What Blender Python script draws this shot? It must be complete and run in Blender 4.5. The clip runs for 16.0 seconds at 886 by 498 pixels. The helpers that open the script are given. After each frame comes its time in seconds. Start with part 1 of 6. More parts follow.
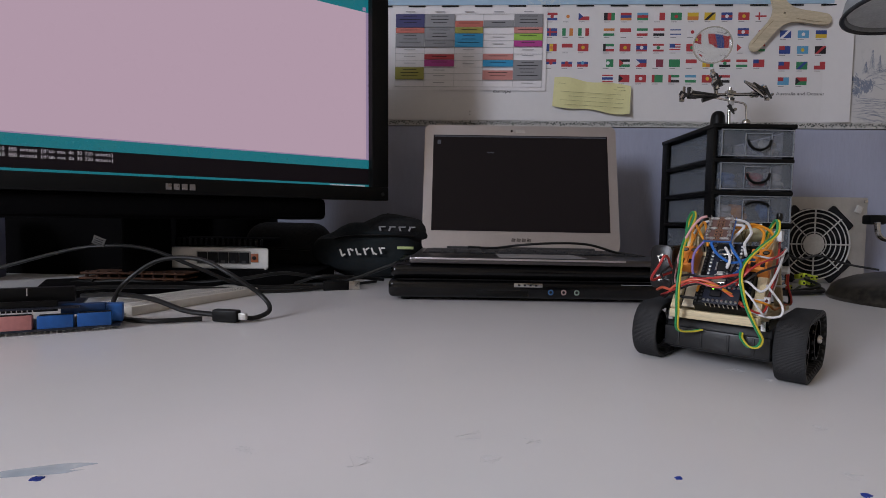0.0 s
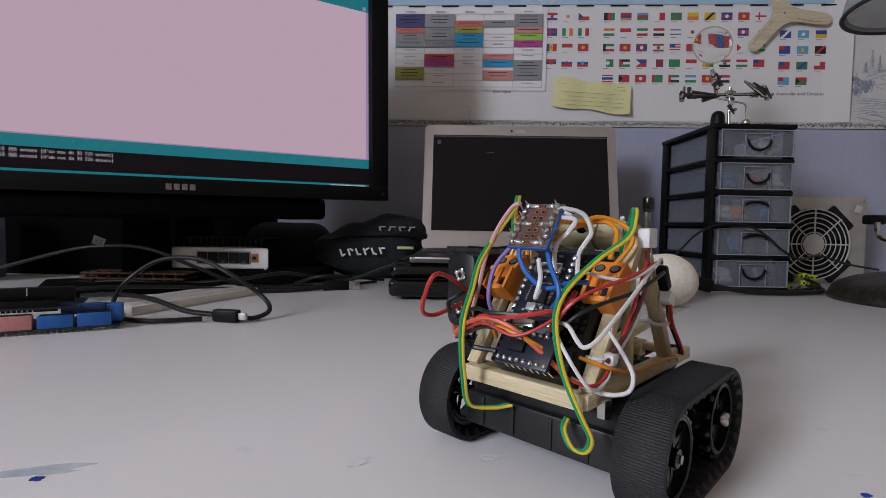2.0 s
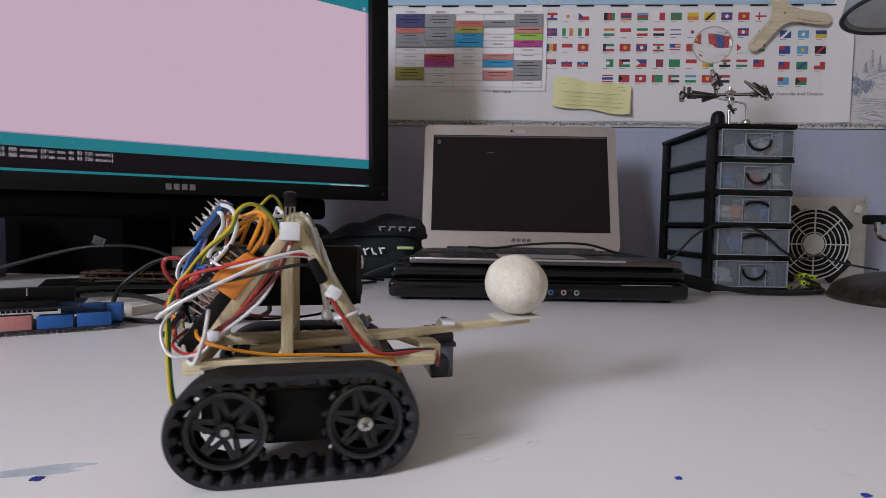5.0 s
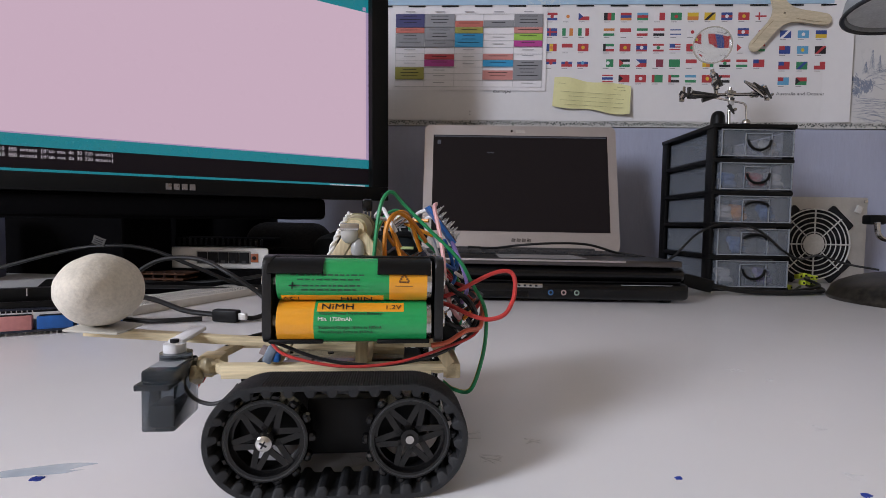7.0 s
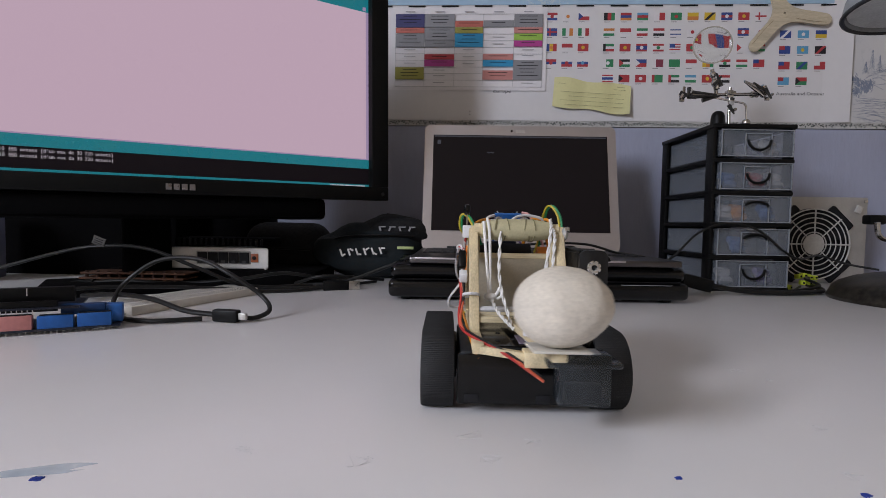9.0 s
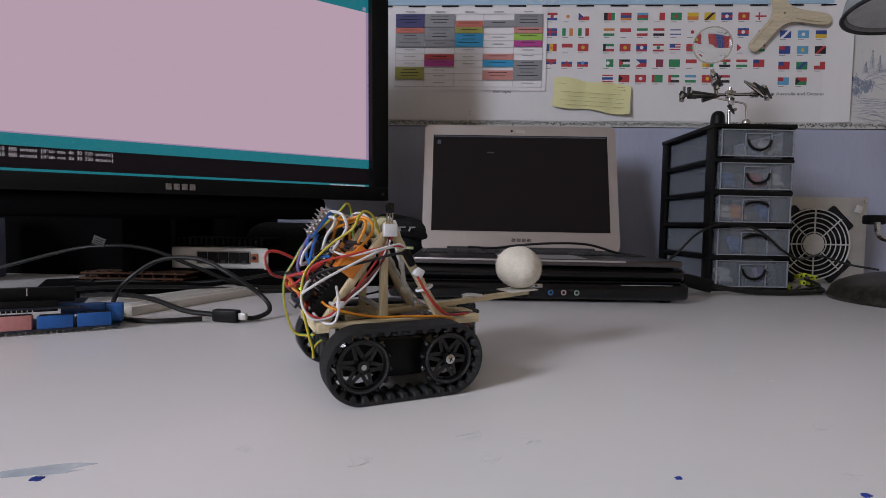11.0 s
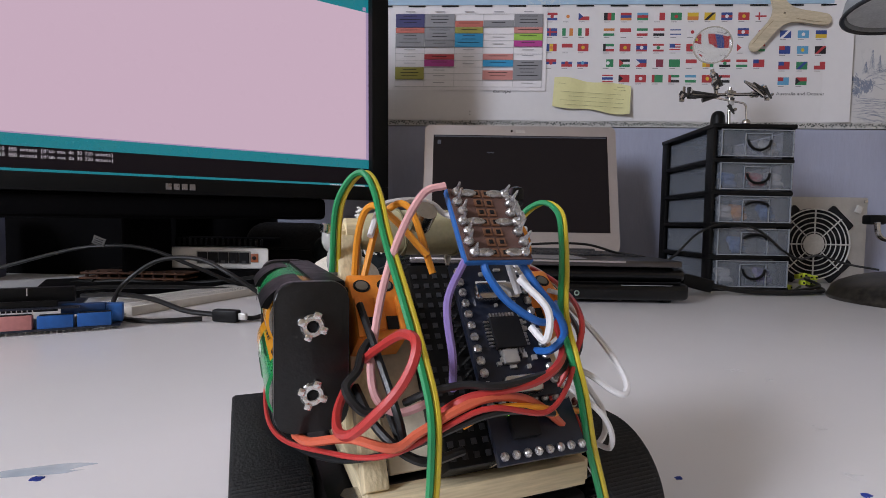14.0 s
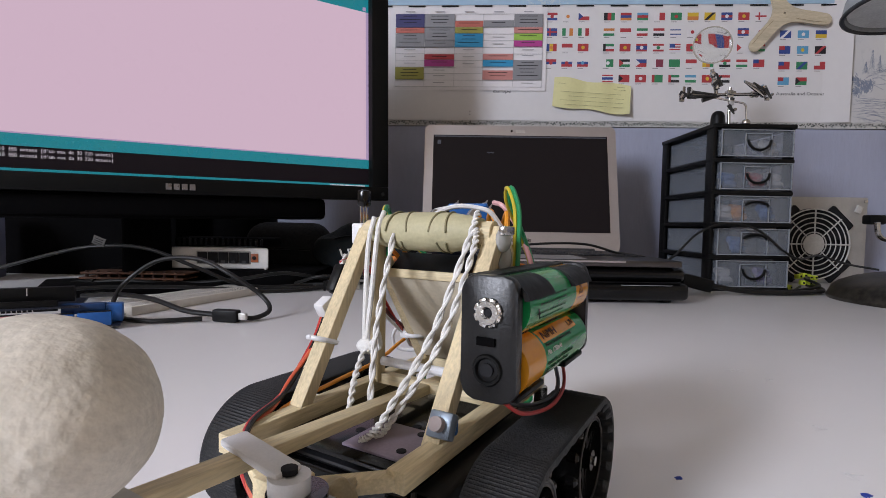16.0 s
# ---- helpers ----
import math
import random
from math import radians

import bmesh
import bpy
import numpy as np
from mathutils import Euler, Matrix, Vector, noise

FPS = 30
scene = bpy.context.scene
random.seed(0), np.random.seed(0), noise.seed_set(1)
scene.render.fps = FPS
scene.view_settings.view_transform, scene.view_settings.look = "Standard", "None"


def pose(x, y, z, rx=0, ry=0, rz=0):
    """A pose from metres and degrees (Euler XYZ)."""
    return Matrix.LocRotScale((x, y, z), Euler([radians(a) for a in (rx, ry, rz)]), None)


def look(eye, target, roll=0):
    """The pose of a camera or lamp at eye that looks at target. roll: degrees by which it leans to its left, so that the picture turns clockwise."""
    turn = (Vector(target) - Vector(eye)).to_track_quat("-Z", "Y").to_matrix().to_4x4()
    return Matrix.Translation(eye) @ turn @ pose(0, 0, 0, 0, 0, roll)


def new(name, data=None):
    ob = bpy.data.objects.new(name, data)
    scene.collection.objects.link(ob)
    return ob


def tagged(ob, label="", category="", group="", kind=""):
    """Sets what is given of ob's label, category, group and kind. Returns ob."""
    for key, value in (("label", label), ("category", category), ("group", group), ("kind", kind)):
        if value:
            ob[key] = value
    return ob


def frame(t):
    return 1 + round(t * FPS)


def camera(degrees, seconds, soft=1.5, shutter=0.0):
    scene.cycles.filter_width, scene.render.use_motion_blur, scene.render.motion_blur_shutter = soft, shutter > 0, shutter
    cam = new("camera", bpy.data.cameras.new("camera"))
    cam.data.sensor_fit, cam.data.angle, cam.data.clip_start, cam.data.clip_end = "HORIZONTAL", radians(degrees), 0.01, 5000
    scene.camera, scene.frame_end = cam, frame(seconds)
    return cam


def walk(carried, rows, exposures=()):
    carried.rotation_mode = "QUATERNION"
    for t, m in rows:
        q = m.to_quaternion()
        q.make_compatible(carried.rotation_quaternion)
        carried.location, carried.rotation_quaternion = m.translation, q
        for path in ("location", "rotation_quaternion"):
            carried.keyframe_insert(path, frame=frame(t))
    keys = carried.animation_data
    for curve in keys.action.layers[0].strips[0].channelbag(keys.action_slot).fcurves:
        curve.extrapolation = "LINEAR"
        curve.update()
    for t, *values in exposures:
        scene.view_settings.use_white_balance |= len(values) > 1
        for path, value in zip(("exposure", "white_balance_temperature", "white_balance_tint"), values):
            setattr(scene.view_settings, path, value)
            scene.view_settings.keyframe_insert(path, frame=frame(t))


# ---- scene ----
D = 0.74  # height of the desk top over the floor
cam = camera(83.08, 16.0, soft=0.66, shutter=0.4)
EYE = pose(0, 0, D + 0.0910, 87.217, 0, 0) @ pose(0, 0, 0, 0, 0, 1.016)
walk(cam, [(0, EYE), (16, EYE)], exposures=[(t, e - 0.37, 6470, 22) for t, e in (
    (0, 0.0), (1.5, 0.03), (3, 0.2), (4, 0.25), (6.5, 0.4), (7, 0.4), (8, 0.36), (9, 0.17), (11.5, 0.10), (12.5, 0.1), (13.5, 0.35), (14, 0.4), (16, 0.5))])

# ---- light: a cloudy sky through one window on the west side, and the monitor's glow ----
world = bpy.data.worlds.new("sky")
scene.world = world
world.use_nodes = True
wn = world.node_tree
sky = wn.nodes.new("ShaderNodeTexSky")
sky.sky_type, sky.sun_disc = "NISHITA", False
sky.sun_elevation, sky.sun_rotation = radians(28), radians(230)
wn.links.new(sky.outputs[0], wn.nodes["Background"].inputs[0])
wn.nodes["Background"].inputs[1].default_value = 0.12
sun = new("sun", bpy.data.lights.new("sun", "SUN"))
sun.data.energy, sun.data.angle, sun.data.color = 0.5, radians(15), (1, 0.96, 0.9)
sun.matrix_world = look((-6, -5, 5), (0, 0, 0.8))
win = new("window_light", bpy.data.lights.new("window_light", "AREA"))
win.data.shape, win.data.size, win.data.size_y = "RECTANGLE", 0.64, 0.86
win.data.energy, win.data.color = 67, (0.80, 0.92, 1.0)
win.matrix_world = look((-1.93, -1.40, 1.88), (1, 0.0, 1.0))


# ---- materials ----
def M(name, col, rough=0.5, metal=0.0, var=0.12, scale=30.0, bump=0.0, bscale=400.0, glow=0.0, clear=0.0, ior=1.45,
      coat=0.0, island=0.0, spec=0.5, stretch=(1, 1, 1)):
    m = bpy.data.materials.new(name)
    m.use_nodes = True
    nt, b = m.node_tree, m.node_tree.nodes["Principled BSDF"]
    tc = nt.nodes.new("ShaderNodeTexCoord")
    mp = nt.nodes.new("ShaderNodeMapping")
    mp.inputs["Scale"].default_value = stretch
    nt.links.new(tc.outputs["Object"], mp.inputs[0])
    n1 = nt.nodes.new("ShaderNodeTexNoise")
    n1.inputs["Scale"].default_value, n1.inputs["Detail"].default_value = scale, 6
    n2 = nt.nodes.new("ShaderNodeTexNoise")
    n2.inputs["Scale"].default_value, n2.inputs["Detail"].default_value = scale * 9, 4
    for n in (n1, n2):
        nt.links.new(mp.outputs[0], n.inputs["Vector"])
    ad = nt.nodes.new("ShaderNodeMath")
    ad.operation = "ADD"
    nt.links.new(n1.outputs["Fac"], ad.inputs[0])
    nt.links.new(n2.outputs["Fac"], ad.inputs[1])
    mr = nt.nodes.new("ShaderNodeMapRange")
    mr.inputs[1].default_value, mr.inputs[2].default_value = 0.7, 1.3
    nt.links.new(ad.outputs[0], mr.inputs[0])
    mx = nt.nodes.new("ShaderNodeMix")
    mx.data_type = "RGBA"
    mx.inputs[6].default_value = (*[max(0, c * (1 - var)) for c in col], 1)
    mx.inputs[7].default_value = (*[min(1, c * (1 + var)) for c in col], 1)
    nt.links.new(mr.outputs[0], mx.inputs[0])
    nt.links.new(mx.outputs[2], b.inputs["Base Color"])
    rr = nt.nodes.new("ShaderNodeMapRange")
    rr.inputs[1].default_value, rr.inputs[2].default_value = 0.3, 0.7
    rr.inputs[3].default_value, rr.inputs[4].default_value = max(0.02, rough * 0.85), min(1, rough * 1.15)
    nt.links.new(n2.outputs["Fac"], rr.inputs[0])
    nt.links.new(rr.outputs[0], b.inputs["Roughness"])
    if rough < 0.3:
        nt.links.remove(b.inputs["Roughness"].links[0])
        b.inputs["Roughness"].default_value = rough
    b.inputs["Metallic"].default_value = metal
    b.inputs["IOR"].default_value = ior
    b.inputs["Specular IOR Level"].default_value = spec
    b.inputs["Transmission Weight"].default_value = clear
    b.inputs["Coat Weight"].default_value = coat
    if glow:
        b.inputs["Emission Color"].default_value = (*col, 1)
        b.inputs["Emission Strength"].default_value = glow
        mx.inputs[6].default_value = mx.inputs[7].default_value = (0.01, 0.01, 0.01, 1)
    if bump:
        n3 = nt.nodes.new("ShaderNodeTexNoise")
        n3.inputs["Scale"].default_value, n3.inputs["Detail"].default_value = bscale, 3
        nt.links.new(mp.outputs[0], n3.inputs["Vector"])
        bp = nt.nodes.new("ShaderNodeBump")
        bp.inputs["Strength"].default_value, bp.inputs["Distance"].default_value = bump, 0.001
        nt.links.new(n3.outputs["Fac"], bp.inputs["Height"])
        nt.links.new(bp.outputs[0], b.inputs["Normal"])
    return m


def wood(name, col, axis):
    st = [1, 1, 1]
    st[axis] = 0.08
    return M(name, col, 0.6, var=0.22, scale=160, bump=0.3, bscale=900, stretch=st)


desk_white = M("desk_white", (0.79, 0.775, 0.785), 0.26, var=0.012, scale=3, spec=0.45)
plaster = M("plaster", (0.67, 0.585, 0.47), 0.85, var=0.04, scale=8, bump=0.3, bscale=160)
vinyl = M("vinyl_wallpaper", (0.345, 0.365, 0.475), 0.7, var=0.05, scale=14, bump=0.5, bscale=220, stretch=(1, 1, 0.25))
floor_wood = M("floor_wood", (0.24, 0.13, 0.06), 0.5, var=0.3, scale=6, bump=0.2, stretch=(1, 0.1, 1))
paper = M("poster_paper", (0.68, 0.665, 0.68), 0.55, var=0.02, scale=9)
sheet_paper = M("sheet_paper", (0.74, 0.715, 0.74), 0.6, var=0.02, scale=9)
note_paper = M("note_paper", (0.66, 0.63, 0.33), 0.7, var=0.05, scale=25)
ink = M("ink", (0.014, 0.014, 0.016), 0.7, spec=0.2)
pale_ink = M("pale_ink", (0.38, 0.38, 0.4), 0.7)
black_plastic = M("black_plastic", (0.004, 0.004, 0.0042), 0.45, var=0.25, scale=40, bump=0.04, bscale=1500, spec=0.22)
# near-black, almost no gloss; also keeps the shaded space under the monitor dark
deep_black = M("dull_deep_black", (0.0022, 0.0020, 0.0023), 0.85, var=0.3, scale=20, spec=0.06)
wheel_black = M("wheel_plastic", (0.006, 0.006, 0.0065), 0.2, var=0.2, scale=60, spec=0.5)
gloss_black = M("gloss_black", (0.004, 0.004, 0.0045), 0.16, var=0.2, scale=40, spec=0.4)
dark_grey = M("dark_grey_plastic", (0.03, 0.03, 0.033), 0.5, var=0.2, bump=0.1)
monitor_black = M("monitor_black", (0.005, 0.005, 0.005), 0.5, spec=0.15, var=0.15, scale=60, bump=0.15, bscale=1200)
# brushed laptop deck; the dark screen's reflection is put into its colour
deck_metal = M("screen_darkened_metal", (0.11, 0.10, 0.10), 0.32, 0.9, var=0.05, scale=40)
silver = M("silver_paint", (0.50, 0.46, 0.46), 0.36, 0.7, var=0.04, scale=30)
steel = M("bright_steel", (0.55, 0.54, 0.53), 0.20, 1.0, var=0.1, scale=80)
solder = M("solder", (0.55, 0.55, 0.56), 0.3, 1.0, var=0.2, scale=600, bump=0.6, bscale=900)
white_plastic = M("white_plastic", (0.80, 0.78, 0.75), 0.4, var=0.04)
nylon = M("white_nylon", (0.72, 0.72, 0.74), 0.45, var=0.05, scale=200)
rubber = M("black_rubber", (0.011, 0.0115, 0.0132), 0.6, var=0.3, scale=90, bump=0.3, bscale=1500)
chassis_black = M("chassis_plastic", (0.010, 0.0105, 0.012), 0.42, var=0.25, scale=60, bump=0.05, bscale=1500, spec=0.5)
bright_tin = M("bright_tin", (0.80, 0.80, 0.79), 0.22, 1.0, var=0.06, scale=200, bump=0.3, bscale=700)
amber_glue = M("aged_glue", (0.44, 0.36, 0.22), 0.35, clear=0.3, var=0.2, scale=200)
holder_black = M("holder_plastic", (0.009, 0.009, 0.010), 0.34, var=0.3, scale=90, bump=0.08, bscale=1200, spec=0.5)
rubber_cord = M("cable_rubber", (0.006, 0.006, 0.006), 0.45, var=0.2, spec=0.4)
stick_x = wood("spruce_lengthwise", (0.66, 0.55, 0.35), 0)
stick_y = wood("spruce_crosswise", (0.66, 0.55, 0.35), 1)
stick_z = wood("spruce_upright", (0.62, 0.51, 0.32), 2)
ply = M("plywood_plate", (0.60, 0.53, 0.41), 0.6, var=0.1, scale=90, bump=0.2)
band_tan = M("wrapped_rubber_band", (0.46, 0.42, 0.26), 0.6, var=0.1, scale=120, bump=0.2)
cord_white = M("white_cord", (0.78, 0.77, 0.75), 0.7, var=0.08, scale=900, bump=0.4, bscale=2500)
felt = M("pale_clay", (0.67, 0.615, 0.53), 0.9, var=0.14, scale=90, bump=0.5, bscale=330)
card = M("grey_card", (0.55, 0.52, 0.46), 0.8, var=0.08, scale=80)
smoke = M("smoky_plastic", (0.15, 0.18, 0.21), 0.08, var=0.2, scale=120, clear=0.85)
pcb_blue = M("blue_circuit_board", (0.02, 0.12, 0.38), 0.4, var=0.1)
pcb_dark = M("dark_circuit_board", (0.012, 0.016, 0.03), 0.35, var=0.3, scale=300)
copper_board = M("copper_pad_board", (0.12, 0.065, 0.055), 0.45, var=0.2, scale=400)
copper_pad = M("bare_pad", (0.30, 0.15, 0.09), 0.4, 0.5)
orange_block = M("orange_terminal", (0.75, 0.24, 0.03), 0.42, var=0.08, scale=120)
batt_green = M("green_battery_wrap", (0.005, 0.30, 0.085), 0.22, var=0.05, coat=0.4)
batt_orange = M("orange_battery_wrap", (0.78, 0.33, 0.02), 0.22, var=0.05, coat=0.4)
glue = M("hot_glue", (0.75, 0.75, 0.74), 0.25, clear=0.55, var=0.05)
frost = M("frosted_drawer", (0.25, 0.275, 0.315), 0.22, var=0.12, scale=60)
frost.node_tree.nodes["Principled BSDF"].inputs["Alpha"].default_value = 0.34
frost_edge = M("milky_drawer_edge", (0.30, 0.315, 0.345), 0.3, clear=0.2, var=0.05)
lens_glass = M("lens_glass", (0.95, 0.97, 0.96), 0.03, clear=1.0, ior=1.5, var=0.0)
grille = M("grey_wire_grille", (0.55, 0.54, 0.52), 0.45, 0.25)
zinc = M("zinc_case", (0.48, 0.47, 0.46), 0.45, 0.6, var=0.08, scale=70)
lamp_metal = M("bronze_lamp_base", (0.045, 0.038, 0.029), 0.36, 0.5, var=0.7, scale=14, bump=0.1)
shade_grey = M("grey_lamp_shade", (0.30, 0.31, 0.32), 0.5, var=0.12, scale=30)
pale_wood = wood("boomerang_plywood", (0.53, 0.455, 0.33), 0)
bag_cloth = M("dark_plaid_cloth", (0.0055, 0.0095, 0.012), 0.85, var=0.8, scale=28, bump=0.6, bscale=700)
grey_cloth = M("dark_grey_cloth", (0.007, 0.007, 0.0085), 0.85, var=0.2, bump=0.5)
brown_card = M("brown_box", (0.085, 0.032, 0.014), 0.7, var=0.4, scale=60)
lilac_card = M("lilac_box", (0.17, 0.18, 0.26), 0.6)
ribbon = M("yellow_green_plastic", (0.50, 0.58, 0.04), 0.5)
screen_pink = M("lit_editor_page", (0.525, 0.402, 0.470), 0.3, var=0.02, scale=4, glow=1.0, spec=0.1)
screen_teal = M("lit_teal_band", (0.001, 0.17, 0.20), 0.3, var=0.02, glow=1.0)
screen_black = M("lit_console", (0.0034, 0.0016, 0.0030), 0.4, var=0.05, glow=1.0, spec=0.1)
screen_text = M("lit_text", (0.50, 0.48, 0.50), 0.3, glow=1.0)
screen_rule = M("lit_rule", (0.30, 0.24, 0.36), 0.3, glow=1.0)
laptop_screen = M("dim_laptop_screen", (0.007, 0.0035, 0.0045), 0.22, var=0.15, scale=20, glow=0.5, spec=0.1)
laptop_icon = M("dim_screen_icon", (0.06, 0.07, 0.09), 0.3, glow=0.6)
led_green = M("lit_green_lamp", (0.2, 1.0, 0.05), 0.3, glow=3.0)
FLAGC = {k: M("print_" + n, c, 0.55, var=0.04) for k, n, c in (
    ("r", "red", (0.42, 0.045, 0.055)), ("w", "white", (0.70, 0.68, 0.70)), ("b", "blue", (0.035, 0.07, 0.26)),
    ("g", "green", (0.03, 0.22, 0.10)), ("y", "yellow", (0.62, 0.42, 0.04)), ("o", "orange", (0.60, 0.22, 0.06)),
    ("k", "black", (0.02, 0.02, 0.025)), ("c", "sky_blue", (0.10, 0.32, 0.52)), ("m", "maroon", (0.22, 0.04, 0.07)),
    ("n", "navy", (0.045, 0.045, 0.15)), ("e", "coral", (0.48, 0.13, 0.10)), ("d", "mid_grey", (0.24, 0.24, 0.26)),
    ("l", "olive", (0.30, 0.28, 0.06)), ("u", "bright_blue", (0.02, 0.27, 0.50)), ("p", "magenta", (0.42, 0.05, 0.25)),
    ("s", "salmon", (0.52, 0.22, 0.20)), ("v", "lime", (0.30, 0.50, 0.08)))}
WIRE = {k: M("wire_" + n, c, 0.38, var=0.05, scale=200) for k, n, c in (
    ("red", "red", (0.48, 0.04, 0.035)), ("black", "black", (0.012, 0.012, 0.013)), ("white", "white", (0.70, 0.69, 0.70)),
    ("green", "green", (0.01, 0.25, 0.09)), ("yellow", "yellow", (0.58, 0.45, 0.035)), ("orange", "orange", (0.72, 0.27, 0.02)),
    ("blue", "blue", (0.015, 0.12, 0.42)), ("pink", "pink", (0.68, 0.36, 0.36)), ("violet", "violet", (0.24, 0.17, 0.42)),
    ("brown", "brown", (0.14, 0.03, 0.03)), ("salmon", "salmon", (0.62, 0.12, 0.06)))}


# ---- mesh helpers ----
def align(p0, p1):
    d = Vector(p1) - Vector(p0)
    return Matrix.Translation((Vector(p0) + Vector(p1)) / 2) @ d.to_track_quat("Z", "Y").to_matrix().to_4x4(), d.length


def box(bm, c, s, r=0.0, rot=None, seg=2):
    m = Matrix.Translation(c) @ (rot or Matrix()) @ Matrix.Diagonal((*s, 1))
    vs = bmesh.ops.create_cube(bm, size=1, matrix=m)["verts"]
    if r:
        es = list({e for v in vs for e in v.link_edges})
        bmesh.ops.bevel(bm, geom=es, offset=r, segments=seg, affect="EDGES", profile=0.5)
    return bm


def cyl(bm, p0, p1, r, n=16, r2=None):
    m, h = align(p0, p1)
    bmesh.ops.create_cone(bm, cap_ends=True, segments=n, radius1=r, radius2=r if r2 is None else r2, depth=h, matrix=m)
    return bm


def ball_at(bm, c, r, u=16, v=10, squash=(1, 1, 1)):
    bmesh.ops.create_uvsphere(bm, u_segments=u, v_segments=v, radius=r,
                              matrix=Matrix.Translation(c) @ Matrix.Diagonal((*squash, 1)))
    return bm


def smooth_line(pts, per=8):
    P = [Vector(p) for p in pts]
    P = [2 * P[0] - P[1], *P, 2 * P[-1] - P[-2]]
    out = []
    for i in range(1, len(P) - 2):
        for k in range(per):
            t = k / per
            a, b, c, d = P[i - 1:i + 3]
            out.append(0.5 * (2 * b + (c - a) * t + (2 * a - 5 * b + 4 * c - d) * t * t + (3 * b - a - 3 * c + d) * t ** 3))
    return out + [P[-2]]


def sweep(bm, line, r, n=8, side=None):
    """A tube of radius r along a line; side(i) moves its middle off the line by a share of the two cross axes."""
    rings, u = [], None
    for i, p in enumerate(line):
        d = (line[min(i + 1, len(line) - 1)] - line[max(i - 1, 0)]).normalized()
        u = d.orthogonal().normalized() if u is None else (u - d * u.dot(d)).normalized()
        w = d.cross(u)
        q = p + (u * side(i)[0] + w * side(i)[1] if side else Vector())
        rings.append([bm.verts.new(q + r * (math.cos(a) * u + math.sin(a) * w)) for a in (2 * math.pi * k / n for k in range(n))])
    for a, b in zip(rings, rings[1:]):
        for k in range(n):
            bm.faces.new((a[k], a[(k + 1) % n], b[(k + 1) % n], b[k]))
    bm.faces.new(rings[0][::-1])
    bm.faces.new(rings[-1])
    return bm


def tube(bm, pts, r, n=8, per=8):
    return sweep(bm, smooth_line(pts, per), r, n)


def prism(bm, outline, depth, m=None):
    """A flat outline in x, z, extruded along y from 0 to depth."""
    m = m or Matrix()
    a = [bm.verts.new(m @ Vector((x, 0, z))) for x, z in outline]
    b = [bm.verts.new(m @ Vector((x, depth, z))) for x, z in outline]
    n = len(a)
    bm.faces.new(a)
    bm.faces.new(b[::-1])
    for i in range(n):
        bm.faces.new((a[i], b[i], b[(i + 1) % n], a[(i + 1) % n]))
    return bm


def rounded(w, h, r, n=5, cx=0.0, cz=0.0):
    out = []
    for sx, sz, a0 in ((1, 1, 0), (-1, 1, 90), (-1, -1, 180), (1, -1, 270)):
        for k in range(n + 1):
            a = radians(a0 + 90 * k / n)
            out.append((cx + sx * (w / 2 - r) + r * math.cos(a), cz + sz * (h / 2 - r) + r * math.sin(a)))
    return out


def lathe(bm, profile, n=32, m=None):
    m = m or Matrix()
    rings = [[bm.verts.new(m @ Vector((r * math.cos(2 * math.pi * k / n), r * math.sin(2 * math.pi * k / n), z)))
              for k in range(n)] for r, z in profile]
    for a, b in zip(rings, rings[1:]):
        for k in range(n):
            bm.faces.new((a[k], a[(k + 1) % n], b[(k + 1) % n], b[k]))
    return bm


def ring(bm, c, R, r, axis=2, n=32, k=8):
    m = Matrix.Translation(c) @ (Matrix(), Matrix.Rotation(radians(90), 4, "X"))[axis == 1]
    if axis == 0:
        m = Matrix.Translation(c) @ Matrix.Rotation(radians(90), 4, "Y")
    lathe(bm, [(R + r * math.cos(2 * math.pi * i / k), r * math.sin(2 * math.pi * i / k)) for i in range(k + 1)], n, m)
    bmesh.ops.remove_doubles(bm, verts=bm.verts, dist=1e-6)
    return bm


def B():
    return bmesh.new()


FINE = {"ruling", "text_bar", "map_scale_border", "handwriting_bar", "keyboard", "pin_header", "contact_grid", "solder_joint_strip", "solder_work",
        "surface_mounting", "chip_leg_edge", "pad_field", "pad_drilling", "print_bar", "hole_rows"}


def part(name, bm, material, parent=None, label="", m=None, flat=False):
    me = bpy.data.meshes.new(name)
    bmesh.ops.recalc_face_normals(bm, faces=bm.faces)
    bm.to_mesh(me)
    bm.free()
    for x in material if isinstance(material, (list, tuple)) else [material]:
        me.materials.append(x)
    if not flat:
        me.polygons.foreach_set("use_smooth", [True] * len(me.polygons))
        me.set_sharp_from_angle(angle=radians(35))
    ob = new(name, me)
    ob.parent = parent
    if m is not None:
        ob.matrix_basis = m
    if label:
        ob["label"] = label
    if name in FINE:
        ob["kind"] = "stuff"
    return ob


def thing(name, m, label, category, group="", kind=""):
    ob = new(name)
    ob.empty_display_size = 0.02
    ob.matrix_basis = m
    return tagged(ob, label, category, group, kind)


def writing(name, text, size, material, parent, m, wide=None):
    cu = bpy.data.curves.new(name, "FONT")
    cu.body, cu.size, cu.extrude = text, size, 0.00005
    cu.align_x, cu.align_y = "LEFT", "BOTTOM_BASELINE"
    tmp = bpy.data.objects.new(name, cu)
    scene.collection.objects.link(tmp)
    me = bpy.data.meshes.new_from_object(tmp.evaluated_get(bpy.context.evaluated_depsgraph_get()))
    bpy.data.objects.remove(tmp)
    if wide:
        xs = [v.co.x for v in me.vertices]
        k = wide / max(1e-6, max(xs) - min(xs))
        for v in me.vertices:
            v.co.x *= k
    me.materials.clear()
    me.materials.append(material)
    ob = new(name, me)
    ob.parent = parent
    ob.matrix_basis = m
    return ob


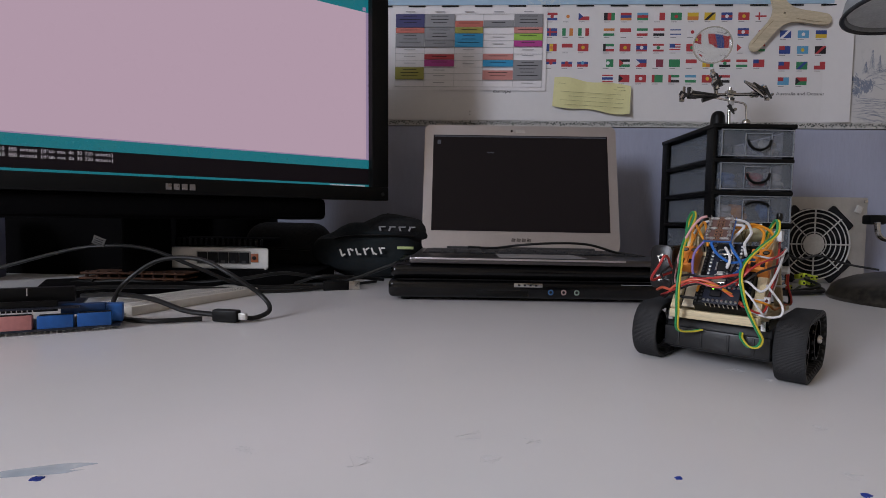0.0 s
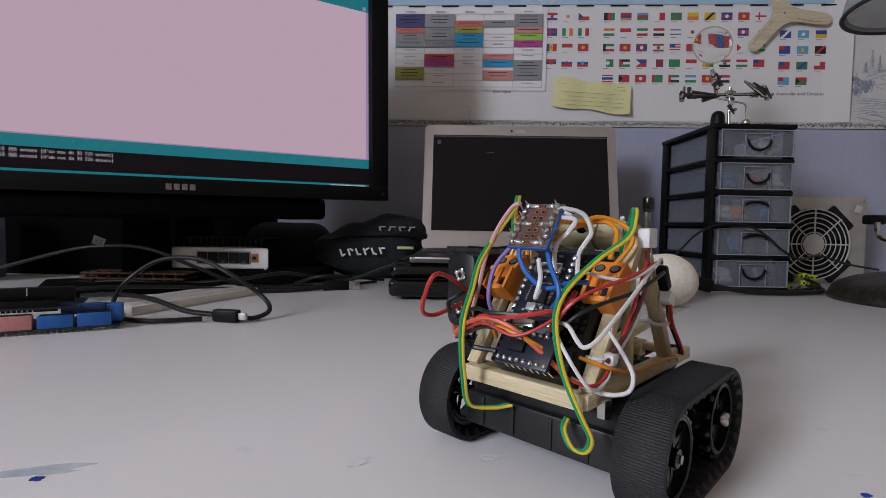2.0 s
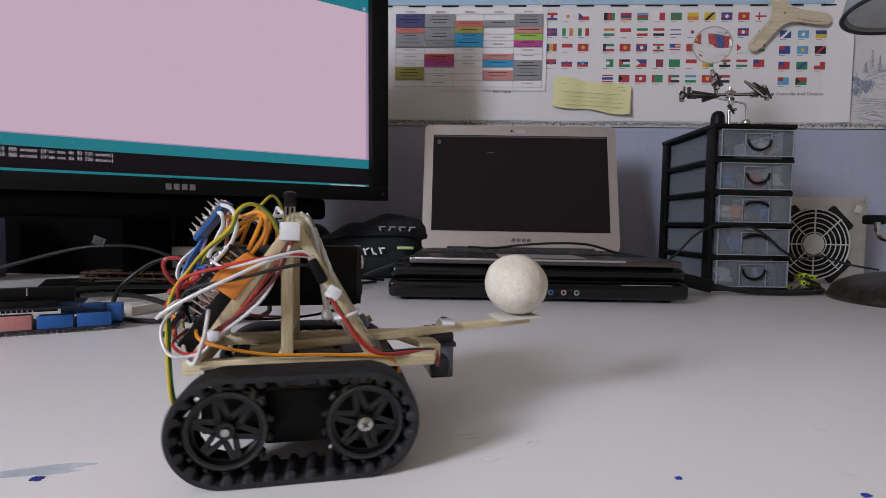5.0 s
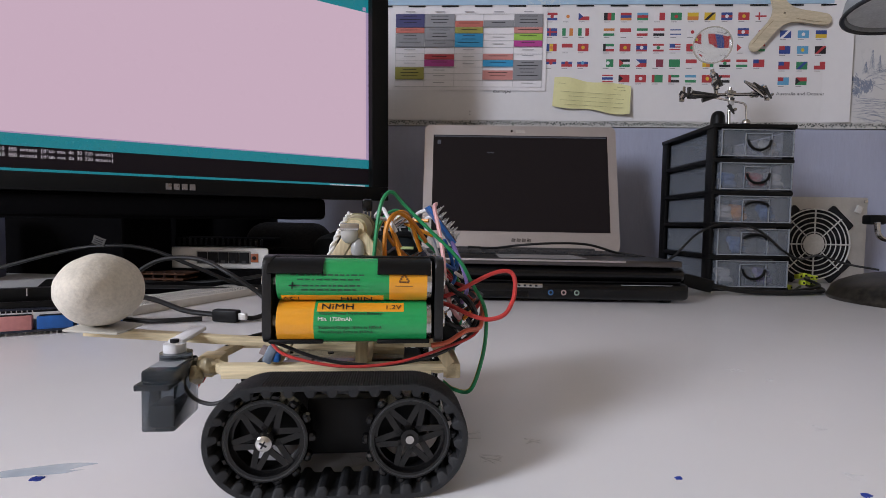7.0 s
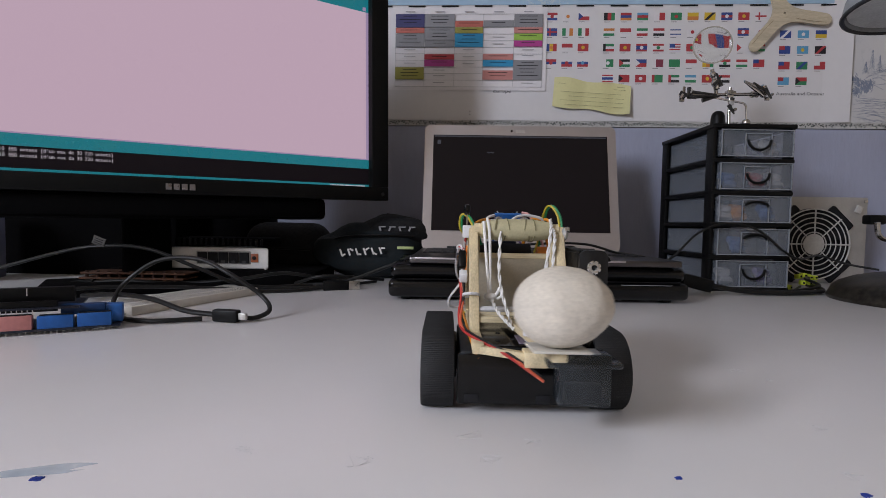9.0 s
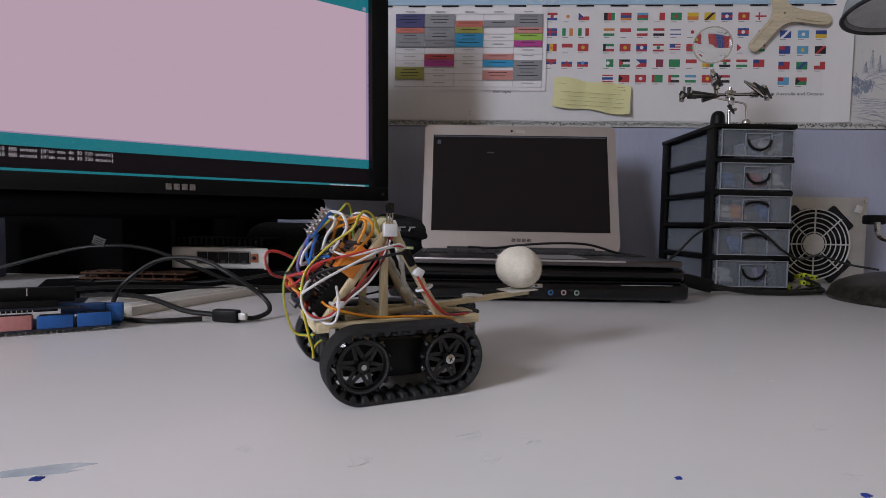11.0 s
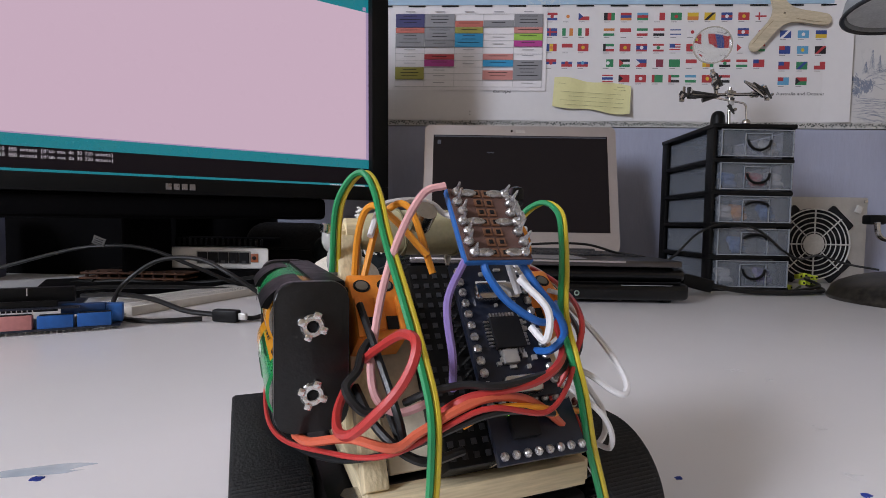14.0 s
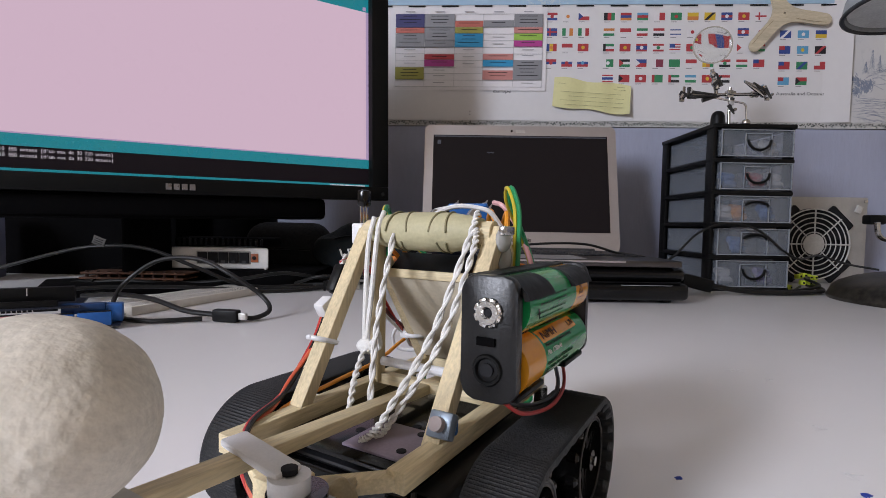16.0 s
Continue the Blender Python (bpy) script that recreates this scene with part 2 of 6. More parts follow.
def even_writing(name, text, size, step, material, parent, m):
    """A line of type whose letters all take the same width."""
    bm = B()
    for i, ch in enumerate(text):
        if ch == " ":
            continue
        ob = writing(name, ch, size, material, parent, m)
        me = ob.data
        bpy.data.objects.remove(ob)
        xs = [v.co.x for v in me.vertices]
        w = max(xs) - min(xs)
        k = min(1.0, 0.84 * step / w)
        for v in me.vertices:
            v.co.x = (v.co.x - min(xs) - w / 2) * k + step * (i + 0.5)
        bm.from_mesh(me)
        bpy.data.meshes.remove(me)
    me = bpy.data.meshes.new(name)
    bm.to_mesh(me)
    bm.free()
    me.materials.append(material)
    ob = new(name, me)
    ob.parent = parent
    ob.matrix_basis = m
    return ob


UPRIGHT = pose(0, 0, 0, 90, 0, 0)  # stands a flat text up, facing -y


def desk(x, y, z=0.0, rz=0.0):
    return pose(x, y, D + z, 0, 0, rz)


# ---- the room ----
WALL = pose(-0.0010, 0.9946, D, 0, 0, -2.84)  # on the north wall's face: x along it, z over the desk


def room():
    def piece(name, bm, mat, label):
        tagged(part(name, bm, mat, None, flat=True), label, "room", "", "structure")
    piece("floor", box(B(), (0.2, -1.0, -0.05), (5.2, 5.2, 0.1)), floor_wood, "brown wooden floor under the desk")
    piece("ceiling", box(B(), (0.2, -1.0, 2.5), (5.2, 5.2, 0.1)), plaster, "plain white plaster ceiling")
    bm = B()
    box(bm, (0.3, 0.06, -0.74 / 2 + 0.14), (5.2, 0.12, 1.028))
    ob = tagged(part("wall_north", bm, vinyl, None, flat=True), "pale blue-grey textured wallpaper below the border", "wall", "", "structure")
    ob.matrix_basis = WALL
    ob = tagged(part("wall_north_upper", box(B(), (0.3, 0.06, 0.2975 + 0.74), (5.2, 0.12, 1.48)), toile, None, flat=True),
                "white wallpaper printed with blue landscape drawings", "wall", "", "structure")
    ob.matrix_basis = WALL
    ob = tagged(part("wallpaper_border", box(B(), (0.3, -0.001, 0.2912), (5.0, 0.002, 0.0115)), border_print, None, flat=True),
                "narrow wallpaper border with small grey leaf pattern", "trim", "", "structure")
    ob.matrix_basis = WALL
    piece("wall_south", box(B(), (0.2, -2.66, 1.25), (5.0, 0.12, 2.6)), plaster, "plain pale plaster wall")
    piece("wall_east", box(B(), (2.46, -1.0, 1.25), (0.12, 4.4, 2.6)), plaster, "plain pale plaster wall")
    bm = B()  # the west wall round its window
    for y0, y1, z0, z1 in ((-2.6, -1.75, 0, 2.5), (-1.05, 1.4, 0, 2.5), (-1.75, -1.05, 0, 1.43), (-1.75, -1.05, 2.33, 2.5)):
        box(bm, (-1.96, (y0 + y1) / 2, (z0 + z1) / 2), (0.12, y1 - y0, z1 - z0))
    piece("wall_west", bm, plaster, "pale plaster wall round a bright window")
    w = thing("window_1", pose(-1.98, -1.40, 1.88), "white framed window letting in cloudy daylight", "window", kind="structure")
    for y in (-0.335, 0.335):
        part("window_frame", box(B(), (0, y, 0), (0.05, 0.03, 0.9), 0.004), white_plastic, w)
    for z in (-0.435, 0.435):
        part("window_rail", box(B(), (0, 0, z), (0.046, 0.64, 0.03), 0.004), white_plastic, w)


def print_mat(name, paper_col, line_col, scale, amount, gap=0.42, step=0.035):
    """Paper with printed lines that wander as drawings do."""
    m = bpy.data.materials.new(name)
    m.use_nodes = True
    nt, b = m.node_tree, m.node_tree.nodes["Principled BSDF"]
    tc = nt.nodes.new("ShaderNodeTexCoord")
    no = nt.nodes.new("ShaderNodeTexNoise")
    no.inputs["Scale"].default_value, no.inputs["Detail"].default_value, no.inputs["Roughness"].default_value = scale, 7, 0.68
    nt.links.new(tc.outputs["Object"], no.inputs["Vector"])
    area = nt.nodes.new("ShaderNodeTexNoise")
    area.inputs["Scale"].default_value, area.inputs["Detail"].default_value = scale * 0.35, 2
    nt.links.new(tc.outputs["Object"], area.inputs["Vector"])
    wv = nt.nodes.new("ShaderNodeMath")
    wv.operation = "PINGPONG"
    wv.inputs[1].default_value = step
    nt.links.new(no.outputs["Fac"], wv.inputs[0])
    line = nt.nodes.new("ShaderNodeMapRange")
    line.inputs[1].default_value, line.inputs[2].default_value, line.inputs[3].default_value, line.inputs[4].default_value = step * 0.13, step * 0.38, 1, 0
    nt.links.new(wv.outputs[0], line.inputs[0])
    gate = nt.nodes.new("ShaderNodeMapRange")
    gate.inputs[1].default_value, gate.inputs[2].default_value = gap, gap + 0.12
    nt.links.new(area.outputs["Fac"], gate.inputs[0])
    mu = nt.nodes.new("ShaderNodeMath")
    mu.operation = "MULTIPLY"
    nt.links.new(line.outputs[0], mu.inputs[0])
    nt.links.new(gate.outputs[0], mu.inputs[1])
    mu2 = nt.nodes.new("ShaderNodeMath")
    mu2.operation = "MULTIPLY"
    mu2.inputs[1].default_value = amount
    nt.links.new(mu.outputs[0], mu2.inputs[0])
    mx = nt.nodes.new("ShaderNodeMix")
    mx.data_type = "RGBA"
    mx.inputs[6].default_value, mx.inputs[7].default_value = (*paper_col, 1), (*line_col, 1)
    nt.links.new(mu2.outputs[0], mx.inputs[0])
    nt.links.new(mx.outputs[2], b.inputs["Base Color"])
    b.inputs["Roughness"].default_value = 0.7
    return m


toile = print_mat("toile_wallpaper", (0.58, 0.57, 0.575), (0.20, 0.23, 0.30), 30, 0.22, 0.5, 0.06)
border_print = print_mat("border_paper", (0.55, 0.54, 0.53), (0.30, 0.30, 0.30), 150, 0.6, 0.25, 0.07)
map_print = print_mat("map_sea_and_coast", (0.34, 0.50, 0.66), (0.62, 0.66, 0.66), 9, 0.9)
room()


def writing_desk():
    t = thing("desk", pose(0.1, 0.35, D), "white laminate desk top with faint pen marks", "desk")
    part("desk_top", box(B(), (0.1, 0.0, -0.0125), (2.0, 1.16, 0.025), 0.002), desk_white, t)
    for x in (-0.85, 1.05):
        part("desk_side", box(B(), (x, 0, -0.3825), (0.025, 1.1, 0.715), 0.001), desk_white, t)
    # pen marks and blue smudges
    rnd = random.Random(4)
    def stroke(x, y, size, n, mat, r, label):
        bm = B()
        for _ in range(n):
            a = [Vector((x - 0.1 + rnd.uniform(-1, 1) * size, y - 0.35 + rnd.uniform(-1, 1) * size * 0.8, 0.00008)) for _ in range(4)]
            sweep(bm, smooth_line(a, 5), r, 4)
        part("pen_mark", bm, mat, t, label)
    blue = M("blue_ink", (0.01, 0.04, 0.30), 0.5)
    faint = M("faint_pencil", (0.61, 0.605, 0.615), 0.6)
    stroke(-0.1402, 0.1701, 0.0022, 8, blue, 0.0003, "blue ink smudge")
    stroke(0.0875, 0.1784, 0.0012, 6, blue, 0.0003, "blue ink smudge")
    stroke(0.1480, 0.1685, 0.0018, 6, blue, 0.0003, "blue ink smudge")
    wash = M("pale_blue_smear", (0.60, 0.72, 0.82), 0.35)
    wash.node_tree.nodes["Principled BSDF"].inputs["Alpha"].default_value = 0.35
    for k0, (x, y, a, b) in enumerate(((-0.142, 0.1765, 0.014, 0.0040), (-0.146, 0.1750, 0.010, 0.0022), (-0.136, 0.1745, 0.007, 0.0012), (-0.150, 0.1720, 0.007, 0.0016))):
        bm = B()
        bm.faces.new([bm.verts.new((x - 0.1 + a * math.cos(q) * (1 + 0.2 * math.sin(3 * q)), y - 0.35 + b * math.sin(q) + 0.3 * a * math.cos(q), 0.00005 + 0.00004 * k0)) for q in (2 * math.pi * k / 24 for k in range(24))])
        part("pen_mark", bm, wash, t, "pale blue wiped smear", flat=True)
    for x, y, s in ((0.012, 0.214, 0.006), (0.040, 0.208, 0.004), (-0.078, 0.195, 0.005), (0.154, 0.182, 0.005), (0.176, 0.228, 0.004),
                    (0.19, 0.32, 0.006), (0.20, 0.30, 0.004), (0.02, 0.19, 0.005), (-0.03, 0.187, 0.006)):
        stroke(x, y, s, 3, faint, 0.00007, "faint pencil scribble")


writing_desk()


# ---- on the wall ----
def flag_mesh(code, w, h):
    """code: h or v and the stripes' colours, then marks: o dot, t triangle, c canton, + cross, / diagonal, each with a colour."""
    bm, mats = B(), []
    def slot(k):
        if k not in mats:
            mats.append(k)
        return mats.index(k)
    def quad(x0, z0, x1, z1, k, y):
        f = bm.faces.new([bm.verts.new(p) for p in ((x0, y, z0), (x1, y, z0), (x1, y, z1), (x0, y, z1))])
        f.material_index = slot(k)
    words = code.split()
    cols = words[0][1:]
    for i, k in enumerate(cols):
        a, b = i / len(cols), (i + 1) / len(cols)
        if words[0][0] == "h":
            quad(-w / 2, h / 2 - b * h, w / 2, h / 2 - a * h, k, 0)
        else:
            quad(-w / 2 + a * w, -h / 2, -w / 2 + b * w, h / 2, k, 0)
    for mk in words[1:]:
        k, y = mk[1], -0.0002
        if mk[0] == "o":
            f = bm.faces.new([bm.verts.new((0.24 * h * math.cos(a), y, 0.24 * h * math.sin(a))) for a in (2 * math.pi * i / 10 for i in range(10))])
            f.material_index = slot(k)
        elif mk[0] == "t":
            f = bm.faces.new([bm.verts.new(p) for p in ((-w / 2, y, -h / 2), (-w / 12, y, 0), (-w / 2, y, h / 2))])
            f.material_index = slot(k)
        elif mk[0] == "c":
            quad(-w / 2, 0, 0, h / 2, k, y)
        elif mk[0] == "+":
            quad(-w / 2, -0.1 * h, w / 2, 0.1 * h, k, y)
            quad(-0.22 * w, -h / 2, -0.08 * w, h / 2, k, y - 0.0001)
        elif mk[0] == "/":
            f = bm.faces.new([bm.verts.new(p) for p in ((-w / 2, y, -h / 2), (-w / 2 + 0.3 * w, y, -h / 2), (w / 2, y, h / 2), (w / 2 - 0.3 * w, y, h / 2))])
            f.material_index = slot(k)
        elif mk[0] == "s":
            quad(-w / 2, -h / 2, -w / 4, h / 2, k, y)
    return bm, [FLAGC[k] for k in mats]


caption_ink = M("caption_grey", (0.20, 0.20, 0.21), 0.7)


def poster():
    t = thing("world_map_poster", WALL @ pose(0, -0.0022, 0), "large world map poster with rows of printed national flags", "poster")
    bm = B()
    nx = 24
    for i in range(nx):
        x0, x1 = -0.45 + 1.21 * i / nx, -0.45 + 1.21 * (i + 1) / nx
        bm.faces.new([bm.verts.new(p) for p in ((x0, 0, 0.2962), (x1, 0, 0.2962), (x1, 0, 0.98), (x0, 0, 0.98))])
    bmesh.ops.remove_doubles(bm, verts=bm.verts, dist=1e-5)
    r = bmesh.ops.extrude_face_region(bm, geom=bm.faces[:])
    bmesh.ops.translate(bm, verts=[v for v in r["geom"] if isinstance(v, bmesh.types.BMVert)], vec=(0, -0.0012, 0))
    for v in bm.verts:
        if v.co.x > 0.75:
            v.co.y -= 0.005
    part("paper", bm, paper, t, flat=True)
    part("printed_map", box(B(), (0.155, -0.0022, 0.745), (1.17, 0.0008, 0.458)), map_print, t, "pale blue printed sea and coasts", flat=True)
    bm = B()
    for i in range(18):
        box(bm, (-0.40 + 0.0645 * i + 0.02, -0.0027, 0.5135), (0.033, 0.0006, 0.0026))
    part("map_scale_border", bm, ink, t, "black and white dashed map frame", flat=True)
    def flags(u0, z0, du, dz, rows):
        for j, row in enumerate(rows):
            for i, code in enumerate(row.split(",")):
                if code.strip():
                    bm, mats = flag_mesh(code.strip(), 0.0205, 0.0142)
                    part("flag", bm, mats, t, m=pose(u0 + du * i, -0.0016, z0 - dz * j), flat=True)
                    part("caption_bar", box(B(), (-0.004, 0, -0.0100), (0.0105, 0.0003, 0.0010)), caption_ink, t, m=pose(u0 + du * i, -0.0014, z0 - dz * j), flat=True)
    flags(0.2030, 0.4938, 0.0302, 0.0292, ("hrwb or,hw oo,hwr tb", "hb +r,vgwo,vgwr", "vbyr oo,hrw,hr oy", "hrbw or,hwbr or,hwbr oc"))
    flags(0.3115, 0.4934, 0.0312, 0.0291, (
        "vkrg or,hrbo,hcrg or,vwr,hg or,hyo,hy /k,hbrb ow,hr oy,hw +r",
        "howg,hrw,hgwr,hrwk,hwbwwwbw,hw or,hw,hw or,hbrrb ow,hw or",
        "hgwr sk,hr oy,hrbbr ow,hrwwr og,hrwrwrw cb,hr og,vrbr,vr oy,hw tr,hrwg sr",
        "vwgg ow,hkwg tr,hbr tw,vwmm,hg,hrw,vyog,hrwk og,hrwg,hr cb",
        "hrwbbwr,hr tk,hr ow,hg sr,hgwk sr,hcwg,hr oy,hrwk"))
    flags(0.6387, 0.4890, 0.0325, 0.0290, ("hb cr,hc cr", "hb /w,hc ow,hby", "hb cr,hc oy,hk /r", "hr cb,hg /b,hr cw", "hc cr,hrg tk"))
    writing("printed_line", "Australia and Oceania", 0.0078, M("grey_print", (0.10, 0.10, 0.11), 0.7), t, pose(0.6265, -0.0016, 0.3470) @ UPRIGHT, 0.089)
    for x, z in ((0.0490, 0.3130), (0.0490, 0.3070), (0.7360, 0.3055)):
        part("print_mark", cyl(B(), (x, -0.0016, z), (x, -0.0011, z), 0.0011, 8), caption_ink, t)
    writing("printed_line", "Europe", 0.0100, ink, t, pose(0.0930, -0.0014, 0.3495) @ UPRIGHT, 0.034)


def border_leaves():
    """The border's printed vine: a wavy stem with small pointed leaves to both sides."""
    rnd = random.Random(12)
    bm = B()
    for k in range(440):
        x = -0.24 + 0.0027 * k
        sg = 1 if k % 2 else -1
        z = 0.2912 + 0.0012 * math.sin(k * 0.9)
        a = rnd.uniform(0.35, 1.1) * sg + (math.pi if rnd.random() < 0.3 else 0)
        L, w = rnd.uniform(0.0040, 0.0060), rnd.uniform(0.0010, 0.0016)
        u, v = Vector((math.cos(a), 0, math.sin(a))), Vector((-math.sin(a), 0, math.cos(a)))
        p = Vector((x, -0.0023, z))
        q = [p + u * (L * i) + v * (w * j) for i, j in ((0, 0), (0.3, -0.8), (0.62, -0.9), (1, 0), (0.62, 0.9), (0.3, 0.8))]
        for c in q:
            c.z = min(max(c.z, 0.2860), 0.2964)
        bm.faces.new([bm.verts.new(c) for c in q])
    sweep(bm, [Vector((-0.24 + 0.0036 * k, -0.0021, 0.2912 + 0.0012 * math.sin(k * 0.9))) for k in range(330)], 0.0003, 4)
    t = thing("border_vine", WALL, "grey-green leaf vine printed along the wallpaper border", "wall print", kind="structure")
    p = part("printed_leaf_row", bm, M("leaf_print", (0.075, 0.085, 0.08), 0.7, var=0.3, scale=300), t, flat=True)
    p["kind"] = "stuff"


border_leaves()


def wallpaper_drawing():
    """Blue pen strokes of the printed landscape: firs, a slope, scrub and ground lines."""
    rnd = random.Random(21)
    bm = B()

    def line(pts, r=0.00024):
        sweep(bm, smooth_line([Vector((x, -0.0002, z)) for x, z in pts], 4), r, 4)
    for x, z, h in ((0.801, 0.396, 0.036), (0.815, 0.392, 0.031), (0.790, 0.389, 0.021), (0.832, 0.398, 0.031)):
        line([(x, z), (x + 0.001, z + h)], 0.0004)
        for k in range(14):
            w = rnd.uniform(0.6, 1.1) * (0.001 + 0.0070 * k / 14)
            zz = z + h * (1 - k / 14.5)
            line([(x - w, zz - 0.004 + rnd.uniform(-0.001, 0.001)), (x, zz), (x + w, zz - 0.004 + rnd.uniform(-0.001, 0.001))])
    for k in range(12):
        x0, z0 = 0.764 + 0.004 * k, 0.356 + 0.0036 * k
        line([(x0, z0), (x0 + 0.014, z0 + rnd.uniform(0.002, 0.010)), (x0 + 0.035, z0 + rnd.uniform(0.004, 0.016)), (x0 + 0.06, z0 + rnd.uniform(0.0, 0.016))])
    for c, d, s in ((0.772, 0.374, 0.009), (0.783, 0.363, 0.010), (0.793, 0.358, 0.009), (0.774, 0.352, 0.008), (0.800, 0.366, 0.008)):
        for k in range(46):
            x, z = c + rnd.gauss(0, 0.5) * s, d + rnd.gauss(0, 0.45) * s
            a = rnd.uniform(0.3, 2.2)
            line([(x, z), (x + 0.004 * math.cos(a), z + 0.004 * math.sin(a)), (x + 0.007 * math.cos(a + 0.5), z + 0.007 * math.sin(a + 0.5))], 0.00034)
    for k in range(26):
        x, z = 0.764 + rnd.uniform(0, 0.03), 0.344 - 0.0018 * k
        w = rnd.uniform(0.4, 1.0)
        line([(x, z), (x + 0.02 * w, z - rnd.uniform(-0.003, 0.003)), (x + 0.045 * w, z + rnd.uniform(-0.004, 0.004)), (x + 0.07 * w, z - 0.004)])
    t = thing("wallpaper_drawing", WALL, "blue landscape drawing printed on the wallpaper", "wall print", kind="structure")
    p = part("drawn_strokes", bm, M("blue_grey_print", (0.20, 0.235, 0.32), 0.7), t)
    p["kind"] = "stuff"


wallpaper_drawing()


def timetable():
    t = thing("timetable_sheet", WALL @ pose(0, -0.0038, 0, 0, 0.1, 0), "printed week timetable sheet with coloured cells over the poster", "paper sheet")
    bm = B()
    n = 16
    for i in range(n):
        x0, x1 = -0.155 + 0.348 * i / n, -0.155 + 0.348 * (i + 1) / n
        f = lambda x: -0.0006 - 0.0008 * math.sin(9 * x)
        bm.faces.new([bm.verts.new(p) for p in ((x0, f(x0) - 0.0008, 0.3530), (x1, f(x1) - 0.0008, 0.3530), (x1, f(x1), 0.5110), (x0, f(x0), 0.5110))])
    bmesh.ops.remove_doubles(bm, verts=bm.verts, dist=1e-5)
    part("sheet", bm, sheet_paper, t)
    U = (-0.0991, -0.0426, 0.0159, 0.0708, 0.1297, 0.1849)
    z = lambda row: 0.4980 - 0.00109 * row
    cells = ("0 0 24 n", "0 24 34 e", "0 34 58 d", "0 93 115 l", "1 0 24 d", "1 24 47 d", "1 47 58 d", "1 70 80 r", "1 80 92 p", "2 12 23 e",
             "2 23 34 l", "2 34 58 u", "3 11 23 d", "3 69 80 s", "3 80 92 u", "3 98 115 s", "4 0 23 d", "4 23 34 s", "4 34 46 v",
             "4 46 57 p", "4 80 115 d")
    rnd = random.Random(8)
    for c in cells:
        i, a, b, k = c.split()
        i, a, b = int(i), int(a), int(b)
        x0, x1 = U[i], U[i + 1]
        part("cell", box(B(), ((x0 + x1) / 2, -0.0037, (z(a) + z(b)) / 2), (x1 - x0 - 0.0008, 0.0006, z(a) - z(b) - 0.0008)), FLAGC[k], t, flat=True)
        bm = B()
        for q in range(max(1, (b - a) // 7)):
            w = rnd.uniform(0.4, 0.75) * (x1 - x0)
            box(bm, ((x0 + x1) / 2, -0.0042, z(a) - 0.0045 - 0.0062 * q), (w, 0.0003, 0.0010))
        part("text_bar", bm, ink, t, "unreadable small print", flat=True)
    bm = B()
    for q in range(12):
        box(bm, (0.043, -0.0030, z(11.55 * q)), (0.284, 0.0004, 0.0005))
    for x in U:
        box(bm, (x, -0.0031, 0.4290), (0.0005, 0.0004, 0.138))
    part("ruling", bm, pale_ink, t, "thin grey table lines", flat=True)
    bm = B()
    for i in range(5):
        box(bm, ((U[i] + U[i + 1]) / 2, -0.0030, 0.5025), (0.018, 0.0003, 0.0016))
    for i, q in ((0, 62), (0, 74), (0, 86), (1, 98), (1, 108), (1, 120), (2, 62), (2, 74), (2, 86), (3, 40), (3, 52), (4, 62), (4, 72), (4, 120)):
        box(bm, ((U[i] + U[i + 1]) / 2, -0.0034, z(q)), (0.022, 0.0003, 0.0014))
    part("text_bar", bm, pale_ink, t, "unreadable headings", flat=True)


def sticky_note():
    t = thing("yellow_note", WALL @ pose(0.281, -0.0052, 0.3425, 0, 3.4, 0), "creased yellow handwritten note stuck on the poster", "note")
    bm = B()
    n = 14
    def at(i, s):
        x = -0.0725 + 0.145 * i / n
        return (x, -0.004 * abs(math.sin(i * 0.55)) - 0.0015 - (0.006 * (i / n) ** 6 if s < 0 else 0), s * (0.0275 + 0.002 * math.sin(i * 0.7)) - 0.004 * x / 0.07)
    for i in range(n):
        bm.faces.new([bm.verts.new(p) for p in (at(i, -1), at(i + 1, -1), at(i + 1, 1), at(i, 1))])
    bmesh.ops.remove_doubles(bm, verts=bm.verts, dist=1e-5)
    part("paper", bm, note_paper, t)
    bm = B()
    for z, x0, x1 in ((0.004, -0.06, 0.055), (-0.004, -0.045, 0.06), (-0.012, -0.06, 0.06), (-0.02, -0.05, 0.062), (0.018, 0.045, 0.06), (0.013, 0.04, 0.062), (0.019, -0.066, -0.052)):
        box(bm, ((x0 + x1) / 2, -0.0085, z), (x1 - x0, 0.0003, 0.0005))
    part("handwriting_bar", bm, M("faded_pen", (0.25, 0.245, 0.13), 0.7), t, "faded unreadable handwriting", flat=True)


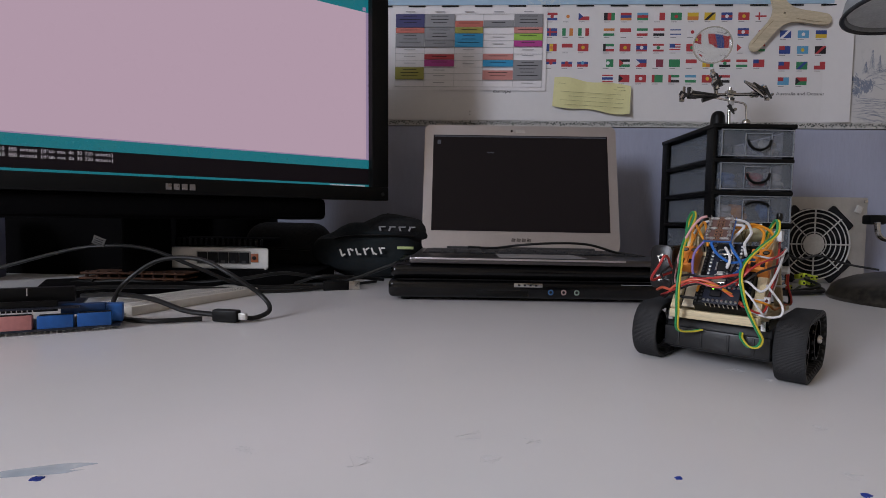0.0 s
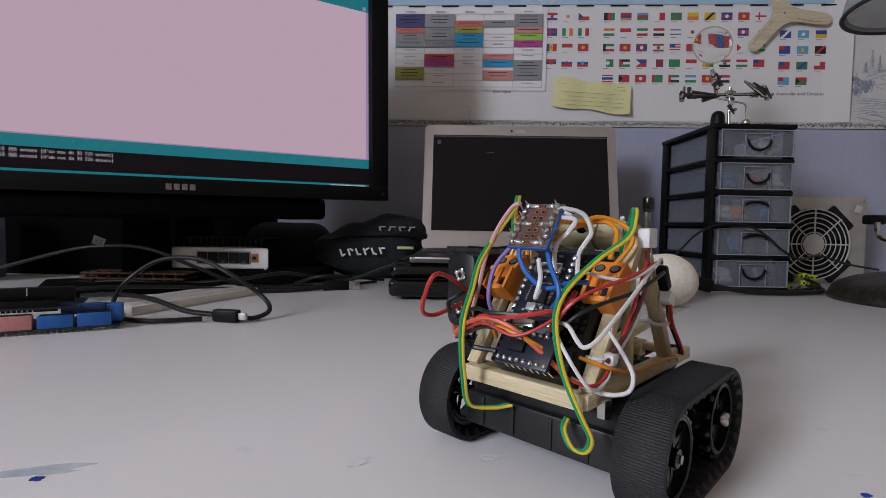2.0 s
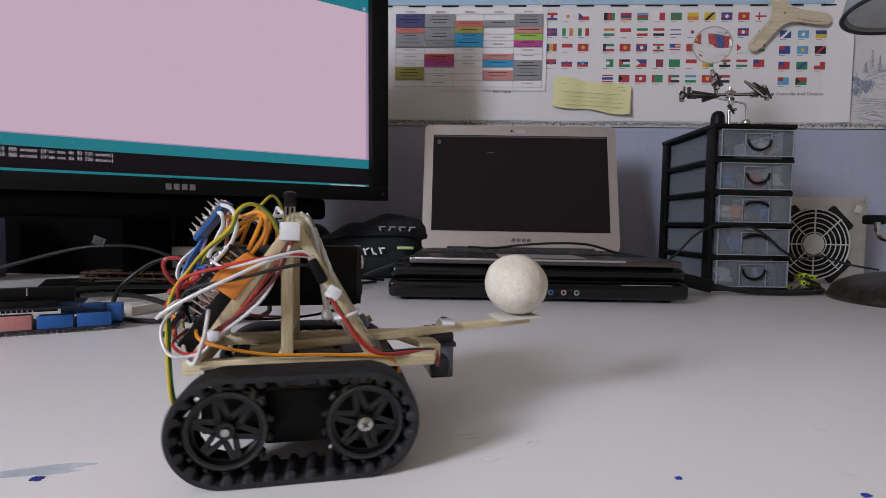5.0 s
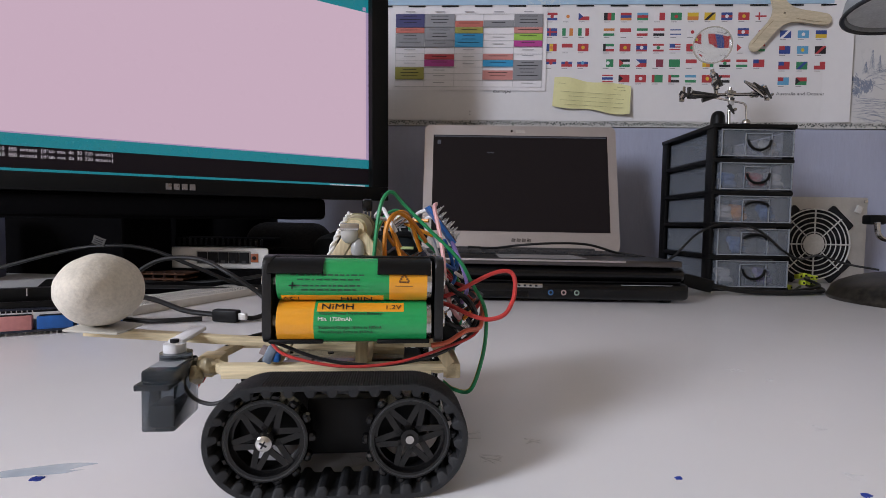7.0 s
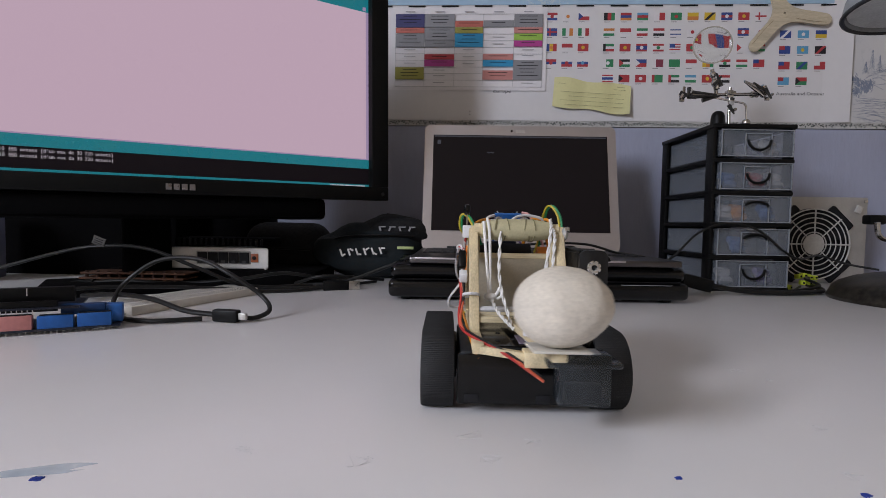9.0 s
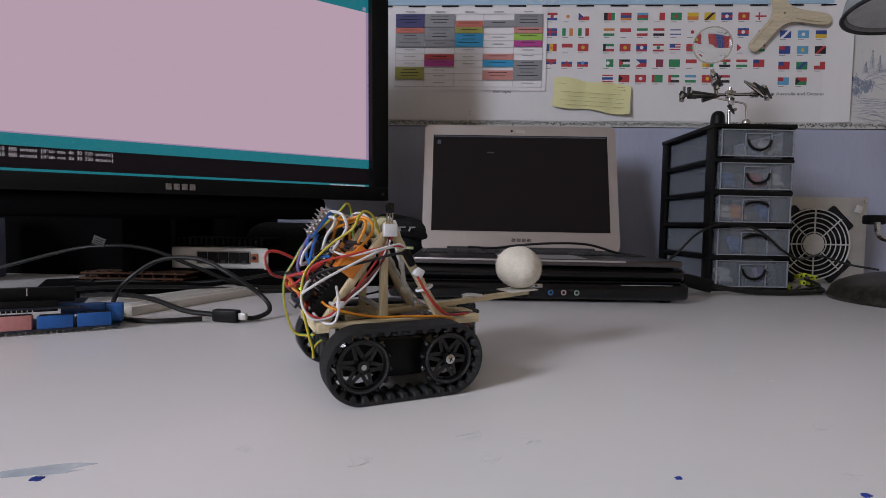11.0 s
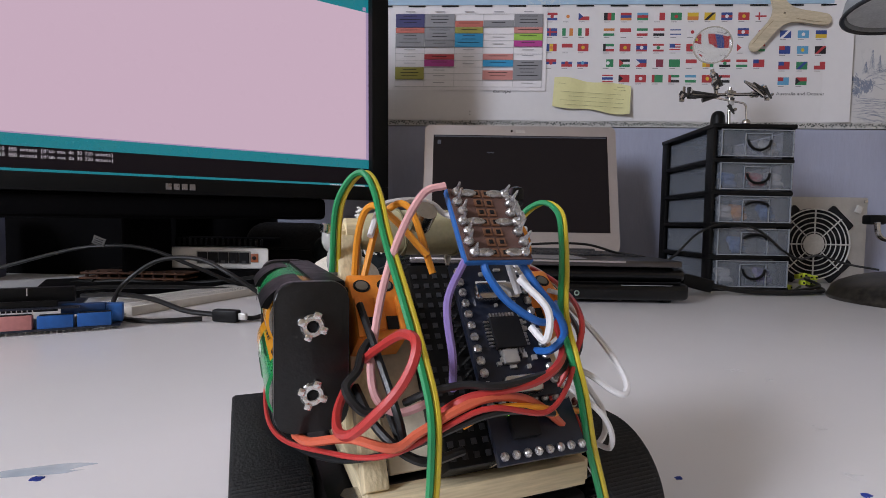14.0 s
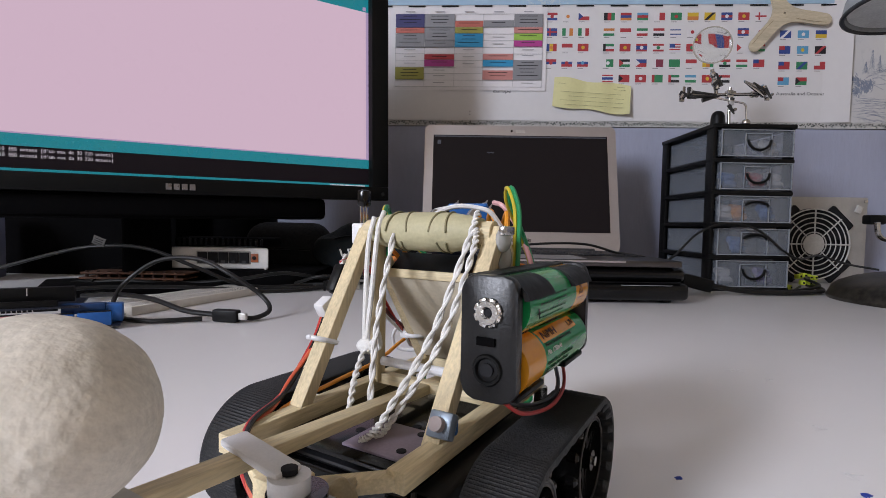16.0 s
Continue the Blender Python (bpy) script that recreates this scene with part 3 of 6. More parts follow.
def boomerang():
    """Three rounded blades of thin plywood."""
    out = []
    for a in (-8, 114, 230):
        u, w = Vector((math.cos(radians(a)), math.sin(radians(a)))), Vector((-math.sin(radians(a)), math.cos(radians(a))))
        L = 0.088
        arm = [(0.016, -0.0122), (0.03, -0.0102), (0.06, -0.0116), (0.078, -0.0112)]
        arm += [(L - 0.010 + 0.010 * math.cos(radians(q)), 0.010 * math.sin(radians(q))) for q in range(-60, 61, 20)]
        arm += [(0.078, 0.0112), (0.06, 0.0112), (0.03, 0.0102), (0.016, 0.0122)]
        out += [tuple(u * x + w * y) for x, y in arm]
    bm = prism(B(), out, 0.005)
    bmesh.ops.bevel(bm, geom=[e for e in bm.edges], offset=0.0012, segments=2, affect="EDGES")
    t = tagged(part("boomerang", bm, pale_wood, None, m=WALL @ pose(0.6285, -0.014, 0.4945)), "three-bladed pale plywood boomerang hung on the wall", "boomerang")
    for a in (-8, 230):
        m = pose(0, 0, 0, 0, -a, 0)
        # darker brown line along one side of the blade
        part("rounded_edge_line", tube(B(), [m @ Vector(p) for p in ((0.022, -0.0004, -0.006), (0.05, -0.0004, -0.007), (0.078, -0.0004, -0.006))], 0.0004, 5), M("brown_edge_line", (0.30, 0.24, 0.15), 0.7), t)
    part("nail", cyl(B(), (0, -0.002, 0), (0, 0.015, 0), 0.0016, 8), steel, t)


poster()
timetable()
sticky_note()
boomerang()


# ---- the monitor ----
MON = 1.04


def monitor():
    t = thing("monitor", desk(-0.3190 * MON, 0.6070 * MON, 0, 33.0), "black widescreen computer monitor showing a pink code editor", "monitor")
    tilt = pose(0, 0, 0.0910 + 0.0387 * MON, 0, -0.80, 0) @ Matrix.Scale(MON, 4)
    W, H = 0.556, 0.3645
    def rect(x0, x1, z0, z1, y, th=0.0006):
        return box(B(), ((x0 + x1) / 2, y, (z0 + z1) / 2), (x1 - x0, th, z1 - z0))
    zb = -0.0080
    bm = B()
    for x0, x1, z0, z1 in ((-W / 2, W / 2, zb, zb + 0.0195), (-W / 2, W / 2, zb + H - 0.02, zb + H), (-W / 2, -W / 2 + 0.026, zb + 0.0195, zb + H - 0.02), (W / 2 - 0.0265, W / 2, zb + 0.0195, zb + H - 0.02)):
        box(bm, ((x0 + x1) / 2, 0.006, (z0 + z1) / 2), (x1 - x0, 0.022, z1 - z0), 0.0012)
    part("bezel", bm, monitor_black, t, m=tilt)
    part("back_shell", box(B(), (0, 0.036, H / 2 + zb), (W - 0.02, 0.04, H - 0.02), 0.012), monitor_black, t, m=tilt)
    s = part("screen", rect(-0.252, 0.2515, 0.0100, 0.335, 0.010, 0.002), screen_black, t, "lit screen with a code editor", m=tilt)
    part("editor_page", rect(-0.252, 0.2475, 0.0532, 0.335, 0.0086), screen_pink, s)
    part("toolbar_band", rect(-0.252, 0.2515, 0.2655, 0.335, 0.0083), screen_teal, s)
    part("toolbar_button", rect(0.2425, 0.2475, 0.2670, 0.2720, 0.0079), screen_rule, s)
    part("scroll_edge", rect(0.2475, 0.2515, 0.0532, 0.2655, 0.0084), screen_rule, s)
    part("status_band", rect(-0.252, 0.2515, 0.0388, 0.0517, 0.0083), screen_teal, s)
    part("divider_line", rect(-0.252, 0.2515, 0.0517, 0.0532, 0.0082), screen_rule, s)
    part("footer_band", rect(-0.252, 0.2515, 0.0104, 0.0152, 0.0083), screen_teal, s)
    bm = B()
    rnd = random.Random(3)
    for i in range(22):
        box(bm, (0.192 + 0.0025 * i, 0.0078, 0.0128), (rnd.uniform(0.0012, 0.0022), 0.0003, 0.0022))
    part("text_bar", bm, screen_text, s, "tiny unreadable status text", flat=True)
    for z in (0.0332, 0.0270):
        even_writing("console_line", "10 450 octets (d'un max de 30 720 octets)", 0.0054, 0.00243, screen_text, s, pose(-0.1662, 0.0080, z) @ UPRIGHT)
    bm = B()
    for i, a in enumerate((0, 1, 2, 3)):
        box(bm, (-0.0125 + 0.0085 * i, -0.0053, 0.0010), (0.0062, 0.0008, 0.0072), 0.0003)
        box(bm, (-0.0112 + 0.0085 * i, -0.0059, 0.0018), (0.0022, 0.0008, 0.0030))
    part("maker_badge", bm, M("worn_chrome", (0.30, 0.28, 0.28), 0.3, 0.8), t, "small metal maker badge", m=tilt)
    part("power_button", cyl(B(), (0.268, -0.006, 0.001), (0.268, 0, 0.001), 0.003, 16), gloss_black, t, m=tilt)
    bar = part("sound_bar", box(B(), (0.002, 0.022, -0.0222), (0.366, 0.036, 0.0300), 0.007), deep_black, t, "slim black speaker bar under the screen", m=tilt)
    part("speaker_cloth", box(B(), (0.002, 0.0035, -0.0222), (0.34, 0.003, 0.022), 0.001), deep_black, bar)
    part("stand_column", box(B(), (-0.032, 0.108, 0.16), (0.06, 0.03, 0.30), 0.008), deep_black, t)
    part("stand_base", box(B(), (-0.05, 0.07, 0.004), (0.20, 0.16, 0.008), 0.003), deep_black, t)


monitor()


# ---- laptops ----
def silver_laptop():
    t = thing("silver_laptop", desk(0.1215, 0.592, 0.0445, -1.3), "open slim silver laptop with a dark screen on another laptop", "laptop")
    w, d = 0.324, 0.224
    part("base", box(B(), (0, d / 2, 0.004), (w, d, 0.008), 0.0028), deck_metal, t)
    part("front_trim", box(B(), (-0.03, -0.0006, 0.0062), (0.25, 0.0016, 0.0022), 0.0006), silver, t, "thin bright front edge")
    part("keyboard_well", box(B(), (0, 0.150, 0.0082), (0.302, 0.125, 0.0008)), black_plastic, t)
    bm = B()
    for j in range(6):
        for i in range(15):
            box(bm, (-0.135 + 0.0193 * i, 0.100 + 0.0185 * j, 0.0092), (0.0155, 0.0145 if j < 5 else 0.008, 0.0016))
    part("keyboard", bm, dark_grey, t, "rows of flat dark keys", flat=True)
    part("touchpad", box(B(), (0, 0.048, 0.0082), (0.105, 0.072, 0.0006)), M("touchpad_grey", (0.40, 0.38, 0.38), 0.35, 0.4), t)
    part("hinge", cyl(B(), (-0.12, 0.226, 0.006), (0.12, 0.226, 0.006), 0.006, 16), dark_grey, t)
    lid = part("lid", prism(B(), rounded(w, 0.217, 0.009, cz=0.1085), 0.006), silver, t, "silver lid frame", m=pose(0, 0.224, 0.006, -13, 0, 0))
    part("display", box(B(), (0, -0.0004, 0.1155), (0.294, 0.0012, 0.167)), laptop_screen, lid, "dim almost black display")
    bm = B()
    box(bm, (-0.137, -0.0013, 0.186), (0.006, 0.0004, 0.007))
    box(bm, (-0.05, -0.0013, 0.168), (0.012, 0.0004, 0.0018))
    box(bm, (0.0, -0.0013, 0.1965), (0.29, 0.0004, 0.002))
    part("screen_icon", bm, laptop_icon, lid, flat=True)
    part("webcam", cyl(B(), (-0.014, -0.0006, 0.2075), (-0.014, 0.001, 0.2075), 0.0017, 12), gloss_black, lid)
    part("webcam_label", box(B(), (0.001, -0.0006, 0.2070), (0.016, 0.0006, 0.005)), M("pale_silver", (0.6, 0.56, 0.54), 0.4, 0.4), lid, flat=True)
    bm = B()
    for i in range(4):
        box(bm, (-0.0115 + 0.0085 * i, -0.0006, 0.0175), (0.0065, 0.0008, 0.0055), 0, Matrix.Rotation(radians(12), 4, "Y"))
    part("maker_badge", bm, M("badge_grey", (0.20, 0.18, 0.18), 0.3, 0.7), lid, "grey maker badge", flat=True)


def black_laptop():
    t = thing("black_laptop", desk(0.1165, 0.594, 0, 1.0), "thick closed glossy black laptop lying on the desk", "laptop")
    w, d = 0.362, 0.256
    part("base", box(B(), (0, d / 2, 0.0145), (w, d, 0.021), 0.006, seg=3), gloss_black, t)
    part("lid", box(B(), (0, d / 2 + 0.003, 0.0345), (w - 0.004, d - 0.004, 0.0165), 0.007, seg=3), gloss_black, t)
    part("seam_trim", box(B(), (0, 0.002, 0.0258), (w - 0.02, 0.004, 0.0012)), black_plastic, t)
    pl = part("indicator_plate", box(B(), (-0.0140, -0.0002, 0.0205), (0.034, 0.0012, 0.0048), 0.0003), steel, t, "small bright label strip")
    for i in range(4):
        part("indicator_mark", box(B(), (-0.0250 + 0.0068 * i, -0.0010, 0.0205), (0.0026, 0.0006, 0.0022)), ink, pl, flat=True)
    for x, c in ((0.0130, (0.05, 0.15, 0.35)), (0.0285, (0.45, 0.30, 0.30)), (0.0442, (0.30, 0.38, 0.32))):
        j = part("audio_socket", ring(B(), (x, -0.0004, 0.0125), 0.0026, 0.0008, 1, 20, 6), M("socket_rim", c, 0.4, 0.3), t, "coloured audio socket rim")
        part("socket_hole", cyl(B(), (x, -0.0005, 0.0125), (x, 0.002, 0.0125), 0.0018, 12), ink, j)
    part("card_slot", box(B(), (-0.045, -0.0002, 0.0100), (0.062, 0.0008, 0.007), 0.0004), black_plastic, t)
    part("light_line", box(B(), (0.128, -0.0002, 0.0225), (0.062, 0.0008, 0.0007)), M("dull_grey_line", (0.25, 0.25, 0.26), 0.4), t)
    for x in (-0.16, 0.16):
        for y in (0.02, 0.235):
            part("rubber_foot", cyl(B(), (x, y, 0), (x, y, 0.0045), 0.007, 16), rubber, t)


silver_laptop()
black_laptop()


# ---- the drawer tower and what stands on it ----
def drawer_tower():
    t = thing("drawer_tower", desk(0.4530, 0.7370, 0, 0.5), "small black tower of five frosted plastic drawers", "drawer unit")
    w, d, h = 0.120, 0.171, 0.2460
    for z in (0.003, 0.0510, 0.0985, 0.1455, 0.1925, 0.2430):
        part("shelf_frame", box(B(), (0, d / 2, z), (w + (0.004 if z > 0.2 else 0), d, 0.0062), 0.0015), black_plastic, t)
    for x in (-w / 2 + 0.0025, w / 2 - 0.0025):
        for y, ww in ((0.012, 0.020), (d - 0.009, 0.018)):
            part("corner_post", box(B(), (x, y, h / 2), (0.005, ww, h), 0.001), black_plastic, t)
    part("back_panel", box(B(), (0, d - 0.002, h / 2), (w - 0.006, 0.003, h - 0.006)), black_plastic, t)
    tints = (((0.03, "white"),), ((0.012, "red"), (-0.03, "blue"), (0.040, "white")), ((-0.012, "orange"), (-0.033, "white"), (0.03, "blue")), ((-0.012, "blue"),), ((-0.03, "white"), (0.03, "violet")))
    for i in range(5):
        z0 = 0.2430 - 0.0482 * (i + 1) + 0.0034 if i < 4 else 0.0066
        dr = part("drawer", B(), frost, t)
        bm = B()
        hh = 0.0395
        box(bm, (0.003, 0.001, z0 + hh / 2), (0.106, 0.0022, hh), 0.0006)
        for x in (-0.05, 0.056):
            box(bm, (x, 0.08, z0 + hh / 2), (0.0016, 0.154, hh - 0.002))
        box(bm, (0.003, 0.08, z0 + 0.001), (0.104, 0.154, 0.0016))
        box(bm, (0.003, 0.155, z0 + hh / 2), (0.104, 0.0016, hh - 0.002))
        for x in (-0.0150, 0.0235):  # the sides of the finger recess
            box(bm, (x, -0.0008, z0 + hh / 2 - 0.002), (0.0014, 0.003, hh - 0.007))
        bm.to_mesh(dr.data)
        bm.free()
        bm = B()
        for x, z, sx, sz in ((0.003, z0 + 0.0010, 0.106, 0.0014), (0.003, z0 + hh - 0.0008, 0.106, 0.0012), (-0.0495, z0 + hh / 2, 0.0014, hh), (0.0555, z0 + hh / 2, 0.0014, hh),
                             (-0.0150, z0 + hh / 2 - 0.002, 0.0009, hh - 0.008), (0.0235, z0 + hh / 2 - 0.002, 0.0009, hh - 0.008), (0.0043, z0 + hh - 0.006, 0.0385, 0.0009)):
            box(bm, (x, -0.0016, z), (sx, 0.0016, sz))
        part("drawer_edge", bm, frost_edge, dr, "milky moulded edges")
        a = [(0.0043 + 0.0165 * math.cos(q), -0.004, z0 + (0.024 if i < 2 else 0.027) - 0.0145 * math.sin(q)) for q in (math.pi * k / 8 for k in range(9))]
        if i in (2, 3):
            a = [(x, y, z0 + 0.024 + (z0 + 0.027 - z) * 0.45) for x, y, z in a]
        part("handle", tube(B(), a, 0.0019, 8, 4), black_plastic, dr, "curved black handle")
        for dx, c in tints[i] or ():
            part("stored_bits", tube(B(), [(dx + 0.01 * math.sin(2.1 * k), 0.016 + 0.009 * math.cos(1.7 * k), z0 + 0.007 + 0.002 * k) for k in range(9)], 0.0055, 8), WIRE[c], dr, "coloured parts seen through the front")


dark_metal = M("blackened_steel", (0.05, 0.048, 0.046), 0.35, 0.7, var=0.4, scale=200)


def third_hand():
    """Soldering aid: a cast base, a rod, a cross bar with two clips and a round magnifier."""
    t = thing("soldering_stand", desk(0.4350, 0.775, 0.2462), "soldering stand with magnifier and crocodile clips on the drawers", "soldering stand")
    part("foot", lathe(B(), [(0.0001, 0.0265), (0.0045, 0.0262), (0.0080, 0.0235), (0.0098, 0.018), (0.0108, 0.004), (0.0108, 0), (0.0001, 0)], 24, pose(-0.0155, 0.004, 0)), black_plastic, t, "black cast foot")
    part("rod", cyl(B(), (-0.001, 0, 0), (-0.001, 0, 0.062), 0.0024, 14), steel, t, "bright steel rod")
    part("cross_bar", cyl(B(), (-0.070, 0.002, 0.0492), (0.052, 0.006, 0.0545), 0.0026, 12), steel, t)
    j = part("clamp_joint", box(B(), (-0.001, 0.002, 0.052), (0.010, 0.010, 0.012), 0.002), steel, t)
    part("wing_nut", box(B(), (-0.001, -0.007, 0.052), (0.010, 0.003, 0.005), 0.001), steel, j)
    for sx, end in ((-1, (-0.072, 0.002, 0.0495)), (1, (0.054, 0.006, 0.0545))):
        b = part("ball_joint", ball_at(B(), end, 0.0058, 14, 8), steel, t)
        part("wing_nut", box(B(), (end[0], end[1] - 0.004, end[2] + 0.007), (0.004, 0.002, 0.010), 0.0008), steel, b)
        part("wing_nut", box(B(), (end[0] + 0.003 * sx, end[1] - 0.004, end[2] - 0.008), (0.008, 0.002, 0.006), 0.0008), steel, b)
        tip = (end[0] - sx * 0.042, end[1] - 0.02, end[2] + (0.013 if sx > 0 else -0.004))
        for dz in (-0.0022, 0.0022):
            part("clip_jaw", cyl(B(), (end[0] - sx * 0.004, end[1] - 0.006, end[2] + dz * 1.8), (tip[0], tip[1], tip[2] + dz * 0.3), 0.0030, 10, 0.0010), dark_metal if sx < 0 else steel, b, "tapered crocodile clip jaw")
    for x in (-0.060, -0.054, 0.036, 0.042):
        part("collar", cyl(B(), (x - 0.002, 0.004, 0.0515 + 0.04 * x), (x + 0.002, 0.004, 0.0515 + 0.04 * x), 0.0048, 10), steel, t)
    for a, b in (((-0.062, -0.004, 0.046), (-0.034, -0.012, 0.044)), ((-0.046, -0.006, 0.040), (-0.020, -0.010, 0.047)), ((0.000, -0.006, 0.044), (-0.005, -0.008, 0.026)), ((-0.006, -0.007, 0.034), (0.002, -0.009, 0.020)), ((-0.079, -0.004, 0.052), (-0.058, -0.012, 0.041)), ((-0.066, -0.006, 0.058), (-0.070, -0.010, 0.044)),
                 ((0.050, -0.004, 0.060), (0.058, -0.008, 0.044)), ((0.030, -0.006, 0.066), (0.052, -0.006, 0.056)), ((-0.030, -0.006, 0.062), (-0.020, -0.010, 0.076)), ((-0.018, -0.006, 0.062), (-0.028, -0.010, 0.080))):
        part("spare_clip", cyl(B(), a, b, 0.0034, 8, 0.0012), dark_metal, t, "blackened crocodile clip")
    for x, y, z, q in ((-0.077, -0.006, 0.046, 20), (-0.064, -0.006, 0.054, -30), (0.047, -0.003, 0.062, 40), (0.059, -0.004, 0.050, 10), (-0.024, -0.006, 0.060, 30), (-0.003, -0.008, 0.036, -20), (0.002, -0.008, 0.026, 35)):
        part("thumb_screw", cyl(B(), (x - 0.003 * math.cos(q), y, z - 0.003 * math.sin(q)), (x + 0.003 * math.cos(q), y - 0.002, z + 0.003 * math.sin(q)), 0.0024, 8), steel if q > 0 else zinc, t)
    part("neck", cyl(B(), (-0.021, 0.001, 0.052), (-0.031, -0.002, 0.088), 0.0028, 10), steel, t)
    part("neck_joint", ball_at(B(), (-0.024, -0.001, 0.068), 0.0065, 14, 8), steel, t)
    part("swivel", ball_at(B(), (-0.029, -0.002, 0.080), 0.005, 14, 8), steel, t)
    arm = [(-0.030, -0.006, 0.045), (-0.012, -0.008, 0.041), (0.008, -0.010, 0.037), (0.0155, -0.012, 0.034), (0.0180, -0.012, 0.026), (0.0185, -0.012, 0.006)]
    part("spare_arm", tube(B(), arm, 0.0014, 8), steel, t)
    part("spare_ball", ball_at(B(), (0.0185, -0.012, 0.0062), 0.0062, 16, 10), steel, t)
    m = pose(-0.0325, -0.004, 0.1235, 90, 0, -14)
    lens = part("magnifier_rim", ring(B(), (0, 0, 0), 0.0270, 0.0011, 2, 48, 10), M("pale_bright_rim", (0.72, 0.70, 0.62), 0.15, 0.6, var=0.05), t, "thin round metal rim", m=m)
    prof = [(0.0001, 0.0034)] + [(0.0266 * math.sin(a) / math.sin(0.6), 0.0034 - (1 - math.cos(a)) * 0.0160) for a in (0.1, 0.2, 0.3, 0.4, 0.5, 0.6)]
    prof += [(r, -z) for r, z in prof[::-1]]
    part("magnifying_glass", lathe(B(), prof, 48), lens_glass, lens, "clear convex magnifying lens")


drawer_tower()
third_hand()


def power_supply():
    t = thing("power_supply", desk(0.6680, 0.8730, 0, -2.0), "loose grey computer power supply with a round fan grille", "power supply")
    bm = B()
    box(bm, (0, 0.043, 0.0755), (0.142, 0.078, 0.151), 0.0015)
    part("case", bm, zinc, t)
    part("fan_opening", cyl(B(), (-0.0232, 0.0005, 0.0684), (-0.0232, 0.0032, 0.0684), 0.0625, 48), ink, t)
    f = part("fan", cyl(B(), (-0.0232, -0.0014, 0.0684), (-0.0232, 0.0012, 0.0684), 0.0190, 32), dark_grey, t)
    for k in range(7):
        a = 2 * math.pi * k / 7
        part("fan_blade", box(B(), (0.0365, 0.0005, 0), (0.036, 0.0006, 0.020), 0, Matrix.Rotation(radians(14), 4, "X")), black_plastic, f, m=pose(-0.0232, 0, 0.0684, 0, math.degrees(a), 0))
    g = part("fan_guard", ring(B(), (-0.0232, -0.004, 0.0684), 0.0612, 0.0012, 1, 48, 6), grille, t, "grey wire fan guard")
    for R in (0.0210, 0.0290, 0.0375, 0.0460, 0.0545):
        part("guard_ring", ring(B(), (-0.0232, -0.004, 0.0684), R, 0.0010, 1, 48, 6), grille, g)
    part("guard_cap", cyl(B(), (-0.0232, -0.0045, 0.0684), (-0.0232, -0.0035, 0.0684), 0.0180, 32), grille, g)
    for k in range(8):
        a = 2 * math.pi * k / 8
        u = Vector((math.cos(a), 0, math.sin(a)))
        part("guard_spoke", cyl(B(), Vector((-0.0232, -0.0050, 0.0684)) + u * 0.018, Vector((-0.0232, -0.0050, 0.0684)) + u * 0.0625, 0.0012, 6), grille, g)
    for sx in (-1, 1):
        for sz in (-1, 1):
            part("corner_vent", box(B(), (-0.0232 + sx * 0.0460, 0.0002, 0.0684 + sz * 0.0460), (0.050, 0.003, 0.014), 0.003, Matrix.Rotation(radians(45 * sx * sz), 4, "Y")), ink, t)
    part("switch_plate", box(B(), (0.052, -0.0010, 0.130), (0.011, 0.003, 0.013), 0.001, Matrix.Rotation(radians(20), 4, "Y")), grille, t)
    part("screw", cyl(B(), (0.064, -0.0012, 0.144), (0.064, 0.001, 0.144), 0.0028, 12), steel, t)


def desk_lamp():
    t = thing("desk_lamp", desk(0.640, 0.640), "desk lamp with a bronze dome foot and grey metal shade", "lamp")
    prof = [(0.116, 0.0), (0.117, 0.004), (0.114, 0.010)] + [(0.114 * math.cos(a), 0.010 + 0.032 * math.sin(a)) for a in (0.2, 0.45, 0.7, 0.95, 1.2, 1.4, 1.56)]
    part("foot", lathe(B(), prof, 48), lamp_metal, t, "worn bronze dome foot")
    part("neck", tube(B(), [(0.05, 0.02, 0.03), (0.07, 0.03, 0.12), (0.14, 0.05, 0.25), (0.12, 0.02, 0.40), (0.02, -0.02, 0.47), (-0.045, -0.02, 0.455)], 0.0055, 12), steel, t, "bent chrome neck")
    part("neck_bracket", tube(B(), [(-0.034, 0.06, 0.105), (-0.032, 0.06, 0.090), (-0.024, 0.06, 0.082), (-0.006, 0.06, 0.082)], 0.0035, 10), steel, t)
    m = pose(-0.062, -0.02, 0.3660, -3, 0, 0)
    sh = [(0.078, 0.0), (0.080, 0.002), (0.076, 0.020), (0.062, 0.055), (0.035, 0.085), (0.020, 0.110), (0.0190, 0.110), (0.034, 0.083), (0.060, 0.053), (0.0735, 0.019), (0.075, 0.002), (0.078, 0.0)]
    s = part("shade", lathe(B(), sh, 48), shade_grey, t, "grey metal lamp shade seen from below", m=m)
    part("shade_rim", ring(B(), (0, 0, 0.001), 0.0785, 0.0028, 2, 48, 8), dark_grey, s)
    part("diffuser", cyl(B(), (0, 0, 0.006), (0, 0, 0.008), 0.0735, 48), M("frosted_lamp_glass", (0.66, 0.67, 0.66), 0.4, var=0.15, scale=40), s, "unlit frosted glass disc")


power_supply()
desk_lamp()


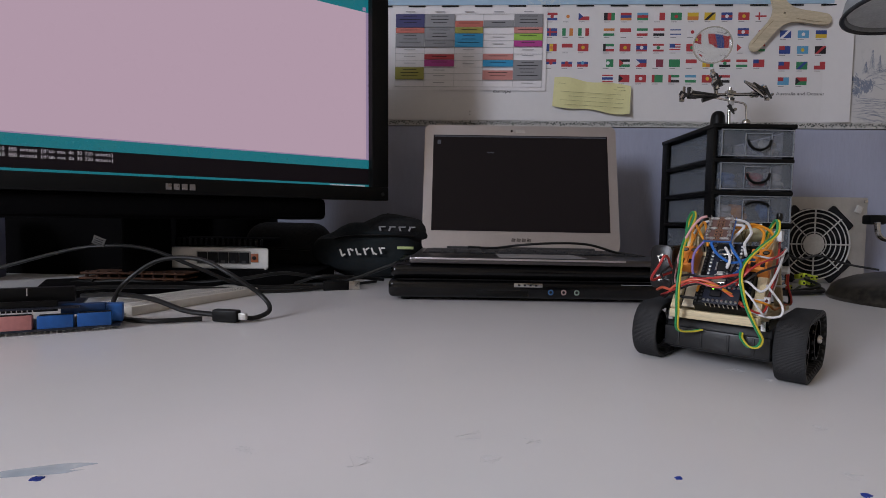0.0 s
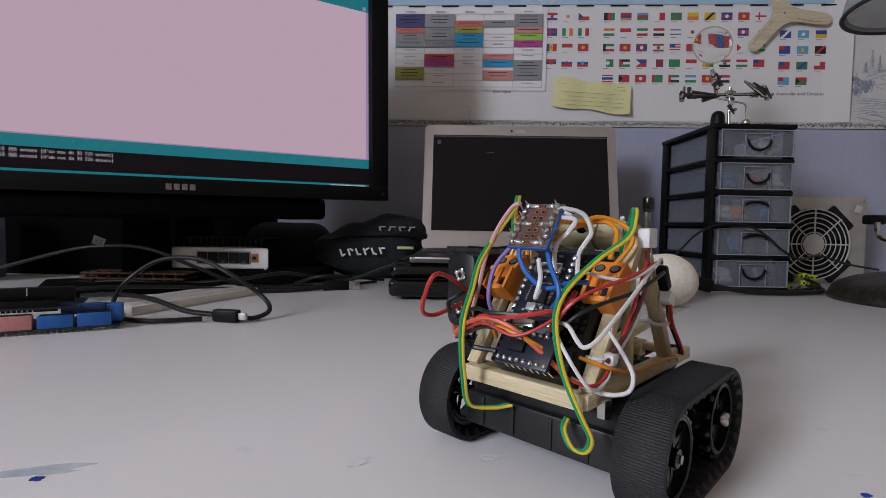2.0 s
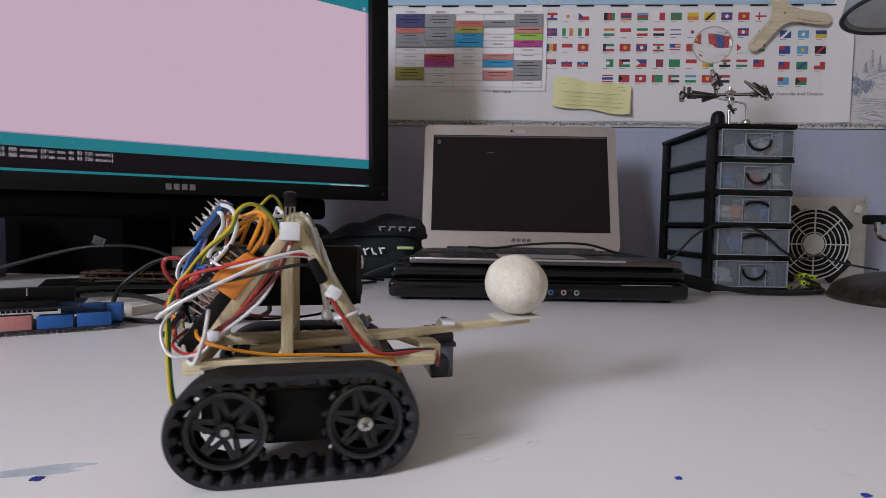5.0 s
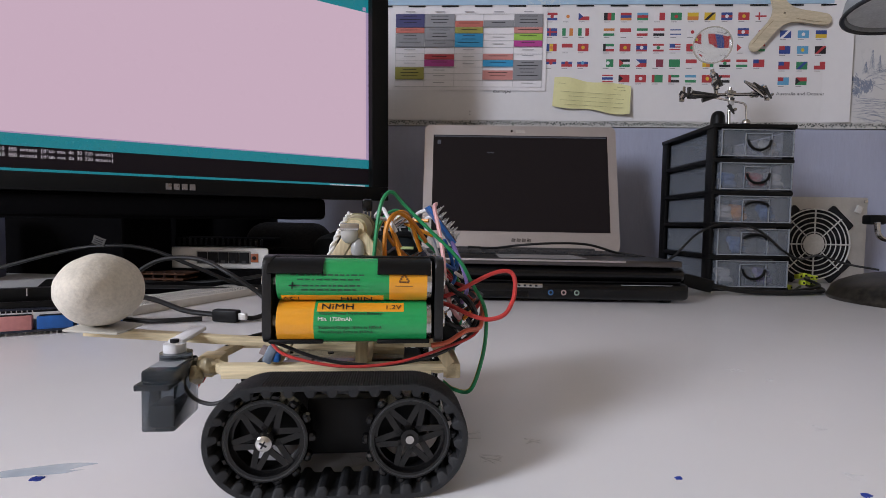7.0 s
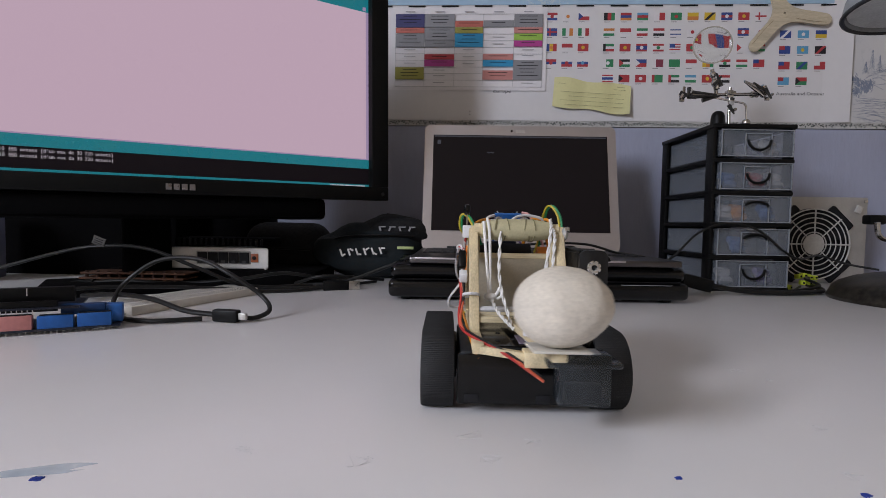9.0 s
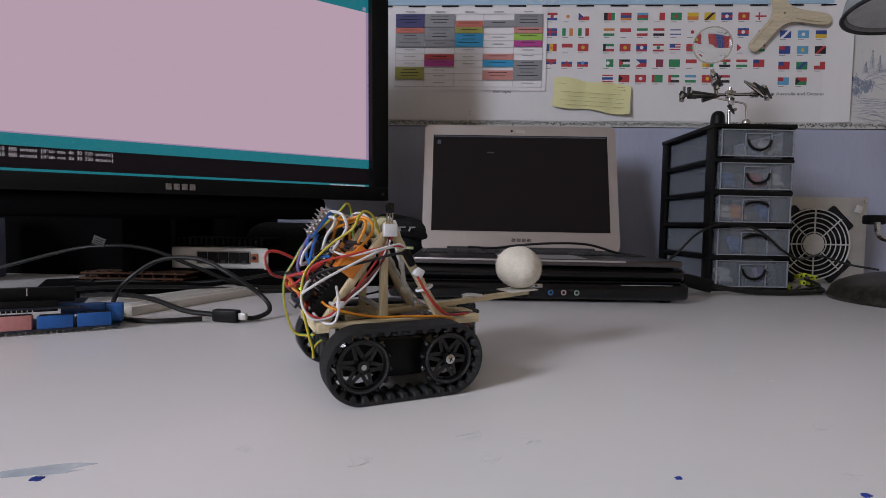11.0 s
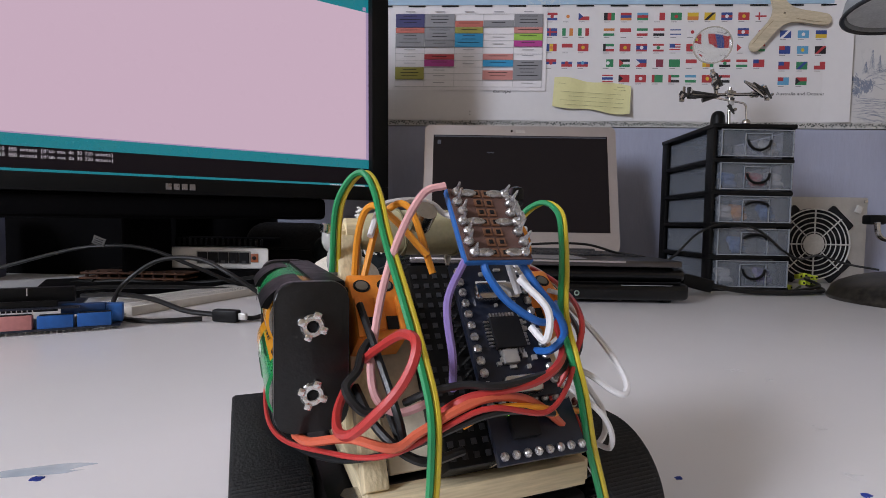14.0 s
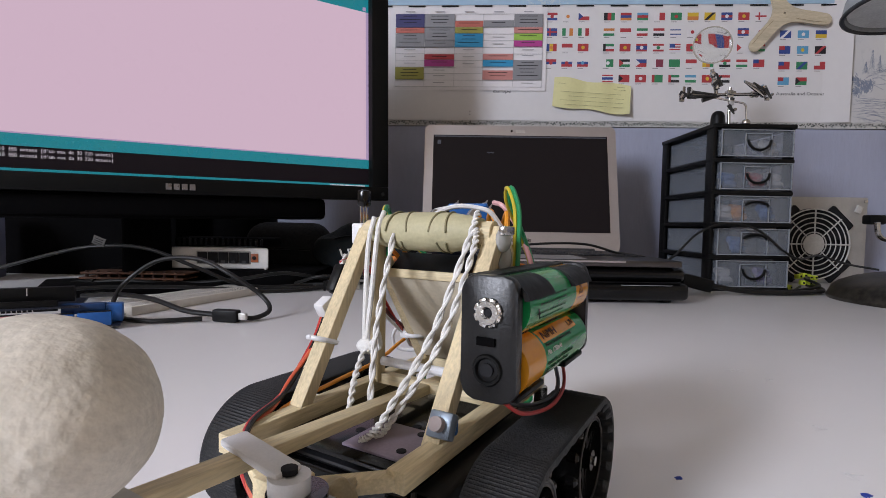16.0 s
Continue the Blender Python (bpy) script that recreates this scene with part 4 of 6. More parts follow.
# ---- under the monitor ----
def router():
    t = thing("router", desk(-0.3190, 0.7200, 0.0215, 2.0), "small white network router with a row of black sockets", "router")
    bm = box(B(), (-0.004, 0.05, 0.0155), (0.142, 0.10, 0.031))
    for v in bm.verts:
        if v.co.y > 0.05:
            v.co.x = -0.022 + (v.co.x + 0.004) * 0.55
            v.co.z = 0.002 + v.co.z * 0.85
    bmesh.ops.bevel(bm, geom=list(bm.edges), offset=0.003, segments=3, affect="EDGES", profile=0.5)
    part("case", bm, white_plastic, t)
    for i in range(5):  # five wired sockets
        s = part("network_socket", box(B(), (-0.0268 + 0.0148 * i, -0.0014, 0.0165), (0.0135, 0.003, 0.0155), 0.0006), ink, t)
        part("socket_latch", box(B(), (-0.0268 + 0.0148 * i, -0.0026, 0.0105), (0.0055, 0.002, 0.004)), dark_grey, s)
    part("socket_surround", box(B(), (0.0028, -0.0001, 0.0165), (0.077, 0.002, 0.019), 0.0008), M("socket_grey", (0.35, 0.34, 0.33), 0.5), t)
    p = part("power_socket", box(B(), (0.0470, -0.0006, 0.0166), (0.010, 0.003, 0.0125), 0.001), M("dull_orange", (0.36, 0.10, 0.04), 0.5), t, "orange power socket")
    part("socket_hole", cyl(B(), (0.0470, -0.003, 0.0166), (0.0470, 0, 0.0166), 0.0028, 12), ink, p)
    part("screw_foot", cyl(B(), (0.062, 0.002, -0.0040), (0.062, 0.002, 0.003), 0.0018, 10), white_plastic, t)
    k = thing("ribbed_black_case", desk(-0.325, 0.735, 0.0540, 1.0), "ribbed black plastic case lying on the router", "case")
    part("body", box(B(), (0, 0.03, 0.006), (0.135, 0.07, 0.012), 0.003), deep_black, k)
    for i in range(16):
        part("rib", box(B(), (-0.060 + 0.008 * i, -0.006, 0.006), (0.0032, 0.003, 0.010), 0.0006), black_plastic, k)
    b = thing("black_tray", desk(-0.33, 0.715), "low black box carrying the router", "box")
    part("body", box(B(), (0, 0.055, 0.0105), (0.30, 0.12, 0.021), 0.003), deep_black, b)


def dark_boxes():
    # the two black boxes are added to fill the shaded gap with darkness
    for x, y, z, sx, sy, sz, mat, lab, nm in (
            (-0.640, 0.855, 0.0, 0.42, 0.10, 0.150, deep_black, "large black box added to fill the dark behind the monitor", "black_filler_box"),
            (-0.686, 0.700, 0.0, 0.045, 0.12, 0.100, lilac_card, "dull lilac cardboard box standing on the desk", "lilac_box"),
            (-0.370, 0.900, 0.0, 0.120, 0.08, 0.105, deep_black, "black box added to fill the dark behind the router", "black_filler_box")):
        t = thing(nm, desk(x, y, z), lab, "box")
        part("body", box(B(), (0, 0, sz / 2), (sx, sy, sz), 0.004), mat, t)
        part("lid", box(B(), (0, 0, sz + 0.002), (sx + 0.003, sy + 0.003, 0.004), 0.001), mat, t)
    t = thing("round_grey_case", desk(-0.265, 0.865), "dark grey rounded zip case", "case")
    part("body", box(B(), (0, 0, 0.045), (0.14, 0.08, 0.09), 0.032, seg=5), grey_cloth, t)
    part("zip", tube(B(), [(-0.06, -0.0405, 0.045), (0, -0.0412, 0.047), (0.06, -0.0405, 0.045)], 0.0016, 6), black_plastic, t)
    t = thing("brown_board_stack", desk(-0.420, 0.690), "brown circuit boards stacked in the shade", "circuit board")
    for k in range(3):
        part("board", box(B(), (0.002 * k, 0.0, 0.004 + 0.007 * k), (0.140, 0.045, 0.0025), 0.0004), brown_card, t)
    for i in range(9):
        part("post", cyl(B(), (-0.06 + 0.015 * i, -0.018, 0), (-0.06 + 0.015 * i, -0.018, 0.021), 0.0022, 8), M("dark_brown", (0.05, 0.02, 0.012), 0.6), t)


def pencil_bag():
    """A slack zipped cloth bag."""
    t = thing("zipped_cloth_bag", desk(-0.122, 0.850), "slack dark plaid cloth bag with white badge marks", "bag")
    bm = B()
    bmesh.ops.create_uvsphere(bm, u_segments=40, v_segments=20, radius=1)
    for v in bm.verts:
        x, y, z = v.co
        n = noise.noise(Vector((x * 1.7, y * 1.7, z * 2.2)))
        sq = lambda q, p: math.copysign(abs(q) ** p, q)
        v.co = Vector((0.096 * sq(x, 0.8) * (1 + 0.08 * n), 0.05 * sq(y, 0.7) * (1 + 0.1 * n), 0.045 + 0.045 * sq(z, 0.75) * (1 - 0.35 * max(0, -x) ** 2) + 0.007 * n))
        v.co.z = max(0.001, v.co.z)
    part("cloth", bm, bag_cloth, t)
    bm = B()
    bmesh.ops.create_uvsphere(bm, u_segments=36, v_segments=18, radius=1)
    for v in bm.verts:
        n = noise.noise(v.co * 2.1 + Vector((4, 1, 7)))
        v.co = Vector((0.040 + 0.068 * v.co.x * (1 + 0.07 * n), -0.004 + 0.040 * v.co.y * (1 + 0.09 * n), 0.079 + 0.028 * v.co.z * (1 + 0.15 * n) - 0.010 * v.co.x ** 2))
    part("flap", bm, grey_cloth, t, "rounded dark upper flap")
    part("zip", tube(B(), [(-0.085, -0.030, 0.052), (-0.04, -0.048, 0.068), (0.02, -0.050, 0.072), (0.075, -0.036, 0.070)], 0.0018, 8), black_plastic, t)
    part("green_tab", box(B(), (0.062, -0.055, 0.0530), (0.026, 0.0016, 0.0045), 0.0005), M("pale_lime_tab", (0.42, 0.50, 0.22), 0.6), t, "small pale lime tab")
    bm = B()
    for i in range(6):
        box(bm, (-0.040 + 0.0125 * i, -0.0560, 0.044 + 0.0008 * i), (0.0026, 0.002, 0.0115), 0, Matrix.Rotation(radians(-20), 4, "Y"))
        box(bm, (-0.036 + 0.0125 * i, -0.0560, (0.040, 0.048)[i % 2] + 0.0008 * i), (0.0065, 0.002, 0.0026), 0, Matrix.Rotation(radians((-35, 25, 0)[i % 3]), 4, "Y"))
    part("white_badge", bm, white_plastic, t, "white printed badge shapes", flat=True)
    bm = B()
    for i in range(4):
        box(bm, (0.024 + 0.016 * i, -0.0450, 0.0860), (0.010, 0.002, 0.0018))
        box(bm, (0.020 + 0.016 * i, -0.0450, 0.0830), (0.0026, 0.002, 0.0075), 0, Matrix.Rotation(radians((-20, 25)[i % 2]), 4, "Y"))
    part("white_badge", bm, M("pale_grey_print", (0.30, 0.30, 0.31), 0.7), t, "pale printed badge shapes", flat=True)


router()
dark_boxes()
pencil_bag()


# ---- loose electronics ----
def breadboard():
    t = thing("breadboard", desk(-0.2920, 0.4670, 0, 68.0), "long white plastic breadboard lying on the desk", "breadboard")
    part("body", box(B(), (0.0825, 0.0275, 0.0043), (0.165, 0.055, 0.0085), 0.0006), M("breadboard_white", (0.66, 0.63, 0.58), 0.5, var=0.05), t)
    for y in (0.0275,):
        part("groove", box(B(), (0.0825, y, 0.0084), (0.160, 0.003, 0.0006)), pale_ink, t)
    bm = B()
    for j in range(14):
        for i in range(58):
            box(bm, (0.006 + 0.00265 * i, (0.004 + 0.0026 * j) if j < 7 else (0.0315 + 0.0026 * (j - 7)), 0.00855), (0.0009, 0.0009, 0.0002))
    tagged(part("hole_rows", bm, ink, t, flat=True), kind="stuff")


def controller_board():
    t = thing("controller_board", desk(-0.2655, 0.4093, 0, 28.3), "dark circuit board with pink and blue terminal blocks", "circuit board")
    part("circuit_board", box(B(), (-0.062, 0.027, 0.0035), (0.124, 0.054, 0.0016), 0.0002), pcb_dark, t)
    part("upper_board", box(B(), (-0.075, 0.028, 0.0200), (0.094, 0.050, 0.0016), 0.0002), pcb_dark, t)
    for x0, x1, c, h in ((-0.083, -0.0575, (0.50, 0.20, 0.19), 0.011), (-0.0545, -0.0315, (0.01, 0.10, 0.36), 0.0100), (-0.029, -0.006, (0.01, 0.10, 0.36), 0.0105)):
        k = part("terminal_block", box(B(), ((x0 + x1) / 2, 0.0035, 0.0043 + h / 2), (x1 - x0, 0.007, h), 0.0005), M("block_colour", c, 0.45), t, "coloured terminal block")
        part("block_top", box(B(), ((x0 + x1) / 2, 0.0045, 0.0046 + h), (x1 - x0 - 0.002, 0.0035, 0.0008)), ink, k)
    part("tall_socket", box(B(), (-0.006, 0.018, 0.0120), (0.014, 0.014, 0.015), 0.0012), M("socket_blue", (0.02, 0.12, 0.40), 0.4), t, "blue socket")
    part("wide_socket", box(B(), (-0.026, 0.014, 0.0170), (0.030, 0.010, 0.008), 0.0008), M("socket_dark_blue", (0.01, 0.05, 0.16), 0.4), t, "dark blue socket")
    for y in (0.006, 0.050):
        part("header_strip", box(B(), (-0.082, y, 0.0215), (0.080, 0.0026, 0.0085), 0.0002), black_plastic, t)
        bm = B()
        for i in range(30):
            box(bm, (-0.120 + 0.0039 * i, y - 0.0045, 0.0016), (0.0007, 0.0007, 0.0030))
        part("pin_header", bm, steel, t, "row of soldered pins", flat=True)
    bm = B()
    for i in range(18):
        box(bm, (-0.112 + 0.0032 * i, 0.0040, 0.0182), (0.0006, 0.0006, 0.004))
    part("pin_header", bm, steel, t, "row of pins", flat=True)
    part("long_header", box(B(), (-0.075, 0.020, 0.0290), (0.085, 0.008, 0.012), 0.0006), black_plastic, t)
    part("jumper_pin", box(B(), (-0.063, 0.015, 0.0320), (0.0008, 0.0008, 0.006)), steel, t)


def cable(name, pts, r, label, cat="cable", mat=None):
    t = tagged(part(name, tube(B(), [(x, y, D + z) for x, y, z in pts], r, 10, 10), mat or rubber_cord), label, cat)
    return t


def plug(t, p, q, size, mat, name, label=""):
    m, h = align(Vector(p) + Vector((0, 0, D)), Vector(q) + Vector((0, 0, D)))
    part(name, box(B(), (0, 0, 0), (*size, h), min(size) * 0.2), mat, t, label, m=m)


breadboard()
controller_board()
c = cable("mini_plug_cable", [(-0.199, 0.447, 0.006), (-0.235, 0.455, 0.008), (-0.275, 0.47, 0.016), (-0.325, 0.495, 0.016), (-0.375, 0.52, 0.010), (-0.395, 0.56, 0.006),
          (-0.385, 0.60, 0.004), (-0.33, 0.625, 0.004), (-0.26, 0.64, 0.004), (-0.20, 0.655, 0.004), (-0.155, 0.668, 0.005)], 0.0024, "black cable with a small silver plug looped on the desk")
plug(c, (-0.205, 0.447, 0.0062), (-0.181, 0.4425, 0.0062), (0.0085, 0.011), black_plastic, "plug_body", "black moulded plug")
plug(c, (-0.181, 0.4425, 0.0062), (-0.1735, 0.441, 0.0062), (0.0036, 0.006), M("dull_plug_metal", (0.55, 0.53, 0.50), 0.4, 0.5), "plug_tip", "silver plug tip")
plug(c, (-0.160, 0.6675, 0.0060), (-0.128, 0.680, 0.0060), (0.009, 0.014), black_plastic, "plug_body", "black moulded plug")
plug(c, (-0.128, 0.680, 0.0060), (-0.114, 0.6855, 0.0060), (0.0045, 0.012), M("usb_shell", (0.5, 0.47, 0.42), 0.3, 0.9), "plug_tip", "silver plug tip")
cable("looped_black_cable", [(-0.215, 0.445, 0.0030), (-0.255, 0.430, 0.0030), (-0.295, 0.45, 0.0030), (-0.318, 0.48, 0.010), (-0.318, 0.50, 0.028), (-0.285, 0.50, 0.050),
      (-0.240, 0.49, 0.053), (-0.205, 0.48, 0.040), (-0.175, 0.48, 0.020), (-0.163, 0.47, 0.008), (-0.170, 0.455, 0.003), (-0.185, 0.452, 0.003)], 0.0022, "black cable in a raised loop on the desk")
cable("thick_black_cable", [(-0.62, 0.60, 0.006), (-0.55, 0.60, 0.025), (-0.46, 0.60, 0.050), (-0.41, 0.60, 0.058), (-0.36, 0.61, 0.055), (-0.30, 0.62, 0.030), (-0.25, 0.64, 0.008), (-0.18, 0.69, 0.004)], 0.0023, "thick black cable arching over the desk")
cable("flat_black_cable", [(-0.52, 0.50, 0.003), (-0.45, 0.52, 0.010), (-0.38, 0.56, 0.014), (-0.30, 0.60, 0.010), (-0.22, 0.63, 0.003), (-0.17, 0.66, 0.003), (-0.10, 0.75, 0.004)], 0.0022, "black cable running along the desk")
cable("tangled_black_cable", [(-0.50, 0.66, 0.004), (-0.42, 0.655, 0.010), (-0.36, 0.665, 0.006), (-0.28, 0.672, 0.012), (-0.22, 0.69, 0.020), (-0.17, 0.71, 0.012), (-0.12, 0.74, 0.010), (-0.09, 0.76, 0.006)], 0.0026, "black cable in a heap on the desk")
cable("tangled_black_cable", [(-0.21, 0.71, 0.004), (-0.17, 0.695, 0.016), (-0.13, 0.715, 0.014), (-0.15, 0.75, 0.010), (-0.20, 0.74, 0.012), (-0.22, 0.72, 0.006), (-0.15, 0.70, 0.006), (-0.08, 0.70, 0.030), (-0.04, 0.68, 0.048)], 0.0024, "black cable in a heap on the desk")
cable("keyboard_cable", [(0.040, 0.780, 0.0575), (0.075, 0.740, 0.058), (0.105, 0.70, 0.064), (0.150, 0.690, 0.068), (0.200, 0.690, 0.067), (0.245, 0.690, 0.055), (0.29, 0.70, 0.048), (0.33, 0.715, 0.034),
      (0.37, 0.712, 0.012), (0.43, 0.705, 0.008), (0.50, 0.72, 0.004), (0.56, 0.78, 0.004)], 0.0017, "thin dark cable lying over the silver laptop")
cable("hanging_black_cable", [(0.305, 0.74, 0.030), (0.335, 0.728, 0.050), (0.368, 0.726, 0.084), (0.402, 0.724, 0.099), (0.435, 0.722, 0.098), (0.462, 0.722, 0.086), (0.490, 0.722, 0.063),
      (0.520, 0.73, 0.050), (0.560, 0.76, 0.052), (0.605, 0.80, 0.052), (0.640, 0.79, 0.040), (0.665, 0.76, 0.034)], 0.0017, "thin black cable draped in front of the drawers")
c = cable("power_cable", [(0.300, 0.700, 0.030), (0.330, 0.690, 0.020), (0.375, 0.690, 0.013), (0.42, 0.692, 0.006), (0.48, 0.695, 0.004), (0.55, 0.72, 0.005), (0.585, 0.80, 0.006)], 0.0034, "thick black power cable with a moulded plug")
plug(c, (0.330, 0.688, 0.022), (0.372, 0.690, 0.012), (0.013, 0.018), black_plastic, "plug_body", "black moulded plug")
cable("lamp_cable", [(0.43, 0.70, 0.004), (0.50, 0.708, 0.006), (0.545, 0.72, 0.012), (0.56, 0.77, 0.018), (0.60, 0.80, 0.016)], 0.0022, "black cable on the desk beside the drawers")
c = cable("supply_cable", [(0.722, 0.840, 0.112), (0.752, 0.835, 0.110), (0.79, 0.835, 0.10), (0.84, 0.84, 0.06), (0.86, 0.85, 0.004)], 0.0038, "black mains cable at the power supply")
plug(c, (0.706, 0.838, 0.112), (0.734, 0.838, 0.112), (0.019, 0.016), black_plastic, "plug_body", "black mains plug")


def loose_plug():
    t = thing("audio_plug", desk(-0.503, 0.652, 0.0, 4.0), "black cable end with a bright jack plug on the desk", "plug")
    part("jack", cyl(B(), (0, 0, 0.0042), (0.016, 0, 0.0044), 0.0022, 12), steel, t, "bright metal jack")
    part("jack_tip", ball_at(B(), (0, 0, 0.0042), 0.0026, 10, 8), steel, t)
    part("plug_sleeve", cyl(B(), (0.016, 0, 0.0046), (0.044, 0.001, 0.0062), 0.0042, 14, 0.0052), black_plastic, t, "black plug sleeve")
    part("lead", tube(B(), [(0.044, 0.001, 0.0062), (0.080, 0.004, 0.0070), (0.130, 0.006, 0.0040), (0.190, 0.004, 0.0030)], 0.0026, 10), rubber_cord, t)
    t = thing("cable_tag", desk(-0.412, 0.598, 0.0640) @ pose(0, 0, 0, 0, 20, 0), "grey paper tag folded round a cable", "tag")
    part("tag", box(B(), (0, 0, 0), (0.0150, 0.0012, 0.0100), 0.0003), M("grey_tag", (0.07, 0.065, 0.06), 0.7), t)
    for z in (-0.0025, 0, 0.0025):
        part("print_bar", box(B(), (0, -0.0008, z), (0.010, 0.0003, 0.0010)), ink, t, flat=True)


loose_plug()


def green_clips():
    for i, (x, y, z, a) in enumerate(((0.564, 0.790, 0.019, 10), (0.572, 0.791, 0.021, 6), (0.581, 0.790, 0.019, -4), (0.590, 0.792, 0.017, 8), (0.566, 0.784, 0.010, -8), (0.575, 0.783, 0.011, 5), (0.584, 0.784, 0.009, 12), (0.534, 0.770, 0.004, 30))):
        t = thing("terminal_strip", desk(x, y, z - 0.004, a) @ pose(0, 0, 0, 8 * (i % 3) - 8), "yellow-green plastic cable terminal on the desk", "terminal strip", "yellow-green terminals")
        part("block", box(B(), (0, 0, 0.004), (0.0062, 0.011, 0.0075), 0.0016), ribbon, t)
        part("screw", cyl(B(), (0, -0.0060, 0.004), (0, -0.004, 0.004), 0.0016, 10), ink, t)


green_clips()


# ---- the tracked catapult robot; its own x runs to the throwing end, y to the battery side ----
def mm(*p):
    return Vector(p) * 0.001


def stick(p0, p1, w, h, r=0.0004):
    """A wooden stick from p0 to p1 (millimetres); w across, h in the other way."""
    a, b = mm(*p0), mm(*p1)
    m, L = align(a, b)
    bm = box(B(), (0, 0, 0), (w * 0.001, h * 0.001, L), r)
    bmesh.ops.transform(bm, matrix=m, verts=bm.verts)
    return bm


def along(R, half, s):
    """Point and outward direction at length s round a stadium of that radius."""
    L = 4 * half + 2 * math.pi * R
    s %= L
    if s < 2 * half:
        return (-half + s, R), (0, 1)
    s -= 2 * half
    if s < math.pi * R:
        a = s / R
        return (half + R * math.sin(a), R * math.cos(a)), (math.sin(a), math.cos(a))
    s -= math.pi * R
    if s < 2 * half:
        return (half - s, -R), (0, -1)
    a = (s - 2 * half) / R
    return (-half - R * math.sin(a), -R * math.cos(a)), (-math.sin(a), -math.cos(a))


OUT = {1: 0.0014, -1: 0.0004}  # how far each track stands out


def track_belt(side):
    """One closed band: fine ribs outside, lugs for the sprockets inside."""
    bm = B()
    half, y0, y1, zc, n = 0.0235, 0.0330 + OUT[side], 0.0490 + OUT[side], 0.0195, 480
    def loop(R, pattern, y):
        L = 4 * half + 2 * math.pi * 0.0180
        out = []
        for i in range(n):
            (x, z), (dx, dz) = along(0.0180, half, L * i / n)
            h = R - 0.0180 + pattern[i % len(pattern)]
            out.append(bm.verts.new((x + dx * h, side * y, zc + z + dz * h)))
        return out
    ribs, even = (0, -0.00034), (0,)
    lugs = (0, 0, 0, 0, 0, 0, 0, -0.0008, -0.0015, -0.0019, -0.0020, -0.0020, -0.0020, -0.0019, -0.0015, -0.0008)
    rings = [loop(0.0195, ribs, y0 + 0.0008), loop(0.0195, ribs, y1 - 0.0008), loop(0.0189, even, y1), loop(0.0173, even, y1),
             loop(0.0168, lugs, y1 - 0.0012), loop(0.0168, lugs, y0 + 0.0012), loop(0.0173, even, y0), loop(0.0189, even, y0)]
    for a, b in zip(rings, rings[1:] + rings[:1]):
        for i in range(n):
            bm.faces.new((a[i], a[(i + 1) % n], b[(i + 1) % n], b[i]))
    return bm


def wheel(robot, x, side, drive):
    w = part("wheel", B(), wheel_black, robot, "black plastic six-spoked track wheel", m=pose(x, side * OUT[side], 0.0195))
    bm = B()
    y0, y1 = side * 0.0370, side * 0.0462
    def tubular(r0, r1, a, b):
        lathe(bm, [(r0, a), (r1, a), (r1, b), (r0, b), (r0, a)], 36, pose(0, 0, 0, -90, 0, 0))
    tubular(0.0118, 0.0137, y0, y1)
    tubular(0.0107, 0.0122, y0, side * 0.0440)
    tubular(0.0001, 0.0030, y0, side * 0.0465)
    for k in range(6):
        a = 60 * k
        for d in (-3, 3):
            m = pose(0, 0, 0, 0, a, 0)
            p, q = m @ Vector((0.0022, side * 0.0440, 0.0021 * (1 if d > 0 else -1))), m @ Vector((0.0118 * math.cos(radians(d)), side * 0.0440, 0.0118 * math.sin(radians(d))))
            mt, L = align(p, q)
            vs = bmesh.ops.create_cube(bm, size=1, matrix=mt @ Matrix.Diagonal((0.00055, 0.0020, L, 1)))
    for k in range(14):
        a = 360 * k / 14
        m = pose(0, 0, 0, 0, a, 0)
        box(bm, m @ Vector((0.0146, side * 0.0440, 0)), (0.0026, 0.0040, 0.0030), 0.0008, m, 1)
    bmesh.ops.recalc_face_normals(bm, faces=bm.faces)
    bm.to_mesh(w.data)
    bm.free()
    w.data.polygons.foreach_set("use_smooth", [True] * len(w.data.polygons))
    w.data.set_sharp_from_angle(angle=radians(35))
    # thin lip, a paler grey than the wheel
    part("rim_lip", ring(B(), (0, side * 0.0462, 0), 0.0129, 0.00028, 1, 40, 6), M("grey_rim_edge", (0.035, 0.035, 0.037), 0.35), w, "thin grey edge of the rim")
    if drive:
        s = part("axle_screw", lathe(B(), [(0.0001, 0.0490), (0.0014, 0.0489), (0.0026, 0.0482), (0.0030, 0.0470), (0.0030, 0.0455)], 20, pose(0, 0, 0, -90 * side, 0, 0)), steel, w, "bright cross-head axle screw")
        for rz in (0, 90):
            part("screw_slot", box(B(), (0, side * 0.0489, 0), (0.0026, 0.0006, 0.0005), 0, Matrix.Rotation(radians(rz + 20), 4, "Y")), ink, s, flat=True)
    else:
        part("axle_end", cyl(B(), (0, side * 0.0455, 0), (0, side * 0.0475, 0), 0.0014, 12), steel, w, "steel axle end")
    return w


def twisted(robot, pts, label="twisted white cord"):
    bm = B()
    line = smooth_line([mm(*p) for p in pts], 30)
    for ph in (0, math.pi):
        sweep(bm, line, 0.00054, 7, lambda i: (0.00052 * math.cos(i * 0.42 + ph), 0.00052 * math.sin(i * 0.42 + ph)))
    part("cord", bm, cord_white, robot, label)


def wire(robot, colour, pts, r=0.75):
    part("wire", tube(B(), [mm(*p) for p in pts], r * 0.001, 7, 8), WIRE[colour], robot, colour + " insulated wire")


